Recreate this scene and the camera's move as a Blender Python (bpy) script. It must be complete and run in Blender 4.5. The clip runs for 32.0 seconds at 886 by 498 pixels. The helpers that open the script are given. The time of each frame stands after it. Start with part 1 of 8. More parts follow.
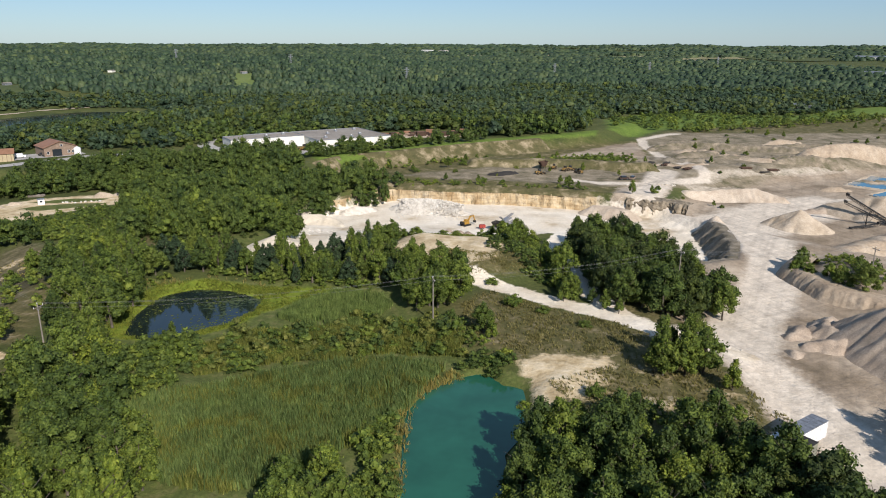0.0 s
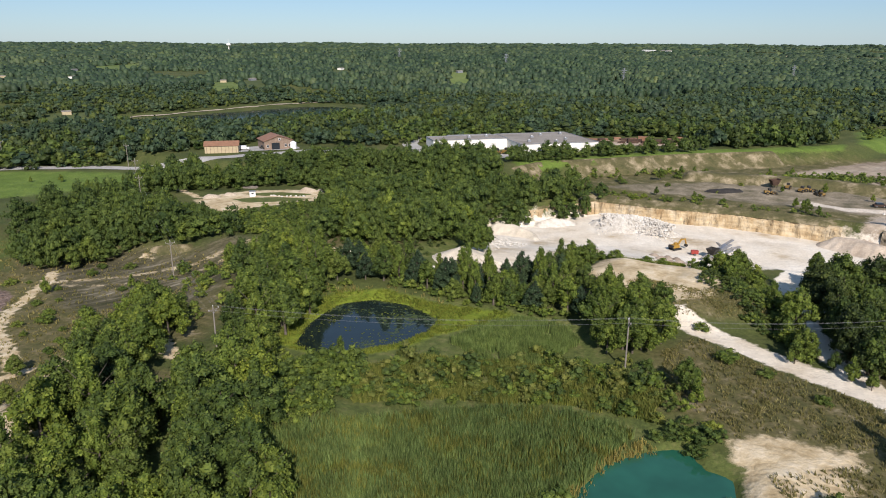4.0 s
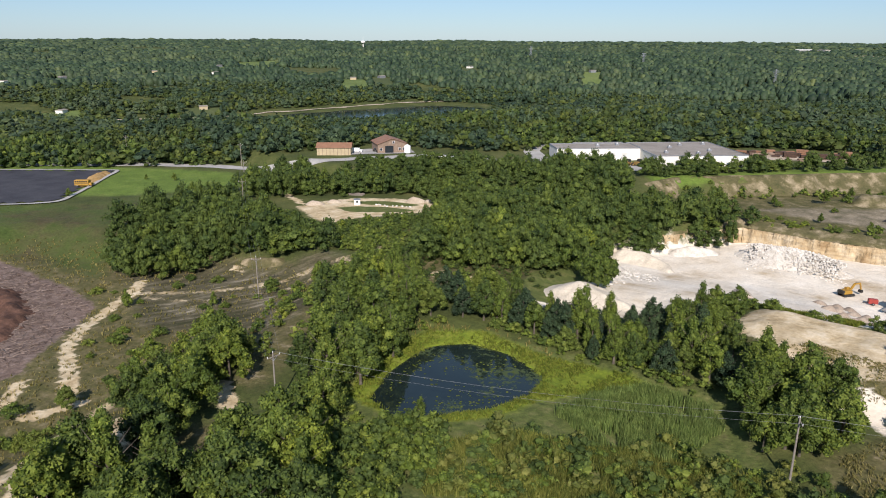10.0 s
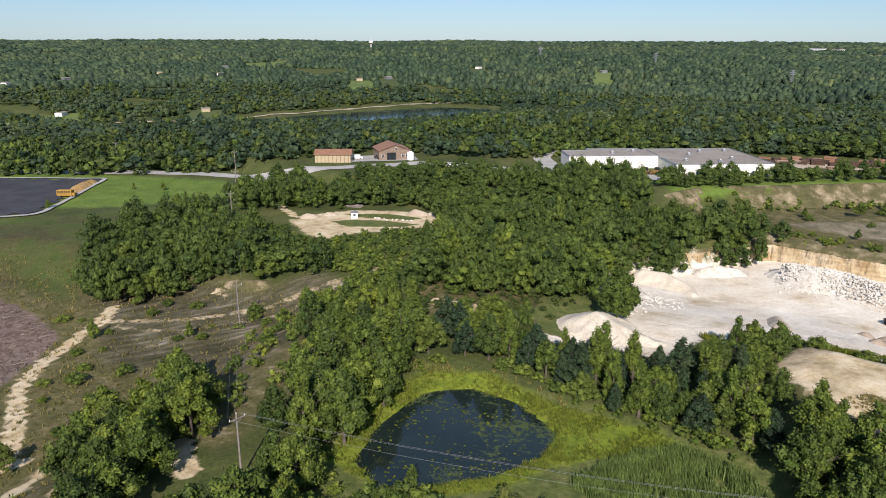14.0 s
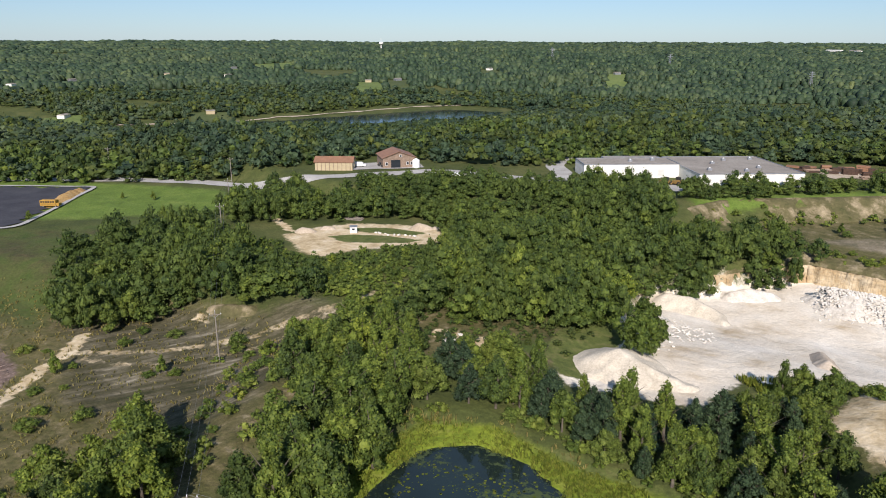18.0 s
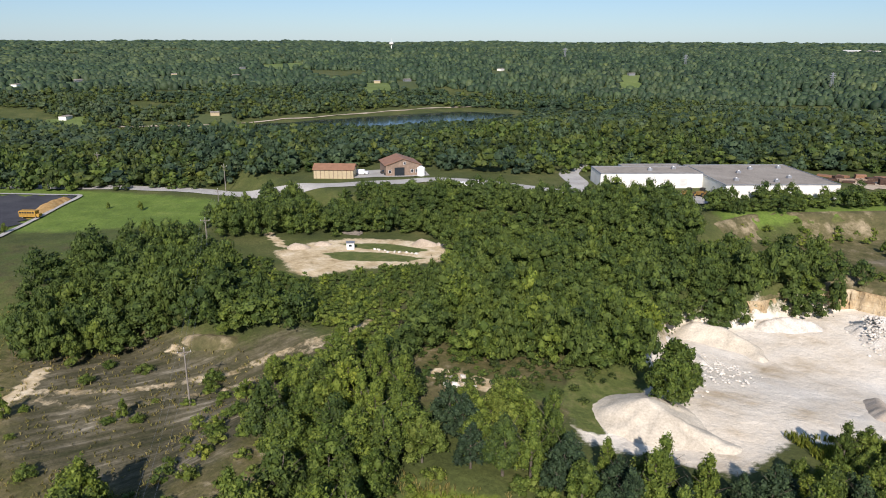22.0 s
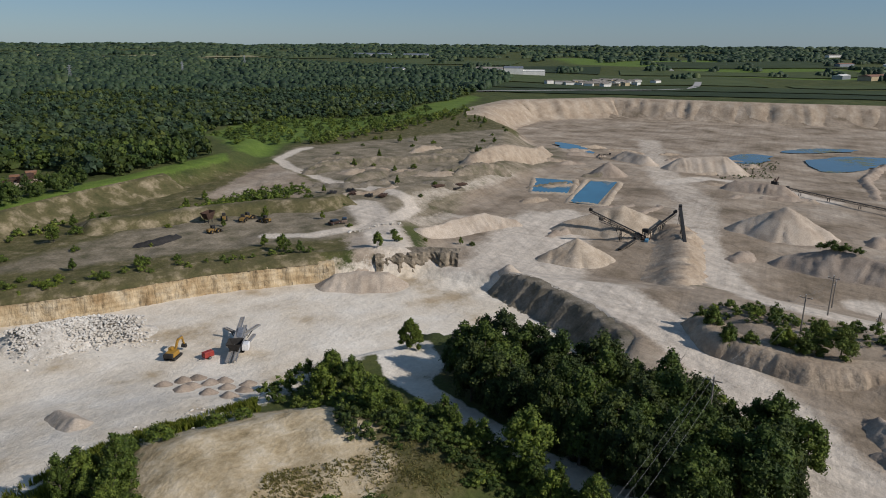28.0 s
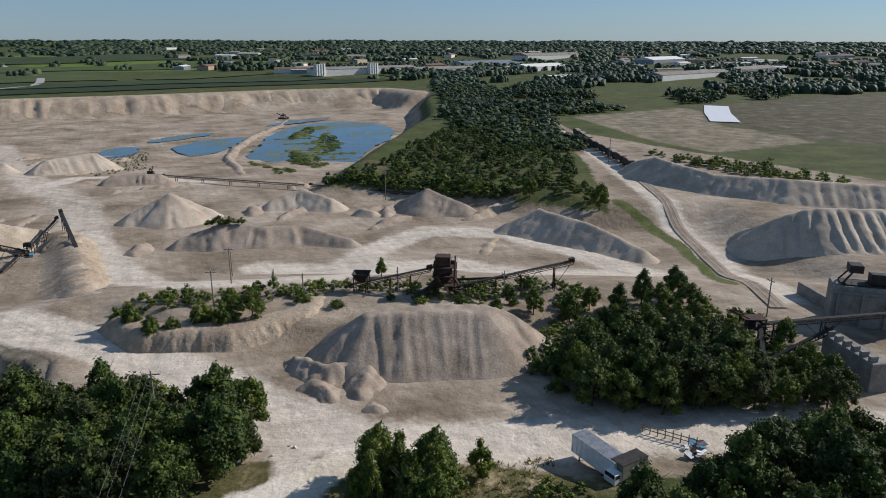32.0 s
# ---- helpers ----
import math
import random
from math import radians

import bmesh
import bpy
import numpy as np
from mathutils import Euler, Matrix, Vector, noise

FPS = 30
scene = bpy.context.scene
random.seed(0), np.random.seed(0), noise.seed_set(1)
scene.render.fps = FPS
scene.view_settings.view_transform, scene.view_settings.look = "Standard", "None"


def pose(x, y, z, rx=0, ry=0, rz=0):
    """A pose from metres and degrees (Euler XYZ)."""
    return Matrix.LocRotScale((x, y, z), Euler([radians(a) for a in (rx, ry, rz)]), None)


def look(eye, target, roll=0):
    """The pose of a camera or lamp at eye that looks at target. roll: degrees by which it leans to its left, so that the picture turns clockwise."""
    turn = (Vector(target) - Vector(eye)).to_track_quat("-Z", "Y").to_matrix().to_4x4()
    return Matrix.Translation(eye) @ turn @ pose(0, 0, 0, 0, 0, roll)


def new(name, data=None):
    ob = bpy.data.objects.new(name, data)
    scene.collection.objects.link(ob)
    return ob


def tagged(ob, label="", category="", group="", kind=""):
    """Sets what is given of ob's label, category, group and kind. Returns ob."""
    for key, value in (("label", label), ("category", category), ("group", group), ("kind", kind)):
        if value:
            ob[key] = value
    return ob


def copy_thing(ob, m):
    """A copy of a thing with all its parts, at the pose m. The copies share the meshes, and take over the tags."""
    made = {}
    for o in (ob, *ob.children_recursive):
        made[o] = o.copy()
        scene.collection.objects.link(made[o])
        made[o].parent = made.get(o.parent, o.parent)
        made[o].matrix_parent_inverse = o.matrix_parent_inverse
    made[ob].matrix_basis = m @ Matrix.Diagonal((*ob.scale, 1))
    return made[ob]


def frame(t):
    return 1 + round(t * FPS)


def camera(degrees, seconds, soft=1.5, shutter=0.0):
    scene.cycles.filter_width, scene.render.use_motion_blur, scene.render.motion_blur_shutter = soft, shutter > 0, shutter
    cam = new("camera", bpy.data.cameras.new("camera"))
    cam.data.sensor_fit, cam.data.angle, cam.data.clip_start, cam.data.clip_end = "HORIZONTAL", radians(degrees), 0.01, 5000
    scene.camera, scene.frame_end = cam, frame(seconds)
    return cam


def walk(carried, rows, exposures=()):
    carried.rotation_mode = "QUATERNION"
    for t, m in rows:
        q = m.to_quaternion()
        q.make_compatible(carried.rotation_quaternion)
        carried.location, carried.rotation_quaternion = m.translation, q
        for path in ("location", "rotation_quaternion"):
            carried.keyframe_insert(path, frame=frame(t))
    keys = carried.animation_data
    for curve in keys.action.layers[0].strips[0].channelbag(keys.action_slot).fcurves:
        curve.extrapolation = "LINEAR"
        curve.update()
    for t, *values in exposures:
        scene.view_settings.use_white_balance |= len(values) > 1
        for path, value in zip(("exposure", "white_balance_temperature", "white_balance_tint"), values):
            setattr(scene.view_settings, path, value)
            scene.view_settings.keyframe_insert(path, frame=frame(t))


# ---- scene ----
import itertools

# The path: seconds, x, y, z, heading clockwise from +y, tilt down, lean.
ROWS = [
    (0.0, 0.0, 0.0, 59.7, 0.0, 16.37, 0.17), (0.5, 0.3, 2.1, 59.5, -0.09, 16.31, 0.2), (1.0, 0.6, 4.2, 59.5, -0.15, 16.29, 0.21),
    (1.5, 0.8, 6.4, 59.4, -1.55, 16.27, 0.21), (2.0, 0.9, 8.7, 59.4, -4.62, 16.29, 0.21), (2.5, 0.9, 11.2, 59.5, -7.7, 16.32, 0.2),
    (3.0, 0.7, 13.8, 59.5, -10.82, 16.36, 0.19), (3.5, 0.5, 16.6, 59.6, -13.88, 16.38, 0.19), (4.0, 0.2, 19.5, 59.6, -16.91, 16.44, 0.17),
    (4.5, -0.0, 22.1, 59.5, -20.0, 16.46, 0.2), (5.5, -0.6, 26.6, 59.7, -24.7, 16.52, 0.2), (6.5, -1.2, 31.0, 59.9, -26.78, 16.57, 0.21),
    (7.0, -1.5, 33.3, 59.8, -26.88, 16.6, 0.26), (8.0, -2.7, 37.7, 59.8, -26.99, 16.6, 0.33), (9.0, -4.6, 42.2, 59.6, -27.08, 16.62, 0.32),
    (11.0, -7.6, 50.6, 59.8, -27.48, 16.65, 0.29), (13.0, -11.3, 59.5, 59.9, -27.84, 16.66, 0.23), (14.5, -14.0, 66.0, 60.0, -28.14, 16.64, 0.16),
    (16.5, -17.1, 74.1, 60.1, -28.67, 16.63, 0.15), (18.0, -20.2, 80.3, 60.0, -28.91, 16.58, 0.19), (19.0, -21.9, 84.1, 60.2, -29.05, 16.53, 0.21),
    (20.0, -24.0, 88.2, 60.1, -29.35, 16.57, 0.19), (22.0, -27.6, 97.3, 60.0, -29.82, 16.58, 0.2), (23.0, -29.4, 101.4, 60.1, -30.03, 16.58, 0.21),
    (23.5, -30.0, 103.4, 60.0, -29.11, 16.57, 0.27), (24.0, -30.6, 105.0, 59.8, -27.64, 16.55, 0.33), (24.5, -30.8, 106.2, 59.7, -24.37, 16.52, 0.38),
    (25.0, -30.8, 106.9, 59.8, -18.36, 16.5, 0.44), (25.5, -30.7, 107.1, 59.8, -10.06, 16.46, 0.47), (26.0, -30.7, 107.3, 59.8, 0.43, 16.39, 0.47),
    (26.5, -30.8, 107.8, 59.7, 11.56, 16.35, 0.44), (27.5, -31.4, 109.1, 59.3, 30.6, 16.34, 0.4), (28.5, -32.0, 110.4, 58.9, 45.15, 16.34, 0.36),
    (29.0, -31.9, 110.7, 58.7, 51.25, 16.36, 0.32), (29.5, -31.8, 110.8, 58.6, 57.45, 16.41, 0.24), (30.0, -32.2, 110.8, 58.6, 63.63, 16.48, 0.21),
    (30.5, -32.5, 110.8, 58.9, 69.81, 16.57, 0.19), (31.0, -32.7, 111.0, 58.9, 76.03, 16.61, 0.16), (31.5, -32.5, 111.2, 58.7, 82.26, 16.62, 0.15),
    (32.0, -32.2, 111.5, 58.4, 86.85, 16.62, 0.13)]
cam = camera(64.26, 32.0, soft=1.0)
walk(cam, [(t, pose(x, y, z, 90 - tilt, 0, -head) @ pose(0, 0, 0, 0, 0, lean)) for t, x, y, z, head, tilt, lean in ROWS],
     exposures=[(0.0, 0.34, 6500, 12), (6.0, 0.4, 6450, 15), (23.5, 0.45, 6450, 15), (25.0, 0.29, 6450, 14), (26.5, -0.16, 6400, 13), (28.5, -0.37, 6300, 12), (32.0, -0.09, 6200, 12)])

# ---- light ----
SUN_TURN, SUN_HEIGHT = radians(155), radians(33)
world = bpy.data.worlds.new("sky")
scene.world = world
world.use_nodes = True
sky = world.node_tree.nodes.new("ShaderNodeTexSky")
sky.sky_type, sky.sun_disc = "NISHITA", False
sky.sun_elevation, sky.sun_rotation = SUN_HEIGHT, SUN_TURN
sky.air_density, sky.dust_density, sky.ozone_density, sky.altitude = 1.0, 0.2, 2.0, 600
background = world.node_tree.nodes["Background"]
background.inputs["Strength"].default_value = 0.067
tint, veil = world.node_tree.nodes.new("ShaderNodeMix"), world.node_tree.nodes.new("ShaderNodeMix")
tint.data_type = veil.data_type = "RGBA"
tint.blend_type = "MULTIPLY"
tint.inputs[0].default_value, tint.inputs[7].default_value = 1.0, (0.75, 0.93, 1.14, 1)
veil.inputs[0].default_value, veil.inputs[7].default_value = 0.36, (3.7, 5.7, 8.2, 1)
world.node_tree.links.new(sky.outputs["Color"], tint.inputs[6])
world.node_tree.links.new(tint.outputs[2], veil.inputs[6])
world.node_tree.links.new(veil.outputs[2], background.inputs["Color"])
sun = new("sun", bpy.data.lights.new("sun", "SUN"))
sun.data.energy, sun.data.angle, sun.data.color = 5.0, radians(0.6), (1.0, 0.94, 0.86)
toward = Vector((math.sin(SUN_TURN) * math.cos(SUN_HEIGHT), math.cos(SUN_TURN) * math.cos(SUN_HEIGHT), math.sin(SUN_HEIGHT)))
sun.matrix_world = look(toward * 300, (0, 0, 0))


# ---- materials ----
class Nodes:
    """A material's node tree, with short ways to add to it."""

    def __init__(self, name):
        self.mat = bpy.data.materials.new(name)
        self.mat.use_nodes = True
        self.tree = self.mat.node_tree
        self.surface = self.tree.nodes["Principled BSDF"]
        self.geo = self.tree.nodes.new("ShaderNodeNewGeometry")

    def link(self, a, b):
        self.tree.links.new(a, b)

    def streaks(self, size, long, turn, detail=5, rough=0.65):
        """Noise drawn out along a direction on the ground."""
        n = self.tree.nodes.new("ShaderNodeTexNoise")
        n.inputs["Scale"].default_value = 1.0 / size
        n.inputs["Detail"].default_value, n.inputs["Roughness"].default_value = detail, rough
        m = self.tree.nodes.new("ShaderNodeMapping")
        m.vector_type = "TEXTURE"
        m.inputs["Rotation"].default_value = (0, 0, radians(turn))
        m.inputs["Scale"].default_value = (long, 1, 1)
        self.link(self.geo.outputs["Position"], m.inputs["Vector"])
        self.link(m.outputs["Vector"], n.inputs["Vector"])
        return n.outputs["Fac"]

    def noise(self, size, detail=4, rough=0.6, stretch=(1, 1, 1)):
        n = self.tree.nodes.new("ShaderNodeTexNoise")
        n.inputs["Scale"].default_value = 1.0 / size
        n.inputs["Detail"].default_value, n.inputs["Roughness"].default_value = detail, rough
        m = self.tree.nodes.new("ShaderNodeMapping")
        m.inputs["Scale"].default_value = stretch
        self.link(self.geo.outputs["Position"], m.inputs["Vector"])
        self.link(m.outputs["Vector"], n.inputs["Vector"])
        return n.outputs["Fac"]

    def cells(self, size, feature="F1"):
        n = self.tree.nodes.new("ShaderNodeTexVoronoi")
        n.feature = feature
        n.inputs["Scale"].default_value = 1.0 / size
        self.link(self.geo.outputs["Position"], n.inputs["Vector"])
        return n.outputs["Distance"]

    def ramp(self, fac, *stops):
        n = self.tree.nodes.new("ShaderNodeValToRGB")
        e = n.color_ramp.elements
        while len(e) < len(stops):
            e.new(0.5)
        for el, (at, c) in zip(e, stops):
            el.position = at
            el.color = (c, c, c, 1) if isinstance(c, (int, float)) else (*c, 1)
        self.link(fac, n.inputs["Fac"])
        return n.outputs["Color"]

    def mix(self, fac, a, b, how="MIX"):
        n = self.tree.nodes.new("ShaderNodeMix")
        n.data_type, n.blend_type = "RGBA", how
        for value, socket in ((fac, n.inputs[0]), (a, n.inputs[6]), (b, n.inputs[7])):
            if isinstance(value, (int, float)):
                socket.default_value = value if socket == n.inputs[0] else (value, value, value, 1)
            elif isinstance(value, tuple):
                socket.default_value = (*value, 1)
            else:
                self.link(value, socket)
        return n.outputs[2]

    def maths(self, op, a, b=0.0):
        n = self.tree.nodes.new("ShaderNodeMath")
        n.operation = op
        for value, socket in ((a, n.inputs[0]), (b, n.inputs[1])):
            if isinstance(value, (int, float)):
                socket.default_value = value
            else:
                self.link(value, socket)
        return n.outputs[0]

    def attribute(self, name):
        n = self.tree.nodes.new("ShaderNodeAttribute")
        n.attribute_name = name
        return n.outputs["Fac"]

    def chance(self):
        n = self.tree.nodes.new("ShaderNodeObjectInfo")
        return n.outputs["Random"]

    def finish(self, color, rough=0.9, bump=None, depth=0.1, strength=0.6, metal=0.0, spec=0.2):
        s = self.surface
        if isinstance(color, tuple):
            s.inputs["Base Color"].default_value = (*color, 1)
        else:
            self.link(color, s.inputs["Base Color"])
        if isinstance(rough, (int, float)):
            s.inputs["Roughness"].default_value = rough
        else:
            self.link(rough, s.inputs["Roughness"])
        s.inputs["Metallic"].default_value = metal
        s.inputs["Specular IOR Level"].default_value = spec
        if bump is not None:
            n = self.tree.nodes.new("ShaderNodeBump")
            n.inputs["Strength"].default_value, n.inputs["Distance"].default_value = strength, depth
            self.link(bump, n.inputs["Height"])
            self.link(n.outputs["Normal"], s.inputs["Normal"])
        return self.mat


def soil(name, low, mid, high, size=6.0, grain=0.6, depth=0.25):
    """Loose stone or earth: broad stains, fine grain and relief."""
    n = Nodes(name)
    broad = n.ramp(n.noise(size, 6, 0.65), (0.3, low), (0.5, mid), (0.72, high))
    fine = n.ramp(n.noise(grain, 5, 0.7), (0.3, 0.72), (0.7, 1.15))
    return n.finish(n.mix(1.0, broad, fine, "MULTIPLY"), 0.95, n.noise(grain * 1.5, 6, 0.7), depth, 0.8)


def leaves(name, dark, mid, light, translucent=0.18):
    """Foliage: each clump and each tree has its own shade."""
    n = Nodes(name)
    mixed = n.maths("ADD", n.maths("MULTIPLY", n.geo.outputs["Random Per Island"], 0.5), n.maths("MULTIPLY", n.noise(0.6, 4, 0.7), 0.5))
    own = n.ramp(mixed, (0.3, dark), (0.5, mid), (0.74, light))
    which = n.maths("FRACT", n.maths("ADD", n.chance(), n.attribute("shade")))
    tree = n.ramp(which, (0.0, (0.66, 0.72, 0.7)), (0.3, (0.9, 0.92, 0.88)), (0.65, (1.05, 1.03, 0.92)), (0.9, (1.14, 1.11, 0.94)), (1.0, (1.32, 1.22, 0.9)))
    patch = n.mix(1.0, n.ramp(n.noise(2.6, 4, 0.7), (0.3, 0.64), (0.7, 1.3)), n.ramp(n.noise(38, 4, 0.7), (0.3, (0.86, 0.88, 0.86)), (0.5, (1.02, 1.0, 0.95)), (0.7, (1.14, 1.09, 0.95))), "MULTIPLY")
    color = n.mix(1.0, n.mix(1.0, own, tree, "MULTIPLY"), patch, "MULTIPLY")
    n.finish(color, 0.6, n.noise(0.3, 3, 0.8), 0.2, 0.8, spec=0.25)
    if translucent:
        t = n.tree.nodes.new("ShaderNodeBsdfTranslucent")
        n.link(color, t.inputs["Color"])
        m = n.tree.nodes.new("ShaderNodeMixShader")
        m.inputs["Fac"].default_value = translucent
        n.link(n.surface.outputs["BSDF"], m.inputs[1])
        n.link(t.outputs["BSDF"], m.inputs[2])
        n.link(m.outputs["Shader"], n.tree.nodes["Material Output"].inputs["Surface"])
    return n.mat


def plain(name, color, rough=0.6, metal=0.0, wear=0.25, size=0.8):
    """Painted or bare metal, wood or cloth with stains of two sizes."""
    n = Nodes(name)
    stain = n.ramp(n.noise(size, 5, 0.65), (0.3, 1.0 - wear), (0.65, 1.0 + wear * 0.4))
    fine = n.ramp(n.noise(size * 0.12, 3, 0.6), (0.3, 1.0 - wear * 0.5), (0.7, 1.0 + wear * 0.2))
    return n.finish(n.mix(1.0, n.mix(1.0, color, stain, "MULTIPLY"), fine, "MULTIPLY"), rough, n.noise(size * 0.1, 3), 0.01, 0.3, metal, 0.4)


def water(name, color, rough=0.03, ripple=0.35, depth=0.02, weed=None, spec=0.5, patch=14, bit=1.1):
    """Still water over a bed whose colour shows through."""
    n = Nodes(name)
    tint = n.ramp(n.noise(9, 3), (0.35, tuple(c * 0.8 for c in color)), (0.7, tuple(c * 1.15 for c in color)))
    r = rough
    if weed:
        cover = n.ramp(n.maths("MULTIPLY", n.noise(patch, 2), n.noise(bit, 5, 0.7)), (0.27, 0.0), (0.34, 1.0))
        tint = n.mix(cover, tint, weed)
        r = n.ramp(cover, (0.0, rough), (1.0, 0.7))
    return n.finish(tint, r, n.noise(ripple, 2), depth, 0.12, spec=spec)


def earth():
    """The ground: grass, dry grass, bare stone, sand and dark soil by zone, with ragged borders."""
    n = Nodes("earth")
    ragged = n.maths("ADD", n.maths("MULTIPLY", n.maths("SUBTRACT", n.noise(5, 6, 0.7), 0.5), 0.9),
                     n.maths("MULTIPLY", n.maths("SUBTRACT", n.noise(1.2, 5, 0.7), 0.5), 0.7))

    def zone(name, soft=0.12):
        return n.ramp(n.maths("ADD", n.attribute(name), ragged), (0.5 - soft, 0.0), (0.5 + soft, 1.0))
    grass = n.ramp(n.noise(16, 6, 0.7), (0.3, (0.042, 0.055, 0.016)), (0.5, (0.07, 0.084, 0.023)), (0.7, (0.118, 0.118, 0.04)))
    lawn = n.ramp(n.noise(9, 5, 0.7), (0.3, (0.08, 0.12, 0.02)), (0.5, (0.112, 0.168, 0.028)), (0.72, (0.165, 0.215, 0.045)))
    dry = n.ramp(n.noise(3.5, 6, 0.7), (0.28, (0.055, 0.06, 0.018)), (0.45, (0.095, 0.088, 0.032)), (0.58, (0.145, 0.122, 0.056)), (0.72, (0.31, 0.26, 0.17)))
    sand = n.ramp(n.noise(4, 7, 0.7), (0.28, (0.25, 0.185, 0.09)), (0.42, (0.45, 0.345, 0.2)), (0.54, (0.57, 0.46, 0.3)), (0.7, (0.68, 0.585, 0.43)))
    stone = n.ramp(n.noise(15, 6, 0.6), (0.3, (0.46, 0.36, 0.235)), (0.43, (0.66, 0.575, 0.455)), (0.7, (0.8, 0.735, 0.63)))
    grey = n.ramp(n.noise(22, 7, 0.62), (0.3, (0.152, 0.119, 0.079)), (0.42, (0.27, 0.211, 0.149)), (0.56, (0.37, 0.3, 0.224)), (0.74, (0.525, 0.445, 0.352)))
    tread = n.ramp(n.noise(2.2, 6, 0.65, (1, 1, 1)), (0.3, (0.54, 0.462, 0.37)), (0.7, (0.67, 0.588, 0.485)))
    dark = n.ramp(n.noise(2.5, 5, 0.7), (0.3, (0.1, 0.065, 0.05)), (0.7, (0.24, 0.18, 0.15)))
    color = n.mix(zone("lawn", 0.2), grass, lawn)
    lime = n.ramp(n.noise(3, 5, 0.7), (0.3, (0.1, 0.14, 0.015)), (0.55, (0.16, 0.2, 0.02)), (0.75, (0.23, 0.235, 0.05)))
    color = n.mix(zone("dry", 0.3), color, dry)
    meadow = n.mix(n.ramp(n.noise(24, 5, 0.7), (0.42, 0.0), (0.62, 1.0)), n.ramp(n.noise(6, 6, 0.7), (0.3, (0.045, 0.07, 0.014)), (0.7, (0.095, 0.128, 0.028))),
                   n.ramp(n.noise(4, 6, 0.7), (0.3, (0.042, 0.038, 0.018)), (0.7, (0.095, 0.08, 0.035))))
    color = n.mix(zone("meadow", 0.3), color, meadow)
    scrape = n.ramp(n.maths("ADD", n.maths("MULTIPLY", n.streaks(1.6, 9, 58), 0.6), n.maths("MULTIPLY", n.noise(11, 5, 0.65), 0.4)),
                    (0.38, (0.042, 0.043, 0.017)), (0.48, (0.08, 0.071, 0.038)), (0.57, (0.136, 0.118, 0.075)), (0.7, (0.36, 0.315, 0.23)))
    color = n.mix(zone("scrape", 0.3), color, scrape)
    waste = n.ramp(n.noise(9, 6, 0.7), (0.3, (0.085, 0.082, 0.04)), (0.45, (0.185, 0.155, 0.102)), (0.6, (0.29, 0.24, 0.168)), (0.76, (0.42, 0.352, 0.256)))
    color = n.mix(zone("dark"), color, dark)
    color = n.mix(zone("grey"), color, grey)
    color = n.mix(zone("waste", 0.25), color, waste)
    color = n.mix(zone("sand"), color, sand)
    color = n.mix(zone("road", 0.3), color, tread)
    color = n.mix(zone("stone"), color, stone)
    turf = n.ramp(n.noise(2.5, 6, 0.7), (0.3, (0.06, 0.08, 0.022)), (0.5, (0.095, 0.115, 0.03)), (0.72, (0.16, 0.15, 0.06)))
    color = n.mix(zone("turf"), color, turf)
    color = n.mix(zone("lime", 0.25), color, lime)
    bare = n.maths("MAXIMUM", n.maths("MAXIMUM", n.attribute("stone"), n.attribute("grey")), n.attribute("sand"))
    speck = n.noise(0.7, 6, 0.72)
    fine = n.mix(bare, n.ramp(speck, (0.28, 0.6), (0.72, 1.22)), n.ramp(speck, (0.28, 0.84), (0.72, 1.06)))
    # scraped and driven streaks on bare ground
    for stretch in ((0.16, 1.5, 1.0), (1.3, 0.2, 1.0)):
        scrape = n.ramp(n.noise(2.6, 6, 0.7, stretch), (0.3, 0.93), (0.52, 1.0), (0.7, 1.04))
        fine = n.mix(bare, fine, n.mix(1.0, fine, scrape, "MULTIPLY"))
    for turn in (28, 62, 105):
        driven = n.ramp(n.streaks(2.4, 14, turn, 6, 0.7), (0.34, 0.84), (0.5, 1.0), (0.68, 1.1))
        fine = n.mix(n.attribute("grey"), fine, n.mix(1.0, fine, driven, "MULTIPLY"))
    relief = n.maths("ADD", n.noise(0.9, 6, 0.7), n.maths("MULTIPLY", n.noise(4, 3), 2.0))
    return n.finish(n.mix(1.0, color, fine, "MULTIPLY"), 0.95, relief, 0.3, 0.7)


EARTH = earth()
LEAF = leaves("leaf", (0.05, 0.078, 0.014), (0.09, 0.132, 0.022), (0.158, 0.2, 0.038))
LEAF_DARK = leaves("leaf_dark", (0.034, 0.058, 0.015), (0.062, 0.096, 0.021), (0.106, 0.146, 0.031))
LEAF_LIGHT = leaves("leaf_light", (0.072, 0.1, 0.018), (0.12, 0.16, 0.029), (0.185, 0.222, 0.05))
# Far woods: some of the blue distance haze is mixed into this leaf colour.
LEAF_FAR_HAZE = leaves("leaf_far_haze", (0.025, 0.046, 0.026), (0.041, 0.071, 0.039), (0.062, 0.097, 0.053), 0.2)
LEAF_DEEP = leaves("leaf_deep", (0.028, 0.045, 0.013), (0.05, 0.073, 0.018), (0.088, 0.112, 0.028))
LEAF_PINE = leaves("leaf_pine", (0.022, 0.042, 0.022), (0.038, 0.066, 0.032), (0.062, 0.098, 0.045), 0.2)
# Paler leaf colour with haze painted in, used most on the farthest trees.
LEAF_HILL_HAZE = leaves("leaf_hill_haze", (0.033, 0.054, 0.03), (0.052, 0.079, 0.04), (0.078, 0.108, 0.054), 0.15)
LEAF_WOOD = leaves("leaf_wood", (0.048, 0.077, 0.019), (0.071, 0.106, 0.025), (0.108, 0.148, 0.035), 0.25)
REED = leaves("reed_leaf", (0.1, 0.13, 0.03), (0.16, 0.185, 0.045), (0.24, 0.25, 0.075), 0.45)
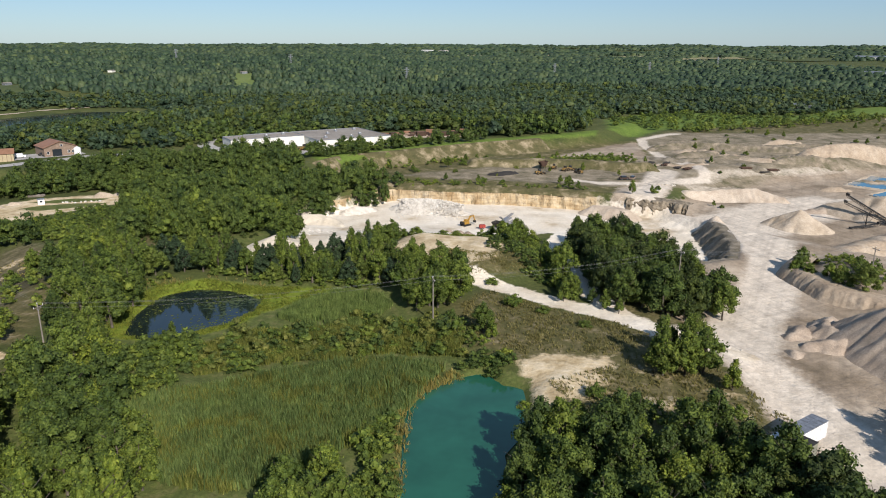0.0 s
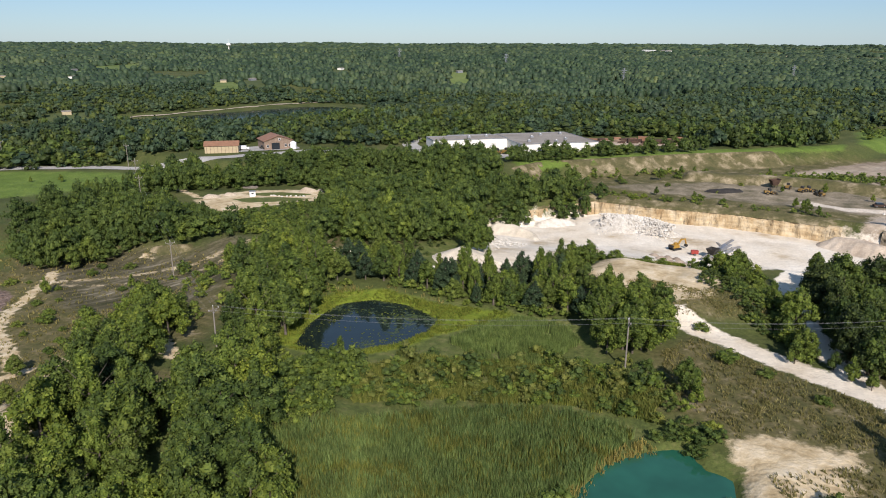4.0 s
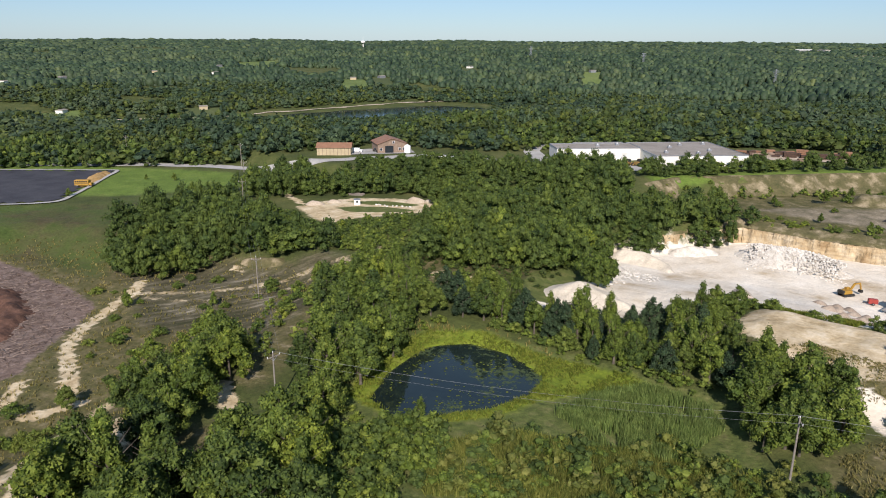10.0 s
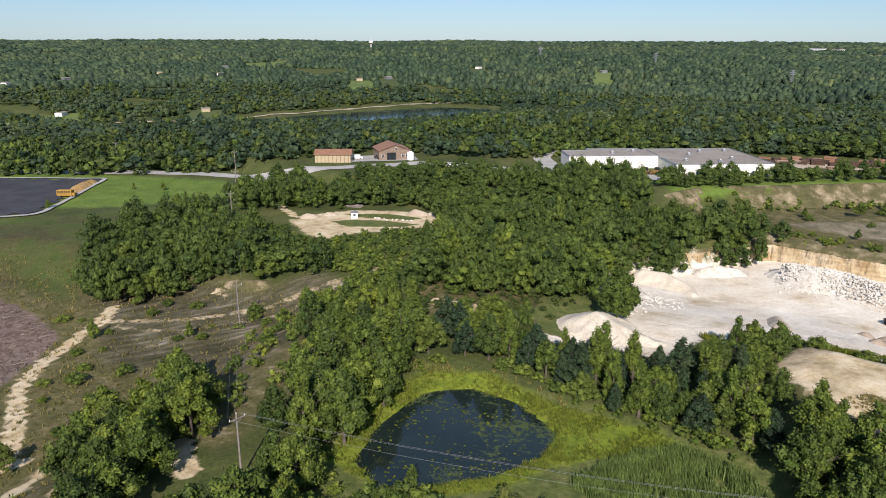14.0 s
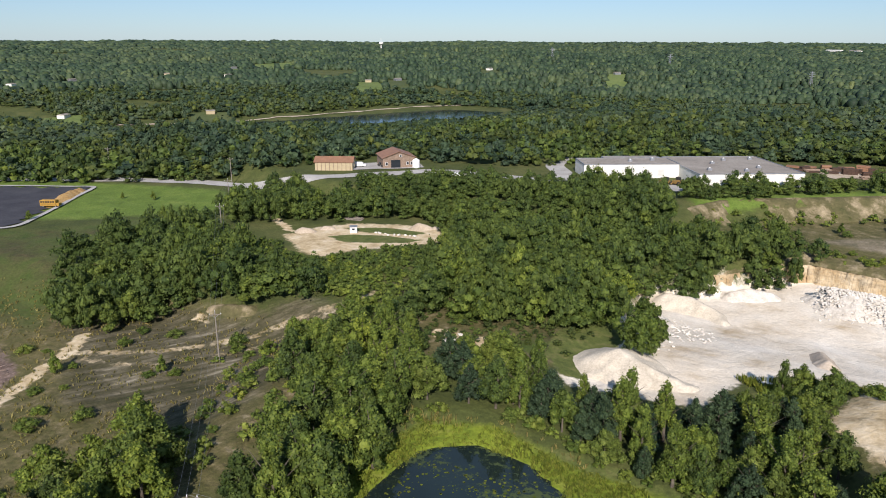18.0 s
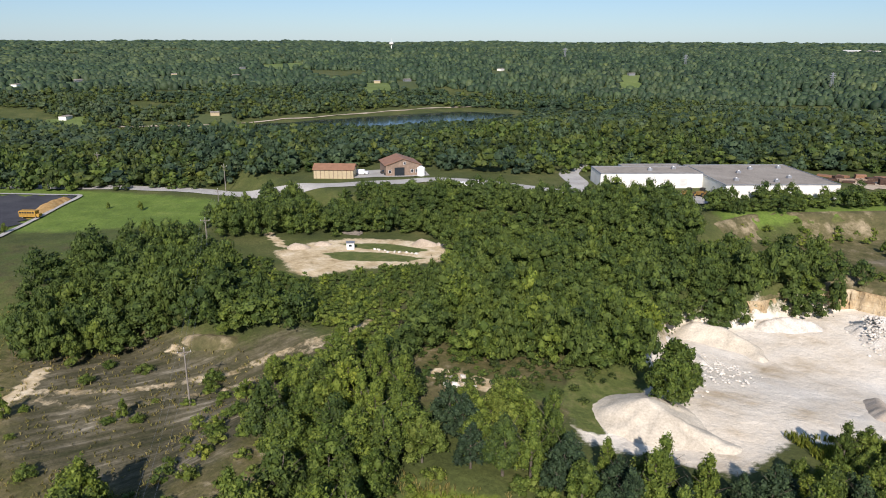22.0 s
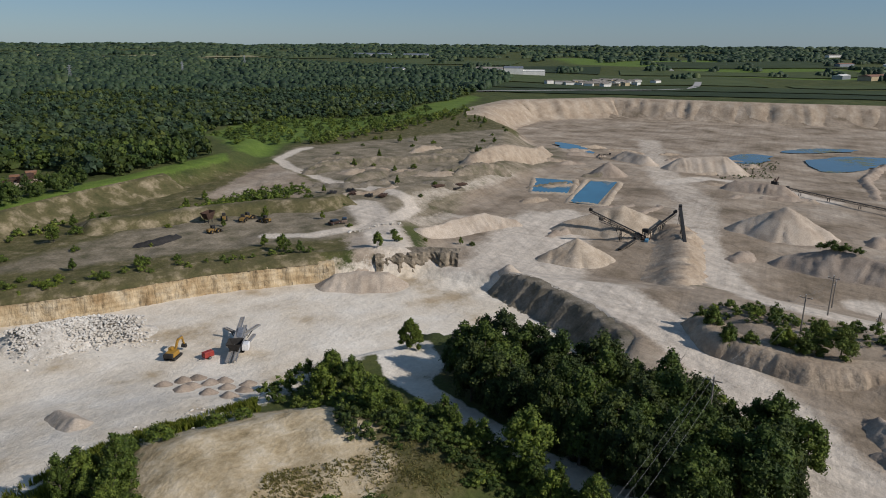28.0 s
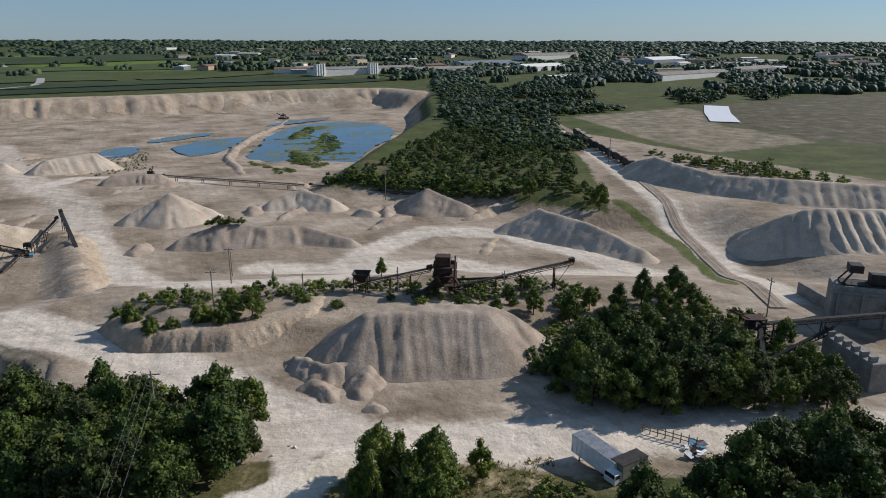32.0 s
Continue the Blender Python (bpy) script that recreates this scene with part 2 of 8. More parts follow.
BARK = soil("bark", (0.05, 0.04, 0.03), (0.1, 0.085, 0.065), (0.16, 0.14, 0.11), 1.5, 0.2, 0.05)
STONE = soil("limestone", (0.42, 0.35, 0.26), (0.58, 0.53, 0.45), (0.7, 0.66, 0.59), 9.0, 0.6)
GRAVEL = soil("gravel", (0.25, 0.195, 0.145), (0.35, 0.28, 0.215), (0.45, 0.37, 0.29), 5.0, 0.35, 0.15)
WHITE_SPOIL = soil("white_stone_spoil", (0.42, 0.37, 0.3), (0.58, 0.53, 0.455), (0.7, 0.655, 0.58), 2.5, 0.4, 0.2)
GRAVEL_PALE = soil("pale_gravel", (0.35, 0.28, 0.21), (0.46, 0.38, 0.295), (0.56, 0.475, 0.38), 6.0, 0.35, 0.12)
CREAM = soil("cream_sand", (0.46, 0.4, 0.31), (0.55, 0.485, 0.385), (0.62, 0.555, 0.45), 5.0, 0.4, 0.06)
SAND = soil("sand", (0.32, 0.25, 0.175), (0.43, 0.35, 0.26), (0.53, 0.445, 0.345), 6.0, 0.5, 0.15)
WATER_DARK = water("dark_water", (0.012, 0.02, 0.018), weed=(0.05, 0.07, 0.02))
WATER_TEAL = water("teal_water", (0.016, 0.09, 0.056))
WATER_BLUE = water("blue_water", (0.035, 0.15, 0.23))
WATER_LAKE = water("lake_water", (0.045, 0.105, 0.145), weed=(0.14, 0.16, 0.1), patch=26, bit=4.0)
WATER_RIVER = water("river_water", (0.02, 0.032, 0.032), rough=0.1, depth=0.004, spec=0.5)


def cliff_rock():
    """Limestone face: beds, upright joints and rusty streaks."""
    n = Nodes("cliff_rock")
    face = n.ramp(n.noise(5, 6, 0.65), (0.3, (0.3, 0.2, 0.1)), (0.48, (0.45, 0.34, 0.2)), (0.7, (0.58, 0.49, 0.35)))
    joint = n.ramp(n.noise(0.9, 5, 0.7, (1, 1, 0.14)), (0.34, 0.42), (0.46, 0.92), (0.7, 1.12))
    bed = n.ramp(n.noise(1.0, 4, 0.6, (0.08, 0.08, 1.2)), (0.35, 0.78), (0.6, 1.05))
    return n.finish(n.mix(1.0, n.mix(1.0, face, joint, "MULTIPLY"), bed, "MULTIPLY"), 0.95, n.noise(0.8, 5, 0.7, (1, 1, 0.2)), 0.5, 1.0)


CLIFF = cliff_rock()
SLOPE = soil("grown_slope", (0.062, 0.064, 0.024), (0.115, 0.1, 0.046), (0.38, 0.305, 0.2), 6.0, 0.8, 0.3)
BANK_DARK = soil("dark_bank", (0.1, 0.09, 0.06), (0.2, 0.17, 0.125), (0.33, 0.285, 0.225), 5.0, 0.6, 0.3)
BANK_PALE = soil("pale_bank", (0.28, 0.21, 0.145), (0.39, 0.31, 0.225), (0.49, 0.405, 0.31), 8.0, 0.9, 0.4)
ROCK_DARK = soil("dark_rock", (0.1, 0.085, 0.06), (0.2, 0.165, 0.12), (0.36, 0.3, 0.22), 2.5, 0.6, 0.4)
MULCH = soil("mulch", (0.05, 0.03, 0.022), (0.11, 0.058, 0.04), (0.18, 0.1, 0.07), 3.0, 0.5, 0.3)
BRUSH = soil("cut_brush", (0.1, 0.07, 0.055), (0.2, 0.15, 0.12), (0.33, 0.26, 0.22), 1.2, 0.4, 0.2)
WOOD_CHIP = soil("wood_chip", (0.28, 0.16, 0.06), (0.42, 0.26, 0.1), (0.5, 0.34, 0.16), 2.0, 0.4, 0.2)
ASPHALT = soil("asphalt", (0.035, 0.035, 0.042), (0.05, 0.05, 0.058), (0.07, 0.07, 0.075), 8.0, 0.3, 0.02)
ROAD_GREY = soil("worn_road", (0.3, 0.28, 0.26), (0.37, 0.355, 0.33), (0.44, 0.42, 0.39), 6.0, 0.4, 0.02)
CONCRETE = soil("concrete", (0.17, 0.155, 0.135), (0.26, 0.24, 0.215), (0.34, 0.32, 0.29), 2.5, 0.4, 0.04)
WHITE_WALL = plain("white_wall", (0.7, 0.68, 0.62), 0.7, 0, 0.16, 4.0)
ROOF_GREY = soil("flat_roof", (0.2, 0.175, 0.15), (0.27, 0.24, 0.205), (0.33, 0.3, 0.26), 9.0, 0.7, 0.03)
ROOF_BROWN = plain("brown_roof", (0.25, 0.13, 0.075), 0.6, 0, 0.2, 2.0)
WALL_BEIGE = plain("beige_wall", (0.4, 0.325, 0.2), 0.7, 0, 0.15, 2.0)
WALL_BRICK = plain("brick_wall", (0.23, 0.165, 0.12), 0.85, 0, 0.3, 1.0)
GLASS_DARK = plain("dark_glass", (0.02, 0.025, 0.03), 0.12, 0, 0.1, 1.0)
RUST = plain("rusty_steel", (0.085, 0.05, 0.035), 0.85, 0.3, 0.5, 0.7)
STEEL_DARK = plain("dark_steel", (0.05, 0.045, 0.04), 0.7, 0.4, 0.4, 0.8)
STEEL_GREY = plain("grey_steel", (0.32, 0.33, 0.35), 0.5, 0.6, 0.35, 0.8)
RUBBER = plain("rubber", (0.02, 0.02, 0.02), 0.85, 0, 0.3, 0.5)
DOOR_GREY = plain("pale_door", (0.52, 0.51, 0.48), 0.6, 0, 0.15, 1.0)
LOADER_PAINT = plain("worn_loader_paint", (0.24, 0.145, 0.04), 0.65, 0, 0.5, 0.6)
YELLOW = plain("yellow_paint", (0.36, 0.2, 0.03), 0.55, 0, 0.35, 0.6)
RED = plain("red_paint", (0.3, 0.04, 0.03), 0.55, 0, 0.3, 0.6)
BLUE = plain("blue_paint", (0.1, 0.27, 0.42), 0.55, 0, 0.3, 0.6)
WHITE_PAINT = plain("white_paint", (0.75, 0.75, 0.74), 0.45, 0, 0.2, 0.8)
GREY_PAINT = plain("grey_green_paint", (0.22, 0.22, 0.17), 0.6, 0, 0.3, 0.8)
POLE_WOOD = plain("pole_wood", (0.22, 0.195, 0.165), 0.85, 0, 0.35, 0.7)
LOG_WOOD = plain("weathered_timber", (0.2, 0.17, 0.14), 0.9, 0, 0.4, 0.4)
WIRE = plain("aluminium_wire", (0.2, 0.2, 0.2), 0.6, 0.3, 0.1, 1.0)


# ---- ground ----
def smooth(a, b, v):
    t = np.clip((v - a) / (b - a), 0, 1)
    return t * t * (3 - 2 * t)


def from_line(pts, x, y, closed=False):
    """The distance from a line of points, for arrays x and y."""
    best = np.full(np.shape(x), 1e9)
    ends = pts[1:] + pts[:1] if closed else pts[1:]
    for (ax, ay), (bx, by) in zip(pts, ends):
        dx, dy = bx - ax, by - ay
        s = np.clip(((x - ax) * dx + (y - ay) * dy) / (dx * dx + dy * dy + 1e-9), 0, 1)
        best = np.minimum(best, np.hypot(x - ax - s * dx, y - ay - s * dy))
    return best


def depth_in(pts, x, y):
    """How far inside a polygon (negative outside)."""
    inside = np.zeros(np.shape(x), bool)
    for (ax, ay), (bx, by) in zip(pts, pts[1:] + pts[:1]):
        if ay != by:
            inside ^= ((ay > y) != (by > y)) & (x < (bx - ax) * (y - ay) / (by - ay) + ax)
    return np.where(inside, 1, -1) * from_line(pts, x, y, True)


def wave(x, y, size, seed=0):
    """Smooth unevenness between -1 and 1."""
    v, r = 0.0, random.Random(seed)
    for k in range(5):
        a, p, f = r.uniform(0, 6.28), r.uniform(0, 6.28), (0.6 + 0.35 * k) / size * 6.28
        v = v + np.sin((x * math.cos(a) + y * math.sin(a)) * f + p + 1.3 * np.sin((y * math.cos(a) - x * math.sin(a)) * f * 0.6 + p * 2)) / (1 + 0.5 * k)
    return v / 2.8


DARK_POND = [(-67, 139), (-69, 149), (-68, 161), (-62, 166), (-53, 165), (-44, 159), (-44, 152), (-48, 145), (-53, 140), (-60, 135)]
TEAL_POND = [(-5, 60), (-5, 94), (-5, 106), (-2, 113), (4, 118), (8, 120), (10, 115), (14, 114), (14, 104), (12, 99), (9, 94), (9, 60)]
MARSH = [(-74, 128), (-74, 170), (-45, 170), (-12, 163), (2, 128), (16, 116), (15, 60), (-42, 60), (-46, 115)]
PLATEAU = [(-60, 293), (-56, 325), (-30, 346), (20, 383), (91, 425), (130, 480), (60, 620), (-300, 560), (-360, 330), (-248, 306), (-212, 296), (-170, 292), (-120, 292)]
WEST_LOW = [(-115, 192), (-100, 130), (-105, 95), (-150, 60), (-230, 120), (-220, 175), (-170, 190)]
QUARRY = [(-62, 256), (-42, 272), (-22, 298), (1, 292), (28, 290), (48, 284), (61, 279), (84, 266), (93, 246), (92, 228), (89, 208), (82, 192), (70, 186), (60, 205), (48, 224), (20, 234), (8, 230), (-30, 236), (-50, 243)]
SHELF = [(-62, 200), (-56, 222), (-58, 252), (-30, 252), (20, 244), (50, 232), (46, 218), (22, 222), (9, 213), (-14, 212), (-28, 206), (-34, 192), (-56, 190)]
HILLOCK = [(-15, 192), (-9, 206), (6, 204), (17, 199), (26, 184), (28, 172), (8, 168), (-8, 178)]
BENCH = [(-56, 300), (-22, 300), (61, 281), (84, 275), (120, 330), (123, 437), (91, 420), (20, 378), (-30, 340)]
PIT_EAST = [(84, 262), (105, 232), (128, 205), (142, 160), (146, 120), (146, 20), (215, 30), (212, 62), (234, 105), (254, 147), (254, 178), (300, 178), (350, 176), (420, 170), (520, 160),
            (600, 166), (660, 174), (735, 175), (770, 228), (735, 320), (645, 450), (565, 590), (476, 625), (380, 580), (330, 480), (215, 360), (120, 320)]
DYKE = [(112, 192), (124, 146), (128, 92), (117, 86), (101, 108), (98, 148), (98, 178)]
NEAR_EAST = [(50, 148), (72, 160), (86, 196), (95, 236), (92, 268), (110, 300), (130, 262), (128, 205), (150, 150), (150, 20), (60, -40), (52, 100), (60, 125)]
TRACK_PAD = [(-164, 240), (-161, 252), (-154, 262), (-140, 268), (-125, 268.5), (-120, 264), (-119, 256), (-123, 249), (-130, 243), (-137, 236), (-141, 228), (-148, 229), (-157, 235)]
HAUL = [(104, 330), (92, 300), (80, 275), (86, 250), (96, 230), (104, 216), (90, 183), (76, 156), (63, 141), (59, 128), (61, 107), (66, 85), (68, 40)]
LANE = [(7, 168), (20, 158), (32, 149), (40, 143), (47, 134), (58, 126)]
SPUR = [(40, 143), (36, 158), (33.8, 173), (33.2, 190), (33.4, 205), (39, 217), (50, 228)]
RIVER = [(-640, 340), (-530, 415), (-462, 478), (-408, 552), (-368, 640), (-315, 742), (-250, 830), (-120, 930)]
RIVER_WATER = [(-640, 420), (-570, 478), (-522, 520), (-503, 548), (-478, 605), (-448, 681), (-409, 768), (-372, 800), (-330, 790), (-318, 745), (-330, 708), (-354, 668), (-381, 628), (-407, 580), (-440, 545), (-500, 496), (-560, 440), (-620, 400)]


def height(x, y):
    """The height of the ground."""
    x, y = np.asarray(x, float), np.asarray(y, float)
    d = np.hypot(x + 30, y - 110)
    z = 2.0 + 0.5 * wave(x, y, 60, 1) + 0.12 * wave(x, y, 9, 2)

    def level(pts, to, width, shift=0.0):
        nonlocal z
        w = smooth(-width / 2, width / 2, depth_in(pts, x, y) + shift)
        z = z * (1 - w) + to * w
    level(PLATEAU, 7.5 + 0.4 * wave(x, y, 40, 3), 14, 3)
    level(WEST_LOW, -3.6 + 0.5 * wave(x, y, 30, 4), 22)
    level(MARSH, 0.35 + 0.1 * wave(x, y, 10, 5), 9)
    level(BENCH, 1.2 + 0.6 * wave(x, y, 22, 6), 10)
    level(NEAR_EAST, 0.4 + 0.2 * wave(x, y, 25, 14), 10)
    level(PIT_EAST, -4.0 - 10.0 * smooth(230, 430, x) + 0.5 * wave(x, y, 35, 7), 24)
    floor = 0.8 - 6.2 * smooth(208, 254, y + 0.8 * np.maximum(x, 0)) + 0.22 * wave(x, y, 14, 8)
    level(SHELF, floor, 9)
    level(QUARRY, floor, 5)
    level(HILLOCK, 5.5 + 0.5 * wave(x, y, 14, 10), 12)
    level(DYKE, 3.0 + 0.5 * wave(x, y, 12, 11), 9)
    level(TRACK_PAD, 2.0, 10)
    level(DARK_POND, -1.2, 3)
    level(TEAL_POND, -2.2, 4)
    # far country: a river valley, a wooded ridge behind it and land that rises to the skyline
    z = z - 16.0 * smooth(255, 65, from_line(RIVER, x, y)) * smooth(330, 450, y)
    level(RIVER_WATER, -15.6, 14)
    z = z + 7.0 * wave(x, y, 620, 15) * smooth(820, 1300, d)
    z = z + 30 * np.exp(-((x + 760) / 700) ** 2 - ((y - 1650) / 520) ** 2)
    z = z + 32 * smooth(1000, 4600, d) + 4 * wave(x, y, 900, 12) * smooth(900, 2500, d)
    return z


def spaced(fine, growth, far):
    """Grid lines: fine stretches (start, end, step), then ever wider out to far on both sides."""
    out = []
    for a, b, s in fine:
        out += list(np.arange(a, b, s))
    lo, hi, s = fine[0][0], fine[-1][1], fine[0][2]
    while lo > -far:
        s *= growth
        lo -= s
        out.insert(0, lo)
    s, hi = fine[-1][2], fine[-1][1]
    while hi < far:
        out.append(hi)
        s *= growth
        hi += s
    return np.array(out)


def fast_mesh(name, verts, faces, material, shade_smooth=False):
    """A mesh from arrays; all faces have the same number of corners."""
    me = bpy.data.meshes.new(name)
    verts, faces = np.asarray(verts, np.float32), np.asarray(faces, np.int32)
    k = faces.shape[1]
    me.vertices.add(len(verts))
    me.vertices.foreach_set("co", verts.ravel())
    me.loops.add(faces.size)
    me.loops.foreach_set("vertex_index", faces.ravel())
    me.polygons.add(len(faces))
    me.polygons.foreach_set("loop_start", np.arange(0, faces.size, k, dtype=np.int32))
    me.polygons.foreach_set("use_smooth", np.full(len(faces), shade_smooth))
    me.update(calc_edges=True)
    me.materials.append(material)
    return me


def grid_faces(nx, ny):
    i = np.arange(nx * ny).reshape(ny, nx)
    return np.stack([i[:-1, :-1], i[:-1, 1:], i[1:, 1:], i[1:, :-1]], -1).reshape(-1, 4)


gx = spaced([(-235, 150, 1.7), (150, 440, 3.5)], 1.09, 5000)
gy = spaced([(62, 312, 1.7), (312, 450, 2.6)], 1.085, 5000)
GX, GY = np.meshgrid(gx, gy)
GZ = height(GX, GY)
GV = np.stack([GX, GY, GZ], -1).reshape(-1, 3)
ground_mesh = fast_mesh("ground", GV, grid_faces(len(gx), len(gy)), EARTH, True)
tagged(new("ground", ground_mesh), "uneven quarry ground of pale stone, grass and bare soil", "ground", kind="structure")


def level_at(x, y):
    """The height of the ground sheet itself, between its grid lines."""
    i = np.clip(np.searchsorted(gx, x) - 1, 0, len(gx) - 2)
    j = np.clip(np.searchsorted(gy, y) - 1, 0, len(gy) - 2)
    u, v = (x - gx[i]) / (gx[i + 1] - gx[i]), (y - gy[j]) / (gy[j + 1] - gy[j])
    return (GZ[j, i] * (1 - u) + GZ[j, i + 1] * u) * (1 - v) + (GZ[j + 1, i] * (1 - u) + GZ[j + 1, i + 1] * u) * v


def paint(name, areas=(), lines=()):
    """A zone of the ground: polygons with a soft edge width, and lines with a half width and how much they cover."""
    v = np.zeros_like(GX)
    for pts, edge in areas:
        v = np.maximum(v, smooth(-edge, edge, depth_in(pts, GX, GY)))
    for pts, half, *share in lines:
        v = np.maximum(v, (share or (1.0,))[0] * smooth(half * 1.5, half * 0.5, from_line(pts, GX, GY)))
    ground_mesh.attributes.new(name, "FLOAT", "POINT").data.foreach_set("value", v.ravel().astype(np.float32))


YARD_SOUTH = [(60, 60), (146, 66), (215, 66), (300, 62), (420, 66), (402, 40), (336, 0), (262, -60), (211, -70), (130, -60), (60, -20)]
LIME = [(-71, 136), (-74, 150), (-72, 168), (-60, 171), (-45, 167), (-29, 166), (-23, 162), (-35, 156), (-41, 150), (-45, 142), (-56, 133)]
LOT = [(-400, 170), (-331, 232), (-280, 261), (-243, 203), (-262, 186), (-330, 140)]
paint("stone", [(QUARRY, 5), (SHELF, 5), ([(36.5, 199), (43, 203), (47, 214), (44, 222), (36, 216)], 2), ([(8, 236), (60, 230), (52, 220), (38, 216), (10, 210), (-12, 210), (-10, 225)], 4)], [(LANE, 3.2), (SPUR, 2.6)])
paint("grey", [(PIT_EAST, 8), (NEAR_EAST, 5), (YARD_SOUTH, 5), ([(60, 150), (66, 182), (80, 200), (92, 200), (90, 172), (72, 150)], 3), ([(60, 262), (84, 280), (130, 340), (110, 380), (92, 330)], 8), ([(60, 375), (100, 420), (118, 430), (108, 372), (90, 352)], 7), ([(346, 555), (476, 645), (600, 612), (690, 451), (790, 320), (830, 228), (760, 165), (640, 180)], 12)], [(HAUL, 7)])
paint("sand", [(TRACK_PAD, 4), ([(12, 112), (15, 122), (20, 125), (29, 122), (33, 124), (31, 119), (21, 116), (17, 108), (16, 100), (14, 100)], 3.5), ([(14, 121), (27, 122), (30, 114), (24, 107), (17, 106)], 5), ([(-16, 190), (-10, 208), (6, 207), (18, 201), (21, 193), (13, 190), (5, 196), (-5, 195), (-10, 186)], 3.5), ([(-2, 182), (6, 173), (15, 177), (15, 184), (8, 185)], 3.5),
               ([(-15, 192), (-9, 206), (6, 204), (15, 198), (17, 188), (12, 176), (4, 172), (-6, 180)], 4),
               ],
      [([(-160, 168), (-156, 163), (-147, 142), (-140, 132), (-128, 124), (-119, 117)], 1.5), ([(-155, 161), (-138, 171), (-126, 186), (-112, 203), (-111, 218)], 1.5, 0.5), ([(-150, 160), (-134, 166), (-120, 186), (-110, 204)], 1.4, 0.44), ([(-145, 187), (-140, 186.4)], 1.3, 0.6),
       ([(-133, 117), (-127, 110), (-119, 110), (-116, 118)], 1.4), ([(-94, 86), (-89, 93), (-90, 106), (-99, 113)], 1.3), ([(-112, 124), (-107, 107), (-99, 95), (-96, 84)], 1.2),
       ([(-78, 80), (-88, 88), (-96, 96)], 2.0), ([(-117, 290), (-111, 280), (-101, 256)], 0.8), ([(-57, 101), (-52, 108)], 1.6), ([(-84, 122), (-92, 128)], 1.5),
       ([(-166, 245), (-182, 255), (-203, 273), (-214, 284)], 1.2), ([(-86, 198), (-76, 198)], 2.2), ([(20, 112), (32, 106), (48, 103)], 4, 0.46), ([(28, 122), (40, 116), (50, 108)], 3, 0.42)])
paint("dry", [(WEST_LOW, 8), ([(124, 317), (136, 327), (170, 336), (196, 338), (188, 320), (150, 309), (134, 308)], 4), (BENCH, 8), (HILLOCK, 6), ([(10, 160), (38, 140), (55, 118), (60, 90), (20, 100), (14, 122), (4, 130), (2, 150)], 5), (DYKE, 5),
              ([(-132, 172), (-100, 200), (-88, 150), (-84, 128), (-104, 132)], 5), ([(-130, 60), (-78, 70), (-86, 96), (-74, 108), (-72, 118), (-98, 112), (-118, 140), (-150, 120)], 5), ([(-86, 204), (-54, 216), (-58, 196), (-80, 188)], 4),
              ([(123, 437), (150, 478), (280, 548), (366, 585), (330, 480), (240, 380), (130, 330)], 12), ([(225, 108), (254, 150), (300, 172), (330, 120), (260, 70)], 6), ([(38, 150), (40, 214), (72, 190), (72, 150), (60, 138), (46, 136)], 4), ([(-104, 222), (-70, 230), (-62, 190), (-84, 186), (-104, 196)], 5)])
paint("dark", [([(-230, 165), (-176, 157), (-155, 151), (-146, 134), (-137, 120), (-138, 112), (-230, 80)], 4)])
paint("waste", [([(510, 44), (597, -67), (460, -52), (386, -82), (339, -9), (380, 12)], 4), ([(100, 350), (116, 395), (122, 445), (150, 470), (210, 470), (300, 470), (320, 430), (268, 378), (200, 352), (160, 336), (134, 312), (112, 298), (96, 298), (112, 330)], 8), ([(-20, 316), (30, 304), (70, 294), (90, 296), (112, 330), (104, 372), (90, 352), (40, 345), (-4, 328)], 6)])
paint("scrape", [([(600, -70), (800, -330), (340, -150), (386, -86), (460, -56)], 10), ([(-174, 172), (-150, 190), (-134, 188), (-124, 200), (-110, 200), (-104, 184), (-101, 164), (-104, 152), (-122, 148), (-136, 146), (-150, 158)], 6), ([(-112, 222), (-104, 206), (-98, 206), (-100, 224)], 3)])
paint("meadow", [([(240, 84), (258, 150), (330, 160), (400, 140), (390, 84), (320, 74)], 14), ([(-400, 150), (-262, 186), (-240, 203), (-208, 246), (-196, 240), (-196, 206), (-190, 184), (-174, 166), (-215, 165), (-300, 110)], 8), ([(-76, 196), (-56, 219), (-50, 214), (-50, 209), (-60, 202), (-66, 197)], 3)])
paint("lawn", [([(1649, 1720), (2040, 1335), (1540, 1057), (1346, 1254)], 60), ([(1410, 1104), (1738, 578), (1308, 453), (1208, 832)], 40), ([(104, 446), (122, 545), (157, 588), (207, 609), (262, 586), (300, 590), (362, 646), (500, 730), (478, 690), (372, 604), (286, 562), (205, 512), (150, 488), (124, 450)], 10), ([(-420, 205), (-300, 262), (-232, 279), (-206, 262), (-208, 248), (-222, 234), (-250, 214), (-330, 140)], 8), ([(-56, 318), (-30, 346), (20, 383), (91, 425), (96, 440), (16, 392), (-34, 356), (-62, 330)], 4), ([(-115, 322), (-100, 338), (-96, 326), (-104, 316)], 4)])
paint("lime", [(LIME, 2)])
paint("turf", [([(-65, 211), (-57, 226), (-52, 222), (-52.5, 212), (-55, 207), (-56, 200), (-54, 194), (-58, 193), (-64, 200)], 1.5), (MARSH, 3), ([(-76, 60), (-76, 118), (-40, 118), (-40, 60)], 4), ([(-154, 256), (-142, 262.5), (-127, 264), (-129, 259), (-146, 254.5)], 0.8), ([(-152, 245), (-147, 250.5), (-136, 255), (-123.5, 256), (-128, 250), (-143, 242.5)], 0.8)], [([(222, 62), (208, 54), (188, 49), (164, 48), (138, 49)], 2.4)])
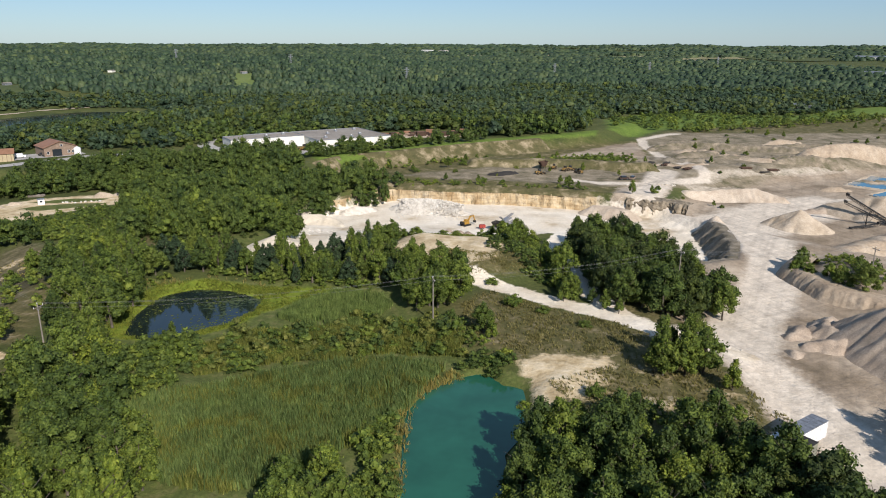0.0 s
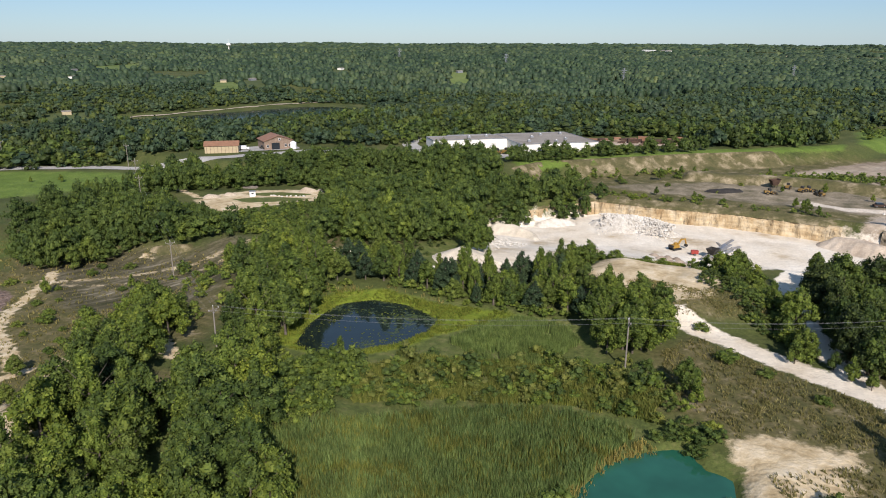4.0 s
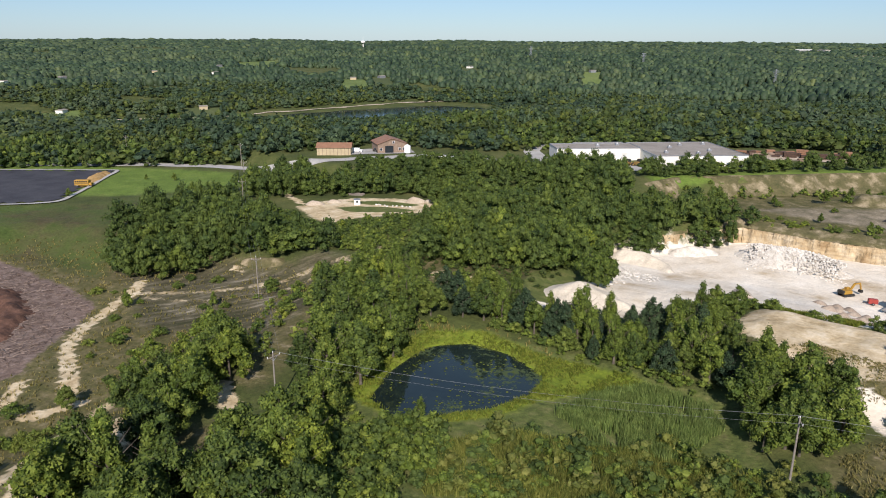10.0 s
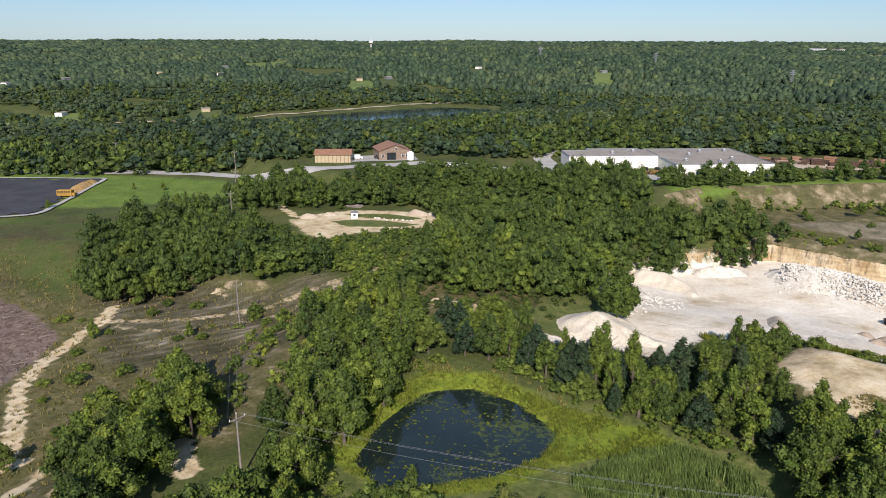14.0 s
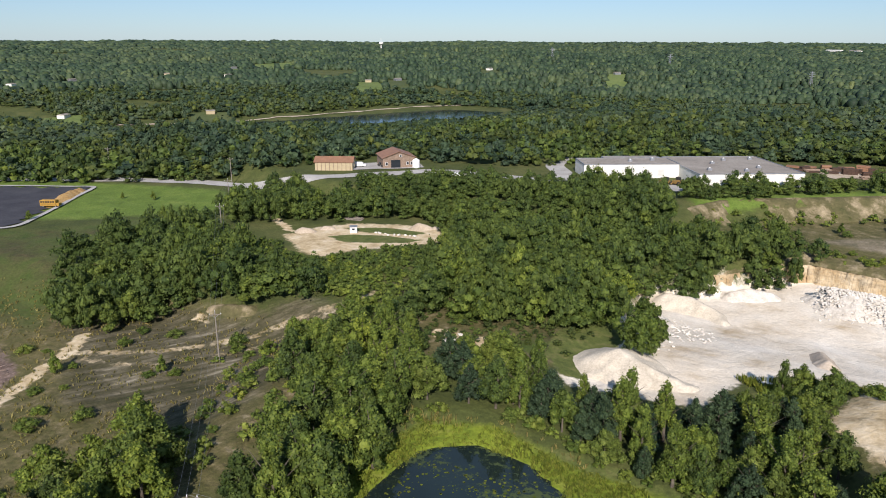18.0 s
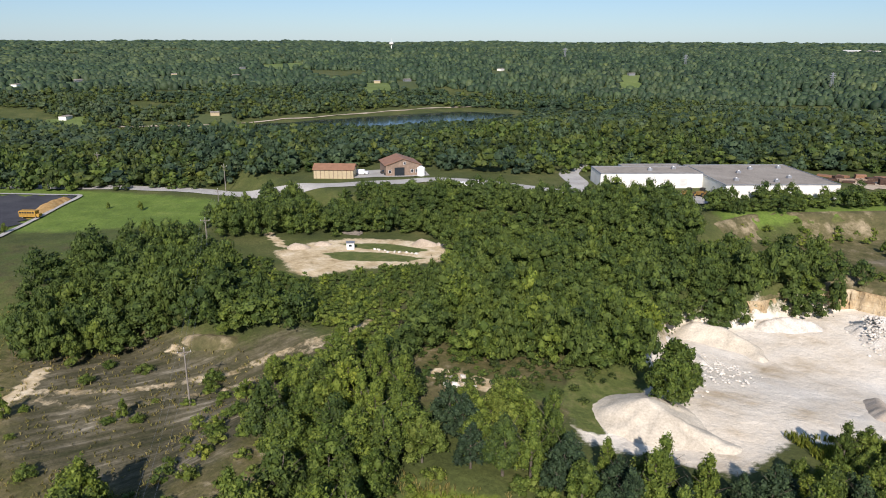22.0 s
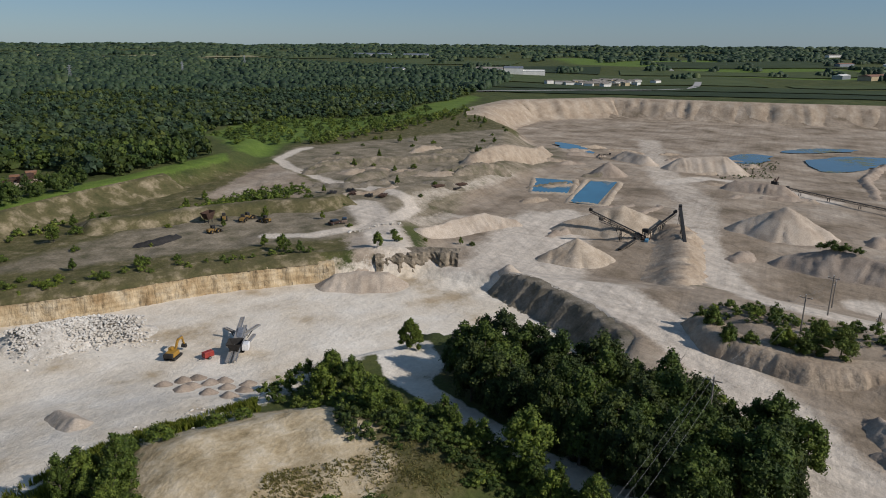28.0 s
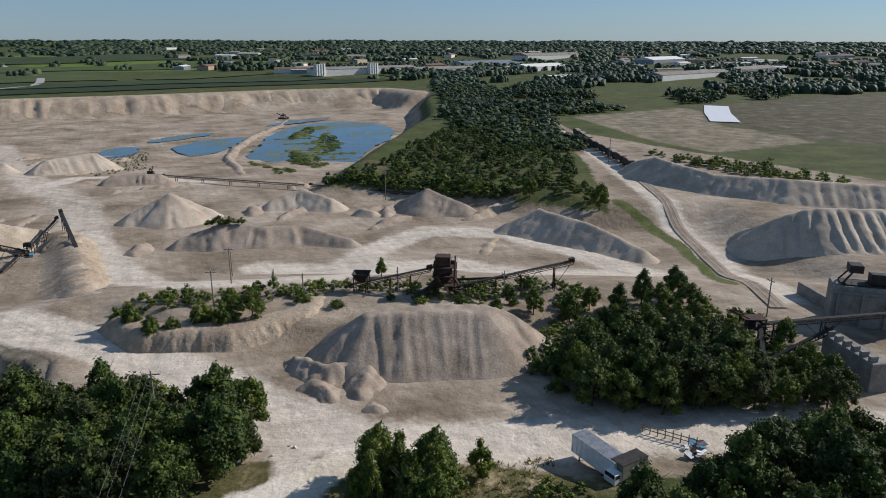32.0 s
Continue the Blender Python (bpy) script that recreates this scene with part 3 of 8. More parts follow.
PIT_ROADS = [[(68, 241), (89, 252), (111, 264), (131, 274), (155, 284), (171, 289)], [(102, 257), (94, 231), (92, 211), (94, 195), (88, 180), (78, 163), (69, 148), (63, 133)],
             [(119, 319), (131, 329), (144, 334), (171, 341), (201, 354)], [(186, 242), (162, 223), (143, 206), (130, 186), (133, 168), (138, 149), (152, 134)],
             [(186, 242), (229, 270), (273, 316), (344, 372), (439, 445)], [(258, 305), (295, 305), (297, 272), (281, 239)], [(155, 284), (139, 291), (132, 314), (108, 302)],
             [(155, 174), (153, 150), (162, 119), (154, 103), (153, 73)], [(153, 150), (175, 144), (198, 130), (195, 102), (178, 85), (155, 65)]]
BENCH_ROAD = [(56, 308), (67, 301), (80, 301), (103, 305), (120, 320), (123, 328), (123, 340), (116, 372), (118, 415), (123, 440), (144, 460), (153, 463)]
paint("road", [([(96, 262), (140, 292), (160, 300), (176, 282), (150, 262), (120, 236), (106, 226), (98, 240)], 8)], [(HAUL, 6.5), (BENCH_ROAD, 2.8), ([(63, 141), (45, 134)], 3), ([(128, 40), (200, 44), (290, 50), (420, 58)], 5)] + [(q, 9.0, 0.56) if k == 4 else (q, 4.0, 0.5) if k in (2, 6) else (q, 5.6) for k, q in enumerate(PIT_ROADS)])


def sheet(name, pts, z, material, label, category, grow=1.12):
    """A water surface that fills an outline."""
    bm = bmesh.new()
    mid = Vector((sum(p[0] for p in pts) / len(pts), sum(p[1] for p in pts) / len(pts), 0))
    bm.faces.new([bm.verts.new((mid.x + (x - mid.x) * grow, mid.y + (y - mid.y) * grow, z)) for x, y in pts])
    bmesh.ops.triangulate(bm, faces=bm.faces[:])
    me = bpy.data.meshes.new(name)
    bm.to_mesh(me)
    bm.free()
    me.materials.append(material)
    return tagged(new(name, me), label, category, kind="structure")


sheet("water_pond", DARK_POND, 0.0, WATER_DARK, "dark still pond with floating weed and sky reflections", "pond")
sheet("water_teal", TEAL_POND, -0.1, WATER_TEAL, "clear turquoise quarry pond ringed by reeds", "pond")


# ---- trees ----
def ico():
    """An icosphere of 80 faces."""
    bm = bmesh.new()
    bmesh.ops.create_icosphere(bm, subdivisions=2, radius=1)
    v = np.array([p.co[:] for p in bm.verts])
    f = np.array([[p.index for p in q.verts] for q in bm.faces])
    bm.free()
    return v, f


def ico_small():
    bm = bmesh.new()
    bmesh.ops.create_icosphere(bm, subdivisions=1, radius=1)
    v = np.array([p.co[:] for p in bm.verts])
    f = np.array([[p.index for p in q.verts] for q in bm.faces])
    bm.free()
    return v, f


ICO, ICO_SMALL = ico(), ico_small()


def leaf_sprays(rng, at, out, size):
    """Leaf sprays: one pointed triangle each, facing roughly outwards."""
    n = len(at)
    side = rng.normal(size=(n, 3))
    normal = out + 0.6 * rng.normal(size=(n, 3))
    normal /= np.linalg.norm(normal, axis=1)[:, None]
    u = np.cross(normal, side)
    u /= np.linalg.norm(u, axis=1)[:, None]
    v = np.cross(normal, u)
    s = size * rng.uniform(0.6, 1.35, (n, 1))
    verts = np.stack([at + u * s * 0.66, at - u * s * 0.38 + v * s * 0.46, at - u * s * 0.38 - v * s * 0.46], 1).reshape(-1, 3)
    return verts, np.arange(n * 3).reshape(-1, 3)


def crown_arrays(seed, rx, rz, z0, lobes, sprays, size, core=ICO_SMALL, pointed=0.0):
    """A ragged crown: many clumps, each a small inner mass under leaf sprays; its foot is at z0."""
    rng = np.random.default_rng(seed)
    vs, fs, count = [], [], 0
    turn, lean = rng.uniform(0, 6.28), rng.uniform(0, 6.28)
    tops = max(2, int(lobes * 0.62))
    big = (17 / lobes) ** 0.4
    for k in range(lobes):
        if k < tops:
            rr = math.sqrt((k + 0.3) / tops)
            a = k * 2.4 + turn + rng.uniform(-0.3, 0.3)
            r = rx * (0.78 - 0.3 * pointed) * rr
            top = z0 + rz * (1 - (0.42 + 0.3 * pointed) * rr * rr) * (1.0 if k == 0 else rng.uniform(0.78, 1.0))
            rad = big * (np.array([1, 1, 0]) * rx * rng.uniform(0.26, 0.46) * (1 - 0.25 * pointed) + (0, 0, rz * rng.uniform(0.11, 0.19)))
            mid = np.array([r * math.cos(a), r * math.sin(a), max(top - rad[2], z0 + rad[2] * 0.7)])
        else:
            a = (k - tops) * 2.0 + turn + rng.uniform(-0.4, 0.4)
            r = rx * rng.uniform(0.5, 0.84) * (1 - 0.2 * pointed)
            rad = big * (np.array([1, 1, 0]) * rx * rng.uniform(0.26, 0.42) + (0, 0, rz * rng.uniform(0.1, 0.18)))
            mid = np.array([r * math.cos(a), r * math.sin(a), z0 + rz * rng.uniform(0.12, 0.46)])
        mid[:2] *= 1 + 0.22 * math.cos(2 * (a - lean))
        v, f = core
        vs.append(mid + v * rad * 0.7 * (1 + 0.2 * rng.normal(size=(len(v), 1)).clip(-1, 1)))
        fs.append(f + count)
        count += len(v)
        n = int(sprays / lobes * rng.uniform(0.8, 1.2))
        out = rng.normal(size=(n, 3))
        out[:, 2] = np.abs(out[:, 2]) * 1.1 - 0.42
        out /= np.linalg.norm(out, axis=1)[:, None]
        far = np.where(rng.random((n, 1)) < 0.16, rng.uniform(1.1, 1.42, (n, 1)), rng.uniform(0.72, 1.1, (n, 1)))
        at = out * rad * far
        at[:, :2] *= (1 - 0.22 * out[:, 2:].clip(0, 1))
        lv, lf = leaf_sprays(rng, mid + at, out, size)
        vs.append(lv)
        fs.append(lf + count)
        count += len(lv)
    return np.concatenate(vs), np.concatenate(fs)


def tube(pts, radii, sides=6):
    """A tapering tube along points, as arrays."""
    vs, fs = [], []
    for p, r in zip(pts, radii):
        for k in range(sides):
            a = 6.2832 * k / sides
            vs.append((p[0] + r * math.cos(a), p[1] + r * math.sin(a), p[2]))
    for j in range(len(pts) - 1):
        for k in range(sides):
            a, b = j * sides + k, j * sides + (k + 1) % sides
            fs.append((a, b, b + sides, a + sides))
    return np.array(vs), np.array(fs)


def trunk_arrays(seed, tall, thick):
    """A tapered trunk that forks into limbs."""
    rng = np.random.default_rng(seed)
    bend = rng.normal(size=2) * 0.25
    vs, fs = tube([(bend[0] * h * h, bend[1] * h * h, tall * h - 0.4 * (h == 0)) for h in (0, 0.15, 0.45, 0.8, 1)],
                  [thick * 1.4, thick, thick * 0.8, thick * 0.45, thick * 0.12])
    for k in range(6):
        h, a = rng.uniform(0.3, 0.75), k * 2.1 + rng.uniform(0, 0.6)
        far = tall * rng.uniform(0.22, 0.36)
        p = [(bend[0] * h * h, bend[1] * h * h, tall * h), (far * 0.5 * math.cos(a), far * 0.5 * math.sin(a), tall * (h + 0.1)), (far * math.cos(a), far * math.sin(a), tall * (h + 0.24))]
        v, f = tube(p, [thick * 0.42, thick * 0.28, thick * 0.08], 4)
        fs = np.concatenate([fs, f + len(vs)])
        vs = np.concatenate([vs, v])
    return vs, fs


KINDS = {}


def tree_kind(key, seed, tall, rx, lobes, cards, size, material, bare=0.06, pointed=0.0, label="", name="tree"):
    """One tree, built once: an empty at its foot with a trunk and a crown."""
    root = new(name)
    tagged(root, label, "tree")
    tv, tf = trunk_arrays(seed, tall * 0.9, 0.022 * tall)
    t = new("trunk", fast_mesh("trunk", tv, tf, BARK, True))
    cv, cf = crown_arrays(seed, rx, tall * (1 - bare), tall * bare, lobes, cards, size, pointed=pointed)
    c = new("crown", fast_mesh("crown", cv, cf, material))
    t.parent = c.parent = root
    KINDS[key] = [root, False]


def plant(key, x, y, scale=1.0, turn=0.0, label="", group="", wide=1.0, sink=0.15):
    """Set a tree of a kind on the ground."""
    root, used = KINDS[key]
    m = Matrix.LocRotScale((x, y, float(level_at(x, y)) - sink), Euler((0, 0, turn)), None)
    ob = root if not used else copy_thing(root, m)
    KINDS[key][1] = True
    ob.matrix_basis = m
    ob.scale = (scale * wide, scale * wide, scale)
    return tagged(ob, label, "", group)


tree_kind("broad", 11, 10.5, 3.9, 30, 3000, 0.4, LEAF, label="broad green deciduous tree with a ragged leafy crown", name="broadleaf_tree")
tree_kind("oak", 12, 11.5, 4.3, 32, 3200, 0.42, LEAF_DARK, label="tall dark green deciduous tree with a dense crown", name="oak_tree")
tree_kind("maple", 13, 9.0, 3.2, 26, 2500, 0.37, LEAF, bare=0.1, label="mid-green deciduous tree with leaves almost to the ground", name="maple_tree")
tree_kind("poplar", 14, 12.5, 2.7, 28, 2800, 0.36, LEAF, bare=0.04, pointed=0.5, label="slender upright poplar with green leaves", name="poplar_tree")
tree_kind("elm", 26, 11.0, 3.4, 28, 2700, 0.4, LEAF_DARK, bare=0.05, pointed=0.25, label="upright dark green tree with a ragged top", name="elm_tree")
tree_kind("ash", 27, 10.5, 4.2, 32, 3200, 0.4, LEAF_DEEP, bare=0.06, label="very dark green broad tree with dense leaves", name="ash_tree")
tree_kind("willow", 15, 8.0, 3.3, 26, 2700, 0.34, LEAF_LIGHT, bare=0.08, label="light yellow-green bushy tree", name="willow_tree")
tree_kind("pine", 28, 9.5, 3.0, 30, 2800, 0.36, LEAF_PINE, bare=0.05, pointed=0.35, label="dark blue-green dense tree with leaves to the ground", name="tree")
tree_kind("young", 16, 5.5, 1.6, 14, 1000, 0.28, LEAF, bare=0.06, pointed=0.5, label="young green tree standing by itself", name="tree")
tree_kind("bush", 17, 2.6, 1.7, 11, 700, 0.24, LEAF, bare=0.02, label="low green bush on dry grass", name="bush")
tree_kind("scrub", 18, 1.8, 1.3, 8, 420, 0.23, LEAF_LIGHT, bare=0.02, label="low yellow-green scrub on bare soil", name="bush")
for key in ("bush", "scrub"):
    tagged(KINDS[key][0], "", "bush")


def scatter(pts, spacing, seed, edge=0.0):
    """Uneven points inside a polygon, about that far apart."""
    rng = random.Random(seed)
    xs, ys = [p[0] for p in pts], [p[1] for p in pts]
    out, y, row = [], min(ys), 0
    while y < max(ys):
        x = min(xs) + (row % 2) * spacing / 2
        while x < max(xs):
            px, py = x + rng.uniform(-0.36, 0.36) * spacing, y + rng.uniform(-0.36, 0.36) * spacing
            if depth_in(pts, np.array(px), np.array(py)) > edge:
                out.append((px, py))
            x += spacing
        y += spacing * 0.87
        row += 1
    return out


def grove(pts, spacing, seed, kinds, low, high, group, wide=1.0):
    rng = random.Random(seed)
    for x, y in scatter(pts, spacing, seed):
        plant(rng.choice(kinds), x, y, rng.uniform(low, high), rng.uniform(0, 6.28), group=group, wide=wide)


WOOD_A = [(-84, 141), (-98, 167), (-100, 190), (-86, 188), (-74, 174), (-71, 160), (-72, 146), (-68, 132), (-62, 118), (-53, 100), (-61, 97), (-66, 113)]
WOOD_B = [(-66, 173), (-76, 182), (-70, 190), (-58, 186), (-44, 182), (-32, 183), (-24, 189), (-16, 192), (-11, 172), (-14, 164), (-30, 166), (-43, 169), (-56, 173)]
WOOD_C = [(-94, 185), (-97, 201), (-104, 227), (-95, 249), (-95, 318), (-68, 318), (-52, 280), (-41, 276), (-45, 267), (-54, 258), (-58, 246), (-56, 234), (-55, 224), (-59, 214), (-66, 208), (-77, 205), (-90, 205)]
WOOD_D = [(-172, 166), (-192, 184), (-198, 208), (-192, 232), (-172, 226), (-150, 211), (-138, 205), (-119, 203), (-130, 196), (-146, 187), (-156, 173)]
WOOD_E = [(-171, 255), (-186, 264), (-184, 272), (-169, 285), (-149, 298), (-127, 310), (-112, 308), (-93, 314), (-97, 255), (-115, 262), (-134, 275), (-152, 270)]
grove(WOOD_A, 5.4, 1, ["broad", "maple", "poplar", "willow", "broad", "elm"], 0.75, 1.1, "trees beside the dark pond")
grove(WOOD_B, 4.1, 2, ["pine", "broad", "poplar", "pine", "elm", "poplar", "willow", "pine", "maple", "maple"], 0.5, 0.95, "trees behind the dark pond")
grove([(-98, 112), (-113, 132), (-109, 147), (-97, 142), (-89, 128), (-79, 103)], 5.4, 3, ["broad", "willow", "maple", "broad", "oak"], 0.7, 1.05, "trees by the power line")
grove([(-78, 78), (-86, 97), (-72, 106), (-70, 116), (-56, 108), (-52, 97), (-44, 89), (-38, 82), (-38, 70), (-70, 70)], 5.4, 4, ["broad", "oak", "maple", "poplar", "willow"], 0.8, 1.15, "trees by the marsh")
grove([(-11, 166), (-8, 180), (6, 166), (3, 149), (-6, 148), (-12, 153)], 5.0, 5, ["broad", "poplar", "maple"], 0.7, 1.0, "trees by the utility pole")
grove([(7, 74), (10, 88), (15, 93), (28, 98), (44, 92), (51, 80), (50, 64), (10, 62)], 5.4, 6, ["oak", "broad", "maple", "elm"], 0.72, 0.98, "trees by the turquoise pond")
grove([(46, 203), (50, 200), (56, 190), (62, 168), (62, 147), (50, 141), (39, 150), (37, 166), (37.6, 186), (41, 199)], 4.5, 7, ["ash", "elm", "oak", "elm", "ash"], 0.62, 1.08, "trees between the quarry roads")
for k in range(7):
    plant("ash", 37.4 + 0.8 * (k % 2), 157 + 5.4 * k, 1.12 - 0.1 * (k % 3), k * 1.9, group="trees between the quarry roads", wide=0.75)
grove([(38, 121), (44, 131), (51, 124), (45, 112), (37, 114)], 4.6, 8, ["broad", "poplar", "oak"], 0.65, 0.95, "trees by the road fork")
grove([(10, 212), (18, 216), (26, 219), (28, 203), (29, 189), (30, 165), (32, 157), (26, 166), (22, 185), (18, 196)], 6.0, 9, ["maple", "young", "bush", "bush", "scrub"], 0.5, 0.85, "trees along the spur road")
grove([(-28, 190), (-26, 201), (-19, 206), (-12, 203), (-15, 191), (-14, 184), (-26, 185)], 4.6, 10, ["poplar", "maple", "broad", "willow"], 0.45, 0.78, "trees by the stone yard")
grove([(79, 96), (87, 95), (97, 86), (99, 75), (90, 65), (77, 66), (71, 75), (70, 86), (72, 93)], 3.9, 11, ["ash", "elm", "oak", "broad", "oak"], 0.72, 1.02, "trees by the gravel pile")
grove([(104, 94), (125, 88), (130, 64), (108, 62), (100, 60)], 8.5, 15, ["maple", "broad", "elm", "young"], 0.6, 0.9, "scattered trees behind the grove")
grove([(-22, 83), (-15, 86), (-9, 82), (-10, 74), (-24, 74)], 4.6, 13, ["maple", "broad"], 0.7, 0.9, "trees standing in the reeds")
grove([(70, 66), (78, 70), (84, 64), (82, 52), (72, 50)], 5.0, 14, ["ash", "maple", "ash"], 0.5, 0.8, "trees by the loading works")
grove([(42, 80), (50, 76), (57, 68), (58, 50), (42, 50)], 4.8, 12, ["ash", "oak", "ash"], 0.75, 1.05, "trees by the trailer")


def wood_stuff(name, spots, templates, material, label):
    """Many trees that nobody could count, as one mesh; each tree keeps a shade of its own."""
    vs, fs, shade, count = [], [], [], 0
    r = np.random.default_rng(len(spots))
    for k, (x, y, z, s, h, turn) in enumerate(spots):
        v, f = templates[k % len(templates)]
        c, q = math.cos(turn) * s, math.sin(turn) * s
        vs.append(np.stack([x + v[:, 0] * c - v[:, 1] * q, y + v[:, 0] * q + v[:, 1] * c, z + v[:, 2] * h], -1))
        fs.append(f + count)
        shade.append(np.full(len(v), r.random()))
        count += len(v)
    me = fast_mesh(name, np.concatenate(vs), np.concatenate(fs), material, name == "distant_woods")
    me.attributes.new("shade", "FLOAT", "POINT").data.foreach_set("value", np.concatenate(shade).astype(np.float32))
    return tagged(new(name, me), label, "woods", kind="stuff")


TREELINE = [(30, 398), (84, 432), (98, 470), (122, 548), (157, 590), (207, 611), (262, 588), (300, 592), (362, 648), (430, 682), (516, 745), (660, 850), (820, 1000), (900, 1500), (500, 2300), (0, 2600), (-200, 700), (-40, 430)]
BELT = [(350, 52), (330, 74), (350, 96), (390, 112), (440, 132), (491, 140), (600, 146), (785, 166), (1429, 215), (1422, 175), (1022, 128), (600, 80), (440, 66)]
BELT_EDGE = [(222, 70), (240, 108), (254, 140), (264, 162), (330, 152), (400, 138), (440, 130), (410, 106), (400, 72)]

v, f = ICO_SMALL
CAP = (v, f[v[f][:, :, 2].mean(1) > -0.35])
MID = [crown_arrays(40 + k, 4.4, 8.2, 0.2, 16, 760, 0.58, CAP) for k in range(8)]
for pts, seed, what in ((WOOD_C, 21, "dense green deciduous woods beside the stone yard"), (WOOD_D, 22, "green deciduous woods below the meadow"), (WOOD_E, 23, "green deciduous woods in front of the street"),
                        ([(-106, 318), (-96, 330), (-80, 333), (-70, 326), (-66, 312), (-96, 308)], 24, "dark trees in front of the warehouse"),
                        ([(-66, 326), (-62, 342), (-30, 366), (22, 398), (27, 392), (-22, 360), (-52, 330)], 25, "row of trees along the green rim"),
                        ([(-56, 262), (-47, 264), (-38, 273), (-30, 279), (-19, 290), (-18, 299), (-38, 300), (-52, 290)], 26, "dark trees above the quarry face"),
                        (BELT_EDGE, 27, "young trees at the edge of the pit"),
                        ([(-207, 246), (-199, 256), (-205, 280), (-197, 290), (-178, 266), (-172, 252), (-184, 243)], 28, "trees beside the lane to the street"),
                        ([(-190, 277), (-177, 296), (-150, 315), (-128, 321), (-126, 310), (-149, 298), (-169, 285), (-184, 270)], 30, "trees along the street below the barn"),
                        ([(-112, 229), (-109, 240), (-106, 253), (-100, 262), (-96, 250), (-100, 228), (-106, 223)], 29, "trees between the riding track and the path")):
    rng = random.Random(seed)
    groups = {0: [], 1: [], 2: []}
    for x, y in scatter(pts, 8.5 if seed == 27 else 5.0, seed):
        low = {30: 0.5, 24: 0.85, 25: 0.72, 23: 0.85, 27: 0.55}.get(seed, 1.0)
        groups[rng.choice((0, 0, 0, 2, 1) if seed == 21 and y < 246 else (0, 1, 1, 1, 0))].append((x, y, float(level_at(x, y)), rng.uniform(0.5, 1.05) * (low + 1) / 2, rng.uniform(0.6, 1.4) * low, rng.uniform(0, 6.28)))
    for k, mat in ((0, LEAF_WOOD), (1, LEAF_DARK), (2, LEAF)):
        if groups[k]:
            wood_stuff("woods", groups[k], MID, mat, what)

FAR_TREES = [crown_arrays(60 + k, 0.5, 0.92, 0.0, 6, 64, 0.15, CAP) for k in range(8)]
BACK_TREES = [crown_arrays(70 + k, 0.5, 0.92, 0.0, 3, 18, 0.2, CAP) for k in range(8)]


def dome(seed, rings):
    """A small ragged tree top far away."""
    r = np.random.default_rng(seed)
    v, f = [], []
    for j, (z, w) in enumerate(rings):
        a = np.arange(5) * 1.2566 + r.uniform(0, 1) + r.uniform(-0.25, 0.25, 5)
        w = w * r.uniform(0.75, 1.25, 5)
        v += [(w[k] * math.cos(a[k]), w[k] * math.sin(a[k]), z * r.uniform(0.85, 1.15)) for k in range(5)]
        if j:
            f += [q for k in range(5) for q in ((5 * j - 5 + k, 5 * j - 5 + (k + 1) % 5, 5 * j + k), (5 * j - 5 + (k + 1) % 5, 5 * j + (k + 1) % 5, 5 * j + k))]
    v.append((r.uniform(-0.12, 0.12), r.uniform(-0.12, 0.12), 0.95))
    m = 5 * len(rings) - 5
    return np.array(v), np.array(f + [(m + k, m + (k + 1) % 5, m + 5) for k in range(5)])


TINY_TREES = [dome(80 + k, ((0.05, 0.5), (0.45, 0.54), (0.82, 0.34))) for k in range(6)]
SPECK_TREES = [dome(90 + k, ((0.1, 0.52), (0.66, 0.42))) for k in range(6)]

CLEAR = [
    ([(-340, 230), (-232, 300), (-205, 306), (-165, 350), (-110, 372), (-100, 410), (20, 440), (30, 400), (100, 440), (140, 480), (140, 260), (-340, 60)], 0),
]


# open lawns on the far hillside: bearing and distance of the far end, half width, depth
LAWNS = [(-42.6, 1480, 42, 230), (-57.1, 1067, 16, 110), (-61.0, 1010, 22, 100), (-50.6, 1150, 24, 140), (-45.6, 1330, 12, 170), (-46.2, 1080, 10, 110), (-35.4, 930, 18, 110), (-33.0, 960, 14, 120), (-58.5, 720, 16, 80), (-48.2, 700, 18, 60), (-15.4, 1050, 14, 120), (-25.5, 1120, 16, 130)]


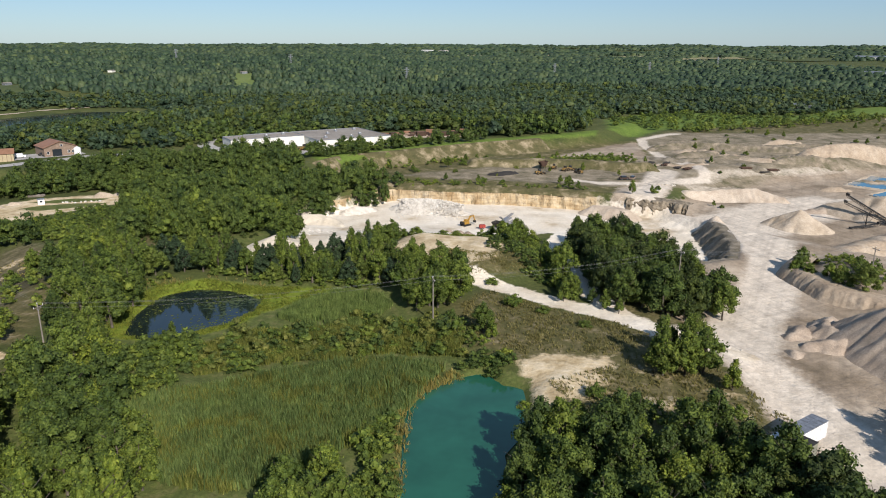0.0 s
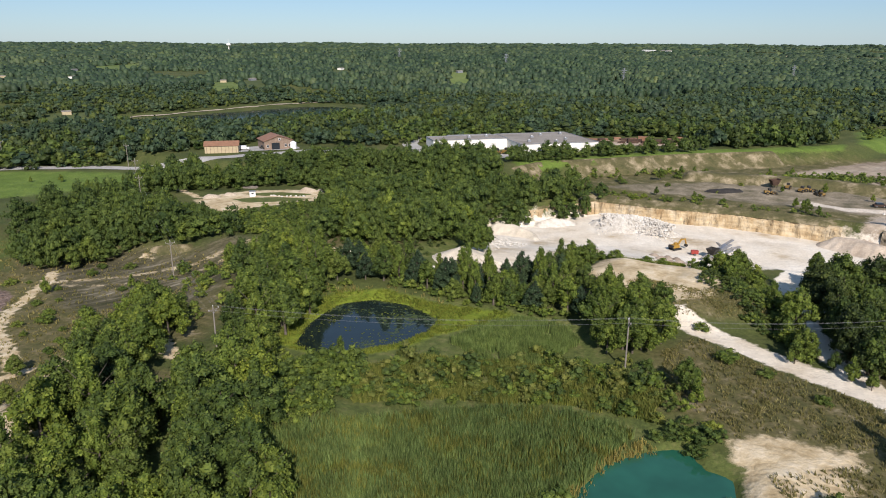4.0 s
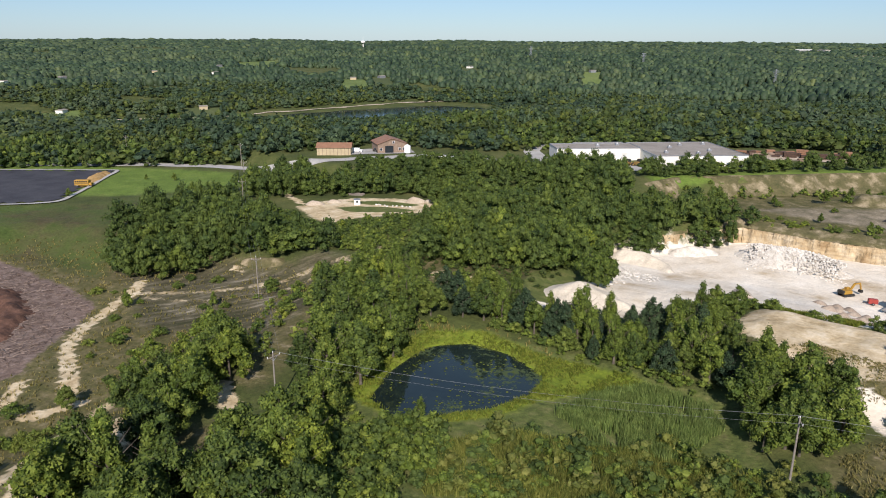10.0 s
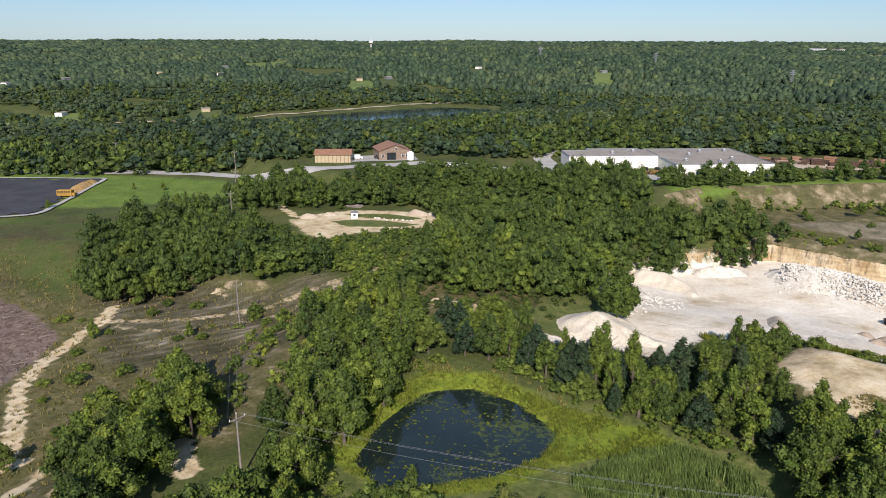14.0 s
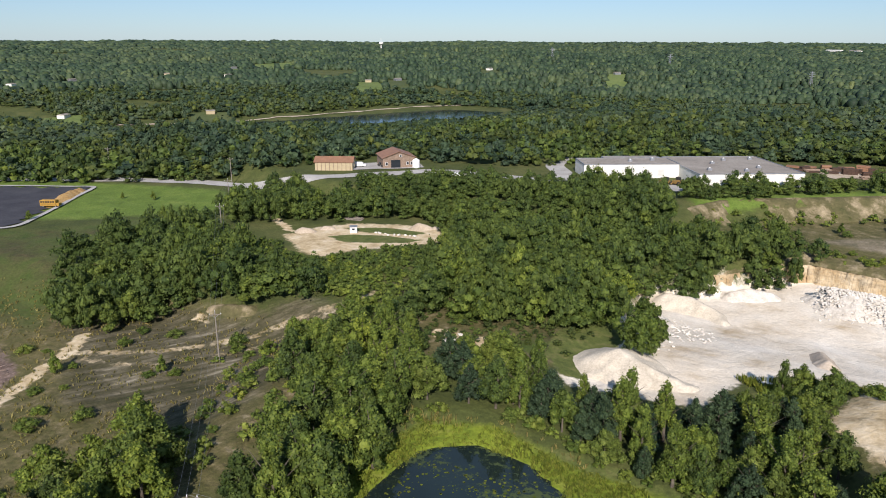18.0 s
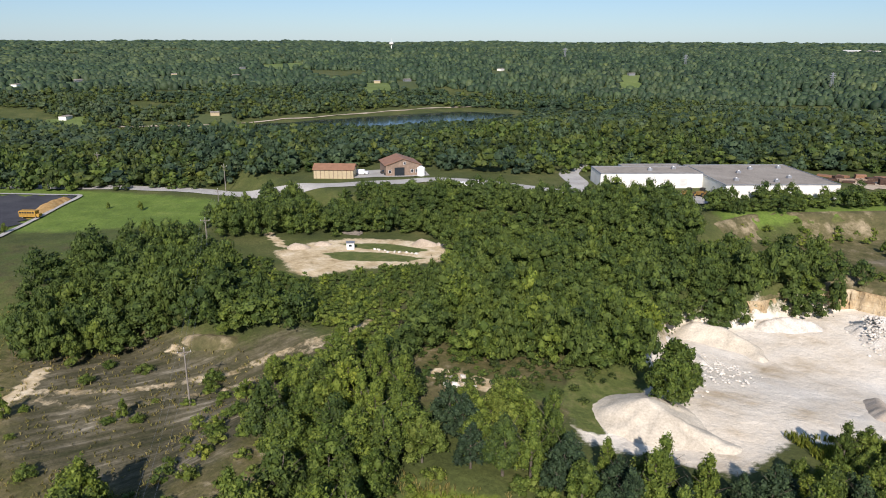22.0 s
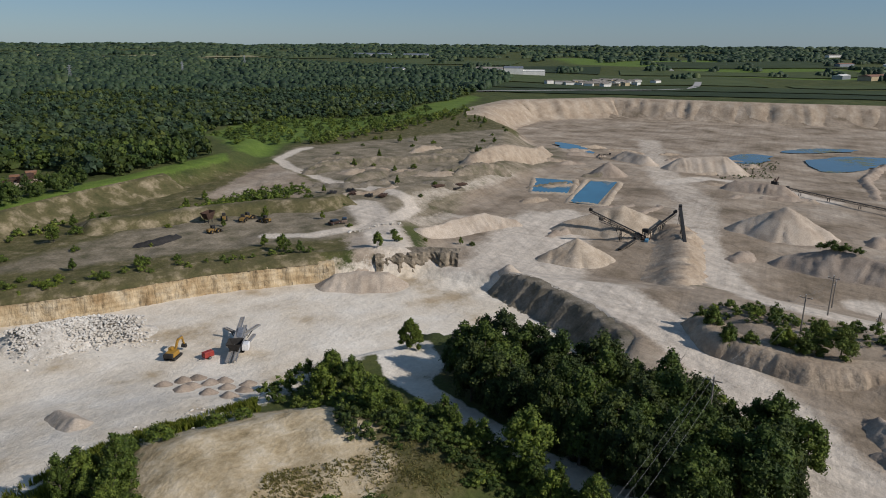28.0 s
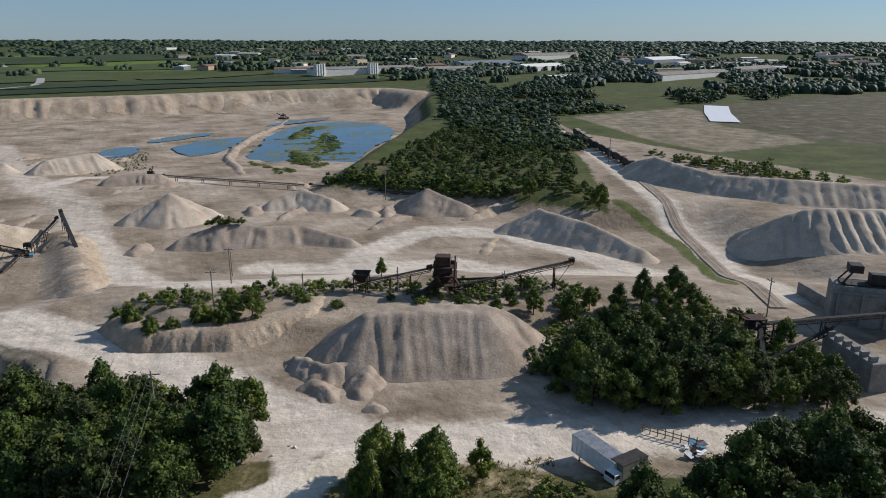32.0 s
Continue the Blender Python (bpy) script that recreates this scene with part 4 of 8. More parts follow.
def wooded(x, y):
    """Where far woods stand."""
    d, a = np.hypot(x + 30, y - 110), np.degrees(np.arctan2(x + 30, y - 110))
    bank = from_line([(-700, 410), (-560, 512), (-514, 556), (-489, 610), (-459, 686), (-419, 774)], x, y)
    north = (depth_in(CLEAR[0][0], x, y) < 0) & (d > 200) & (depth_in(RIVER_WATER, x, y) < -4) & (bank > 9)
    north &= (a < 4) | (depth_in(TREELINE, x, y) > 0)
    north &= (wave(x, y, 420, 31) < 0.66) | (d < 800)
    for cx, cy, rx, ry in ((-800, 985, 75, 60), (-670, 640, 40, 26), (-690, 470, 50, 22), (-560, 905, 60, 20), (-450, 860, 40, 16), (-620, 560, 30, 20)):
        north &= ((x - cx) / rx) ** 2 + ((y - cy) / ry) ** 2 > 1
    north &= (d < 2300) | (wave(x * 0.5, y, 300, 35) > -0.35)
    belt = depth_in(BELT, x, y) > 0
    far_east = (a > 4) & (d > 2300 + 300 * wave(x, y, 700, 33)) & (wave(x, y, 300, 36) > -0.1)
    scrub = (a > np.where(d < 1000, 88.5, 80)) & (d > 480) & (d < 1500) & (wave(x * 0.5, y, 120, 37) > 0.08) & (depth_in([(497, 60), (610, -66), (760, -320), (360, -130), (330, -3), (340, 34)], x, y) < -8)
    hedge = (a > 30) & (d > 1250) & (wave(x * 0.45 + y * 0.2, y - x * 0.3, 160, 34) > np.where(a > 66, 0.2, 0.5))
    for bearing, far, half, deep in LAWNS:
        north &= (np.abs(np.radians(a - bearing)) * d > half) | (d > far) | (d < far - deep)
    for cx, cy, rx in ((-201, 315, 17), (-184, 336, 17), (-192, 322, 16), (-170, 338, 14)):
        north &= (x - cx) ** 2 + (y - cy) ** 2 > rx * rx
    return north | belt | scrub | ((far_east | hedge) & (depth_in(TREELINE, x, y) < 0))


rng = np.random.default_rng(5)
d, spots_near, spots_back, spots_far, spots_last = 215.0, [], [], [], []
while d < 4750:
    wide = 6.2 if d < 800 else max(6.6, 0.0062 * d)
    step = 6.2 if d < 800 else max(7.0, 0.0125 * d)
    n = int(math.radians(200) * d / wide)
    ang = np.radians(-72 + 200 * (np.arange(n) + rng.uniform(-0.6, 0.6, n)) / n)
    dist = d + rng.uniform(-0.65, 0.65, n) * step
    x, y = -30 + dist * np.sin(ang), 110 + dist * np.cos(ang)
    ok = wooded(x, y)
    x, y = x[ok], y[ok]
    z = level_at(x, y)
    s = wide * rng.uniform(0.65, 1.9, len(x))
    h = np.minimum(s * 1.25, 9 + 0.12 * s) * rng.uniform(0.6, 1.12, len(x))
    h *= np.where(depth_in(BELT, x, y) > 0, 0.75, 1.0) * (1 + 0.3 * wave(x, y, 130, 52))
    h *= np.where(from_line([(-300, 760), (-314, 720), (-336, 676), (-362, 636)], x, y) < 70, 0.3, 1.0)
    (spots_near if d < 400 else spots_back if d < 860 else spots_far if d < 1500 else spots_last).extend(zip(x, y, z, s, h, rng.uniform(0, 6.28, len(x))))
    d += step * (0.95 if d < 1200 else 1.25)


def kinds_of(spots, size):
    """Split trees into three shades that gather in uneven stands."""
    p = np.array(spots)
    q = wave(p[:, 0], p[:, 1], size, 51) + np.random.default_rng(3).normal(0, 0.45, len(p))
    return [[spots[i] for i in np.nonzero(m)[0]] for m in (q < -0.1, (q >= -0.1) & (q < 0.5), q >= 0.5)]


# Farther rows take more of the haze-tinted leaf colours.
for spots, kinds, size, name, mats in ((spots_near, FAR_TREES, 160, "woods", (LEAF_FAR_HAZE, LEAF_DEEP, LEAF_DARK)), (spots_back, BACK_TREES, 200, "woods", (LEAF_FAR_HAZE, LEAF_DEEP, LEAF_HILL_HAZE)),
                                       (spots_far, TINY_TREES, 420, "distant_woods", (LEAF_FAR_HAZE, LEAF_FAR_HAZE, LEAF_HILL_HAZE)), (spots_last, SPECK_TREES, 700, "distant_woods", (LEAF_FAR_HAZE, LEAF_HILL_HAZE, LEAF_HILL_HAZE))):
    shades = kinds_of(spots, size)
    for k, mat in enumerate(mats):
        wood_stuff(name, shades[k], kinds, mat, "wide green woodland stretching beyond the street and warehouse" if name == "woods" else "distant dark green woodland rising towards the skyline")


# ---- landforms ----
def strip(name, line, profile, material, label, category, rough=0.4, step=1.3, rill=0.0, seed=0, rows=9, settle=False):
    """A face along a line: the profile gives (distance to the left of the line, height); worn by noise and rills."""
    pts = []
    for (ax, ay), (bx, by) in zip(line, line[1:]):
        n = max(2, int(math.hypot(bx - ax, by - ay) / step))
        pts += [(ax + (bx - ax) * k / n, ay + (by - ay) * k / n) for k in range(n)]
    pts = np.array(pts + [line[-1]])
    for _ in range(3):
        pts[1:-1] = (pts[:-2] + 2 * pts[1:-1] + pts[2:]) / 4
    way = np.gradient(pts, axis=0)
    way /= np.linalg.norm(way, axis=1)[:, None]
    side = np.stack([-way[:, 1], way[:, 0]], -1)
    rng = np.random.default_rng(seed)
    t = np.linspace(0, 1, rows)
    q = np.linspace(0, 1, len(profile))
    dist, lift = np.interp(t, q, [p[0] for p in profile]), np.interp(t, q, [p[1] for p in profile])
    n = len(pts)
    along = np.convolve(rng.normal(size=n + 8), np.ones(3) / 3, "same")[4:-4]
    verts = np.zeros((rows, n, 3))
    for j in range(rows):
        hump = 0 if j in (0, rows - 1) else 1
        off = dist[j] + hump * (rough * rng.normal(size=n) * 0.6 + along * (rough + rill * math.sin(math.pi * t[j])))
        verts[j, :, :2] = pts + side * off[:, None]
        verts[j, :, 2] = lift[j] + hump * 0.3 * rough * rng.normal(size=n)
    if settle:
        share = (lift - lift[0]) / (lift[-1] - lift[0])
        low, high = level_at(verts[0, :, 0], verts[0, :, 1]) - 0.4, level_at(verts[-1, :, 0], verts[-1, :, 1]) + 0.03
        verts[:, :, 2] += low + (high - low) * share[:, None] - lift[:, None]
    elif category == "bank":
        w = np.clip(np.minimum(np.arange(n), n - 1 - np.arange(n)) / max(3.0, 5.0 / step), 0, 1)
        sunk = level_at(verts[:, :, 0], verts[:, :, 1]) - 0.5
        verts[:, :, 2] = sunk + (verts[:, :, 2] - sunk) * w * w * (3 - 2 * w)
    me = fast_mesh(name, verts.reshape(-1, 3), grid_faces(n, rows), material, name != "rock_outcrop")
    return tagged(new(name, me), label, category, kind="structure")


strip("cliff", [(62, 278), (48, 283), (28, 289), (1, 291), (-22, 297), (-34, 286), (-44, 272)], [(2.8, -5.6), (2.3, -4.2), (2.0, -2.8), (1.8, -1.4), (1.4, -0.5), (0.2, 0.0)], CLIFF,
      "ochre limestone quarry face with upright joints and streaks", "cliff", 0.22, 0.7, 0.28, 1, 16)
strip("bank_cliff_top", [(62, 278), (48, 283), (28, 289), (1, 291), (-22, 297), (-34, 286), (-44, 272)], [(1.55, -0.45), (0.6, 0.35), (-0.6, 0.8), (-2.0, 1.2), (-3.6, 1.6)], SLOPE,
      "brown soil and weeds on top of the quarry face", "bank", 0.15, 0.6, 0.35, 12, 9)
strip("bank_dark", [(70, 187), (82, 193), (89, 209), (92, 226), (93, 236), (94, 242)], [(7.4, -5.6), (5.4, -4.9), (3.2, -2.9), (0.9, -0.1), (0.2, 0.35), (-2.5, 0.4)], BANK_DARK,
      "dark rilled earth bank under the haul road", "bank", 0.28, 0.7, 0.5, 2, 12, True)
strip("rock_outcrop", [(93, 260), (87, 267), (80, 271), (73, 274)], [(3.2, -6.0), (2.7, -4.0), (2.1, -1.8), (1.0, 0.6), (-3.0, 1.2)], ROCK_DARK,
      "broken dark rock outcrop above the stone yard", "rock", 0.4, 0.8, 0.5, 3, 14)
strip("pit_wall", [(735, 178), (790, 228), (757, 320), (662, 451), (580, 597), (474, 632), (395, 590), (352, 545)],
      [(34.0, -15.0), (25.0, -12.5), (17.0, -6.0), (9.0, 0.5), (0.0, 4.0), (-14.0, 3.2)], BANK_PALE, "tall pale sand face of the far gravel pit", "bank", 0.4, 2.6, 2.2, 4, 12)
strip("bank_pink", [(117, 146), (104, 147), (93, 160), (92, 178), (102, 190)], [(3.5, 0.2), (2.6, 1.6), (1.6, 2.8), (0.3, 3.6), (-4.0, 3.5)], BANK_PALE,
      "scalloped pinkish sand bank by the haul road", "bank", 0.1, 0.4, 0.3, 5, 12)
strip("bank_ridge", [(110, 196), (124, 207), (144, 220), (168, 236), (182, 248)], [(11.5, -4.7), (7.0, -3.2), (2.0, -0.7), (-1.0, -0.4), (-4.5, -2.6), (-8.0, -4.7)], BANK_PALE,
      "eroded earth ridge beside the haul road", "bank", 0.3, 0.7, 1.5, 6, 14)
strip("bank_bench", [(10, 345), (40, 345), (70, 340), (88, 332), (104, 336)], [(-6.0, 0.9), (-3.5, 1.4), (-1.5, 3.4), (0.5, 4.6), (6.0, 4.4), (16.0, 1.2)], SLOPE,
      "low earth bank behind the parked machines", "bank", 0.4, 1.4, 0.5, 7, 9)
strip("bank_north", [(-58, 312), (-48, 334), (-24, 350), (14, 377), (60, 402)], [(-9.0, 1.2), (-5.0, 3.4), (-2.0, 5.6), (0.5, 7.4), (2.4, 7.6)], SLOPE,
      "eroded sandy slope below the green rim", "bank", 0.5, 1.6, 0.9, 8, 9)


def heap(name, ridge, material, label, category="gravel pile", slope=0.68, rough=0.16, rill=0.3, res=1.1, seed=0, cap=None, folds=0.0):
    """A heap of loose stone at its angle of repose: ridge points (x, y, height over the ground)."""
    reach = max(p[2] for p in ridge) / slope + 3
    xs = np.arange(min(p[0] for p in ridge) - reach, max(p[0] for p in ridge) + reach, res)
    ys = np.arange(min(p[1] for p in ridge) - reach, max(p[1] for p in ridge) + reach, res)
    X, Y = np.meshgrid(xs, ys)
    wx, wy = X + rill * wave(X, Y, 5, seed), Y + rill * wave(X, Y, 5, seed + 1)
    top, along, away, run = np.full(X.shape, -99.0), np.zeros(X.shape), np.zeros(X.shape), 0.0
    for (ax, ay, ah), (bx, by, bh) in zip(ridge, ridge[1:] or ridge):
        dx, dy = bx - ax, by - ay
        s = np.clip(((wx - ax) * dx + (wy - ay) * dy) / (dx * dx + dy * dy + 1e-9), 0, 1)
        dist = np.hypot(wx - ax - s * dx, wy - ay - s * dy)
        h = ah + (bh - ah) * s
        new_top = h - slope * np.where(dist < 0.5, dist * dist, dist - 0.25)
        turn = np.arctan2(wy - ay - s * dy, wx - ax - s * dx)
        higher = new_top > top
        along, away = np.where(higher, run + s * math.hypot(dx, dy) + 2.2 * turn, along), np.where(higher, dist, away)
        top = np.where(higher, new_top, top)
        run += math.hypot(dx, dy)
    if cap:
        top = np.minimum(top, cap + 0.12 * wave(X, Y, 6, seed + 4) - 0.02 * np.hypot(X - X.mean(), Y - Y.mean()))
    steps = np.random.default_rng(seed).normal(size=400)
    cell = max(0.62, res * 1.35)
    q = np.abs(along + 60) / cell
    k0 = q.astype(int) % 398
    rills = steps[k0] + (steps[k0 + 1] - steps[k0]) * (q - q.astype(int))
    top = top + 0.21 * cell * rills * np.clip(away / 2.5, 0, 1) * np.clip(top, 0, 1)
    top = top + folds * (np.abs(np.sin(along * 0.85 + 0.3 * wave(X, Y, 12, seed + 6))) - 0.5) * np.clip(away / 3.0, 0, 1) * np.clip(top / 1.5, 0, 1)
    top = top + (0.12 + rough) * 0.5 * wave(X, Y, 4.5, seed + 2) * (top > 0.4) + rough * 0.5 * wave(X, Y, 1.9, seed + 3)
    floor = level_at(X, Y)
    keep = (top > -0.25)
    Z = np.where(keep, floor + np.maximum(top, -0.25), floor - 0.35)
    f = grid_faces(len(xs), len(ys))
    f = f[keep.ravel()[f].any(1)]
    used, inverse = np.unique(f, return_inverse=True)
    v = np.stack([X, Y, Z], -1).reshape(-1, 3)[used]
    ob = new(name, fast_mesh(name, v, inverse.reshape(f.shape), material, True))
    return tagged(ob, label, category, "stockpiles")


PILES = itertools.count()


def pile(ridge, mat, label):
    """One of the stockpiles."""
    k = next(PILES)
    far = ridge[0][0] > 150
    heap("sand_mound" if mat is SAND else "gravel_mound", ridge, mat, label, "sand pile" if mat is SAND else "gravel pile", res=0.85 if far else 0.55, seed=100 + 7 * k, rill=0.12 if k == 0 else 0.8 if k < 5 else 0.3, folds=0.18 if k == 0 else 0.0, cap=8.6 if k == 0 else 3.7 if "crushed-stone" in label else None, rough=0.45 if 0 < k < 5 else 0.16, slope=0.78 if k == 0 else 0.42 if "cream" in label else 0.68)


pile([(87, 136.5, 5.5), (90.5, 132, 9.2), (92, 126, 10.0), (93.5, 119, 10.0), (94.5, 111, 9.8), (96, 105.5, 7.0)], GRAVEL, "large grey gravel pile with a long level crest")
pile([(86, 145, 1.6), (82.5, 142, 2.2), (81, 138, 2.4), (83, 134, 2.4)], GRAVEL, "low grey gravel lobe in front of a larger pile")
pile([(81, 131, 2.4), (77, 131, 1.9), (74, 131, 1.2)], GRAVEL, "rounded grey gravel mound beside the haul road")
pile([(77, 140, 1.5), (73, 136, 1.2)], GRAVEL, "low ragged lobe of tipped gravel")
pile([(70, 128, 1.2)], GRAVEL, "small round heap of grey gravel")
pile([(201, 233, 4.0), (208, 222, 9.6), (212, 210, 3.2)], GRAVEL_PALE, "tall pale gravel cone in the open pit")
pile([(174, 204, 3.2), (179, 193, 6.8), (180, 180, 5.0), (184, 168, 4.4), (178, 152, 2.2)], GRAVEL, "long grey spoil mound with bushes growing on top")
pile([(227, 191, 3.6), (233, 181, 6.4), (227, 168, 4.2)], GRAVEL_PALE, "pale broken gravel pile in the pit")
pile([(219, 155, 2.6), (217, 151, 2.0)], SAND, "small sandy heap in the pit")
pile([(232, 141, 3.0), (228, 132, 8.2), (222, 117, 3.6)], GRAVEL, "grey gravel pile with a sharp peak")
pile([(198, 103, 2.8), (200, 92, 7.8), (186, 77, 6.2), (170, 63, 3.0)], GRAVEL_PALE, "long pale gravel ridge beside the railway")
pile([(280, 44, 5.0), (270, 38, 8.8), (242, 22, 6.2), (228, -1, 7.2), (222, -32, 7.2), (216, -60, 6.5)], GRAVEL_PALE, "very long grey gravel stockpile with a flat top")
pile([(151, 272, 3.2), (167, 260, 9.0), (177, 250, 3.8)], SAND, "broad pinkish sand pile under the stacking conveyors")
pile([(121, 250, 3.0), (128, 246, 6.8), (134, 241, 2.6)], SAND, "steep pinkish sand pile with sharp edges")
pile([(104, 291, 2.4), (118, 294, 4.4), (132, 293, 4.6), (141, 287, 2.0)], GRAVEL_PALE, "low broad pale gravel mound")
pile([(250, 333, 6.6)], GRAVEL, "dark grey gravel cone near the settling pools")
pile([(309, 331, 7.0), (326, 314, 9.0)], GRAVEL_PALE, "flat-topped pale gravel pile far in the pit")
pile([(272, 277, 4.2), (279, 258, 4.2)], GRAVEL, "ragged grey gravel pile by the washing plant")
pile([(312, 370, 5.6), (308, 352, 4.8)], GRAVEL_PALE, "uneven pale gravel pile behind the pools")
pile([(59, 272, 3.6), (65, 268, 4.6), (70, 264, 4.2)], GRAVEL_PALE, "flat-topped pale crushed-stone pile on the quarry floor")
pile([(-36, 200, 0.5), (-42, 200.5, 1.5), (-46.5, 201.5, 2.7), (-50, 203, 3.4), (-52.5, 203, 2.4)], CREAM, "smooth cream-coloured sand pile beside the round bush")
pile([(-52, 258, 3.0), (-46, 257, 3.2), (-40, 254, 2.0), (-37, 250, 0.9)], CREAM, "tan spoil heap at the edge of the woods")
pile([(-38, 270, 1.8), (-34, 273, 2.6), (-29, 275, 1.6)], WHITE_SPOIL, "small white stone heap below the trees")
pile([(-54, 247, 1.5), (-50, 243, 1.3), (-47, 239, 0.6)], WHITE_SPOIL, "low white broken stone at the edge of the woods")
pile([(97, 243, 2.2)], GRAVEL_PALE, "small round heap of pale gravel")
pile([(-16.5, 236, 1.2), (-15, 227, 1.5)], GRAVEL_PALE, "low grey heap on the white quarry floor")
# worn windrows and tipped loads all over the gravel pit
rng = random.Random(61)
count = 0
while count < 34:
    x, y = rng.uniform(150, 400), rng.uniform(100, 440)
    lines = [HAUL] + PIT_ROADS
    if depth_in(PIT_EAST, np.array(x), np.array(y)) < 6 or min(float(from_line(q, np.array(x), np.array(y))) for q in lines) < 9 or 286 < x and y < 310 or 184 < x < 236 and 286 < y < 350:
        continue
    a, w, h = rng.uniform(-0.4, 1.2), rng.uniform(3, 12), rng.uniform(0.9, 2.6)
    heap("gravel_mound", [(x - w * math.cos(a), y + w * math.sin(a), h * 0.6), (x, y + rng.uniform(-2, 2), h), (x + w * math.cos(a), y - w * math.sin(a), h * 0.5)], rng.choice((GRAVEL, BANK_PALE)), "low worn windrow of dug gravel in the pit", res=1.3, seed=600 + count * 5, rill=1.2, rough=0.4)
    count += 1
# eroded banks at the edge of the old spoil
SPOIL = soil("spoil_soil", (0.1, 0.095, 0.05), (0.21, 0.175, 0.125), (0.38, 0.31, 0.225), 6.0, 0.7, 0.3)
heap("spoil_bank", [(192, 370, 4.5), (214, 379, 6.4), (236, 383, 6.6), (256, 390, 6.0), (284, 412, 4.5)], BANK_PALE, "tall eroded pale spoil bank above the gravel pit", "spoil bank", slope=0.72, res=1.0, seed=1210, rill=1.3, rough=0.4, cap=6.2)
heap("spoil_bank", [(120, 402, 2.0), (140, 404, 3.6), (160, 398, 3.8), (176, 392, 3.2), (190, 384, 2.2)], SPOIL, "long low eroded spoil bank with weeds", "spoil bank", slope=0.6, res=1.0, seed=1220, rill=1.6, rough=0.5, cap=3.4)
heap("spoil_bank", [(168, 352, 1.6), (182, 358, 3.4), (198, 356, 3.2)], SPOIL, "small eroded spoil bank with weeds", "spoil bank", slope=0.6, res=1.0, seed=1230, rill=1.4, rough=0.5)
# old spoil between bench and pit
rng = random.Random(19)
for k in range(26):
    x, y = rng.uniform(112, 250), rng.uniform(325, 425)
    a, w, h = rng.uniform(-0.9, 0.3), rng.uniform(5, 14), rng.uniform(1.2, 3.2)
    heap("spoil_mound", [(x - w * math.cos(a), y - w * math.sin(a), h * 0.7), (x, y + rng.uniform(-3, 3), h), (x + w * math.cos(a), y + w * math.sin(a), h * 0.5)], (SPOIL, BANK_DARK, SPOIL, BANK_PALE)[k % 4], "old half-grown spoil mound beside the gravel pit", "spoil mound", slope=0.55, res=1.4, seed=1300 + 5 * k, rill=1.6, rough=0.5)
# low reedy islands in the pit lake
ISLE = soil("reedy_soil", (0.06, 0.08, 0.025), (0.095, 0.115, 0.035), (0.15, 0.155, 0.06), 4.0, 0.8, 0.3)
for k, line in enumerate(([(398, 214), (440, 222), (480, 230), (512, 232)], [(362, 208), (390, 218), (420, 230)], [(350, 216), (366, 228), (384, 240)], [(490, 250), (525, 252), (552, 248)], [(372, 192), (402, 204), (430, 204)])):
    heap("reed_island", [(x, y, -12.6 - float(level_at(x, y)) + 0.7 * (k % 2)) for x, y in line], ISLE, "low green reedy island in the pit lake", "island", slope=0.16, res=2.0, seed=1500 + 5 * k, rill=3.0, rough=0.3)
rng = random.Random(77)
for k in range(16):
    u = rng.random()
    x, y = 345 + 150 * u + rng.uniform(-12, 12), 210 + 26 * u + rng.uniform(-16, 16)
    w = rng.uniform(4, 12)
    heap("reed_island", [(px, py, -12.75 - float(level_at(px, py)) + rng.uniform(0, 0.5)) for px, py in ((x - w * 0.4, y + w), (x, y), (x + w * 0.3, y - w))], ISLE, "small tuft of reeds in the pit lake", "island", slope=0.2, res=1.2, seed=1700 + 5 * k, rill=1.5, rough=0.6)
# haul causeway along the lake
heap("causeway", [(312, 232, 0.8), (346, 246, 1.5), (386, 266, 2.0), (436, 278, 2.0), (500, 286, 2.0), (560, 284, 1.7), (610, 290, 1.0)], GRAVEL, "tan earth causeway along the pit lake", "causeway", slope=0.6, res=1.4, seed=1790, rill=1.4, rough=0.35)
# tan dykes round the settling pools
for pts in ([(214, 349), (224, 331), (199, 311), (188, 325), (214, 349)], [(228, 328), (237, 315), (191, 287), (185, 301), (228, 328)]):
    heap("sand_mound", [(x, y, 0.8) for x, y in pts], SAND, "low tan dyke round a settling pool", "sand pile", slope=0.6, res=1.2, seed=880 + int(pts[0][0]), rill=0.5)
# a row of small tipped loads
rng = random.Random(8)
for k, (x, y) in enumerate(((2, 238), (6, 239), (9, 238.5), (4, 232.5), (7, 227.5), (9, 222.5), (11, 229), (13, 225), (12.5, 233.5), (9.5, 234), (6.2, 234), (15, 229))):
    heap("gravel_mound", [(x, y, rng.uniform(0.9, 1.25)), (x + rng.uniform(-0.5, 0.5), y + 0.6, 0.9)], GRAVEL, "tipped truckload of tan gravel on the quarry floor", res=0.5, seed=400 + 5 * k, rill=0.15, rough=0.08)
heap("mulch_mound", [(-158, 128, 1.0), (-168, 138, 1.7), (-184, 145, 1.7), (-198, 140, 1.8)], MULCH, "long red-brown mulch pile on a yard of cut brush", "mulch pile", slope=0.45, res=0.8, seed=300, rill=1.4, rough=0.9)
heap("firewood_mound", [(-263, 229, 1.2), (-270, 239, 2.2), (-277, 250, 1.6)], WOOD_CHIP, "orange-brown heap of split wood on asphalt", "wood pile", seed=310)
heap("scrap_mound", [(22, 322, 1.2), (27, 321, 1.5), (33, 323, 1.0)], STEEL_DARK, "low heap of black scrap on the quarry bench", "scrap pile", seed=320, rough=0.5)
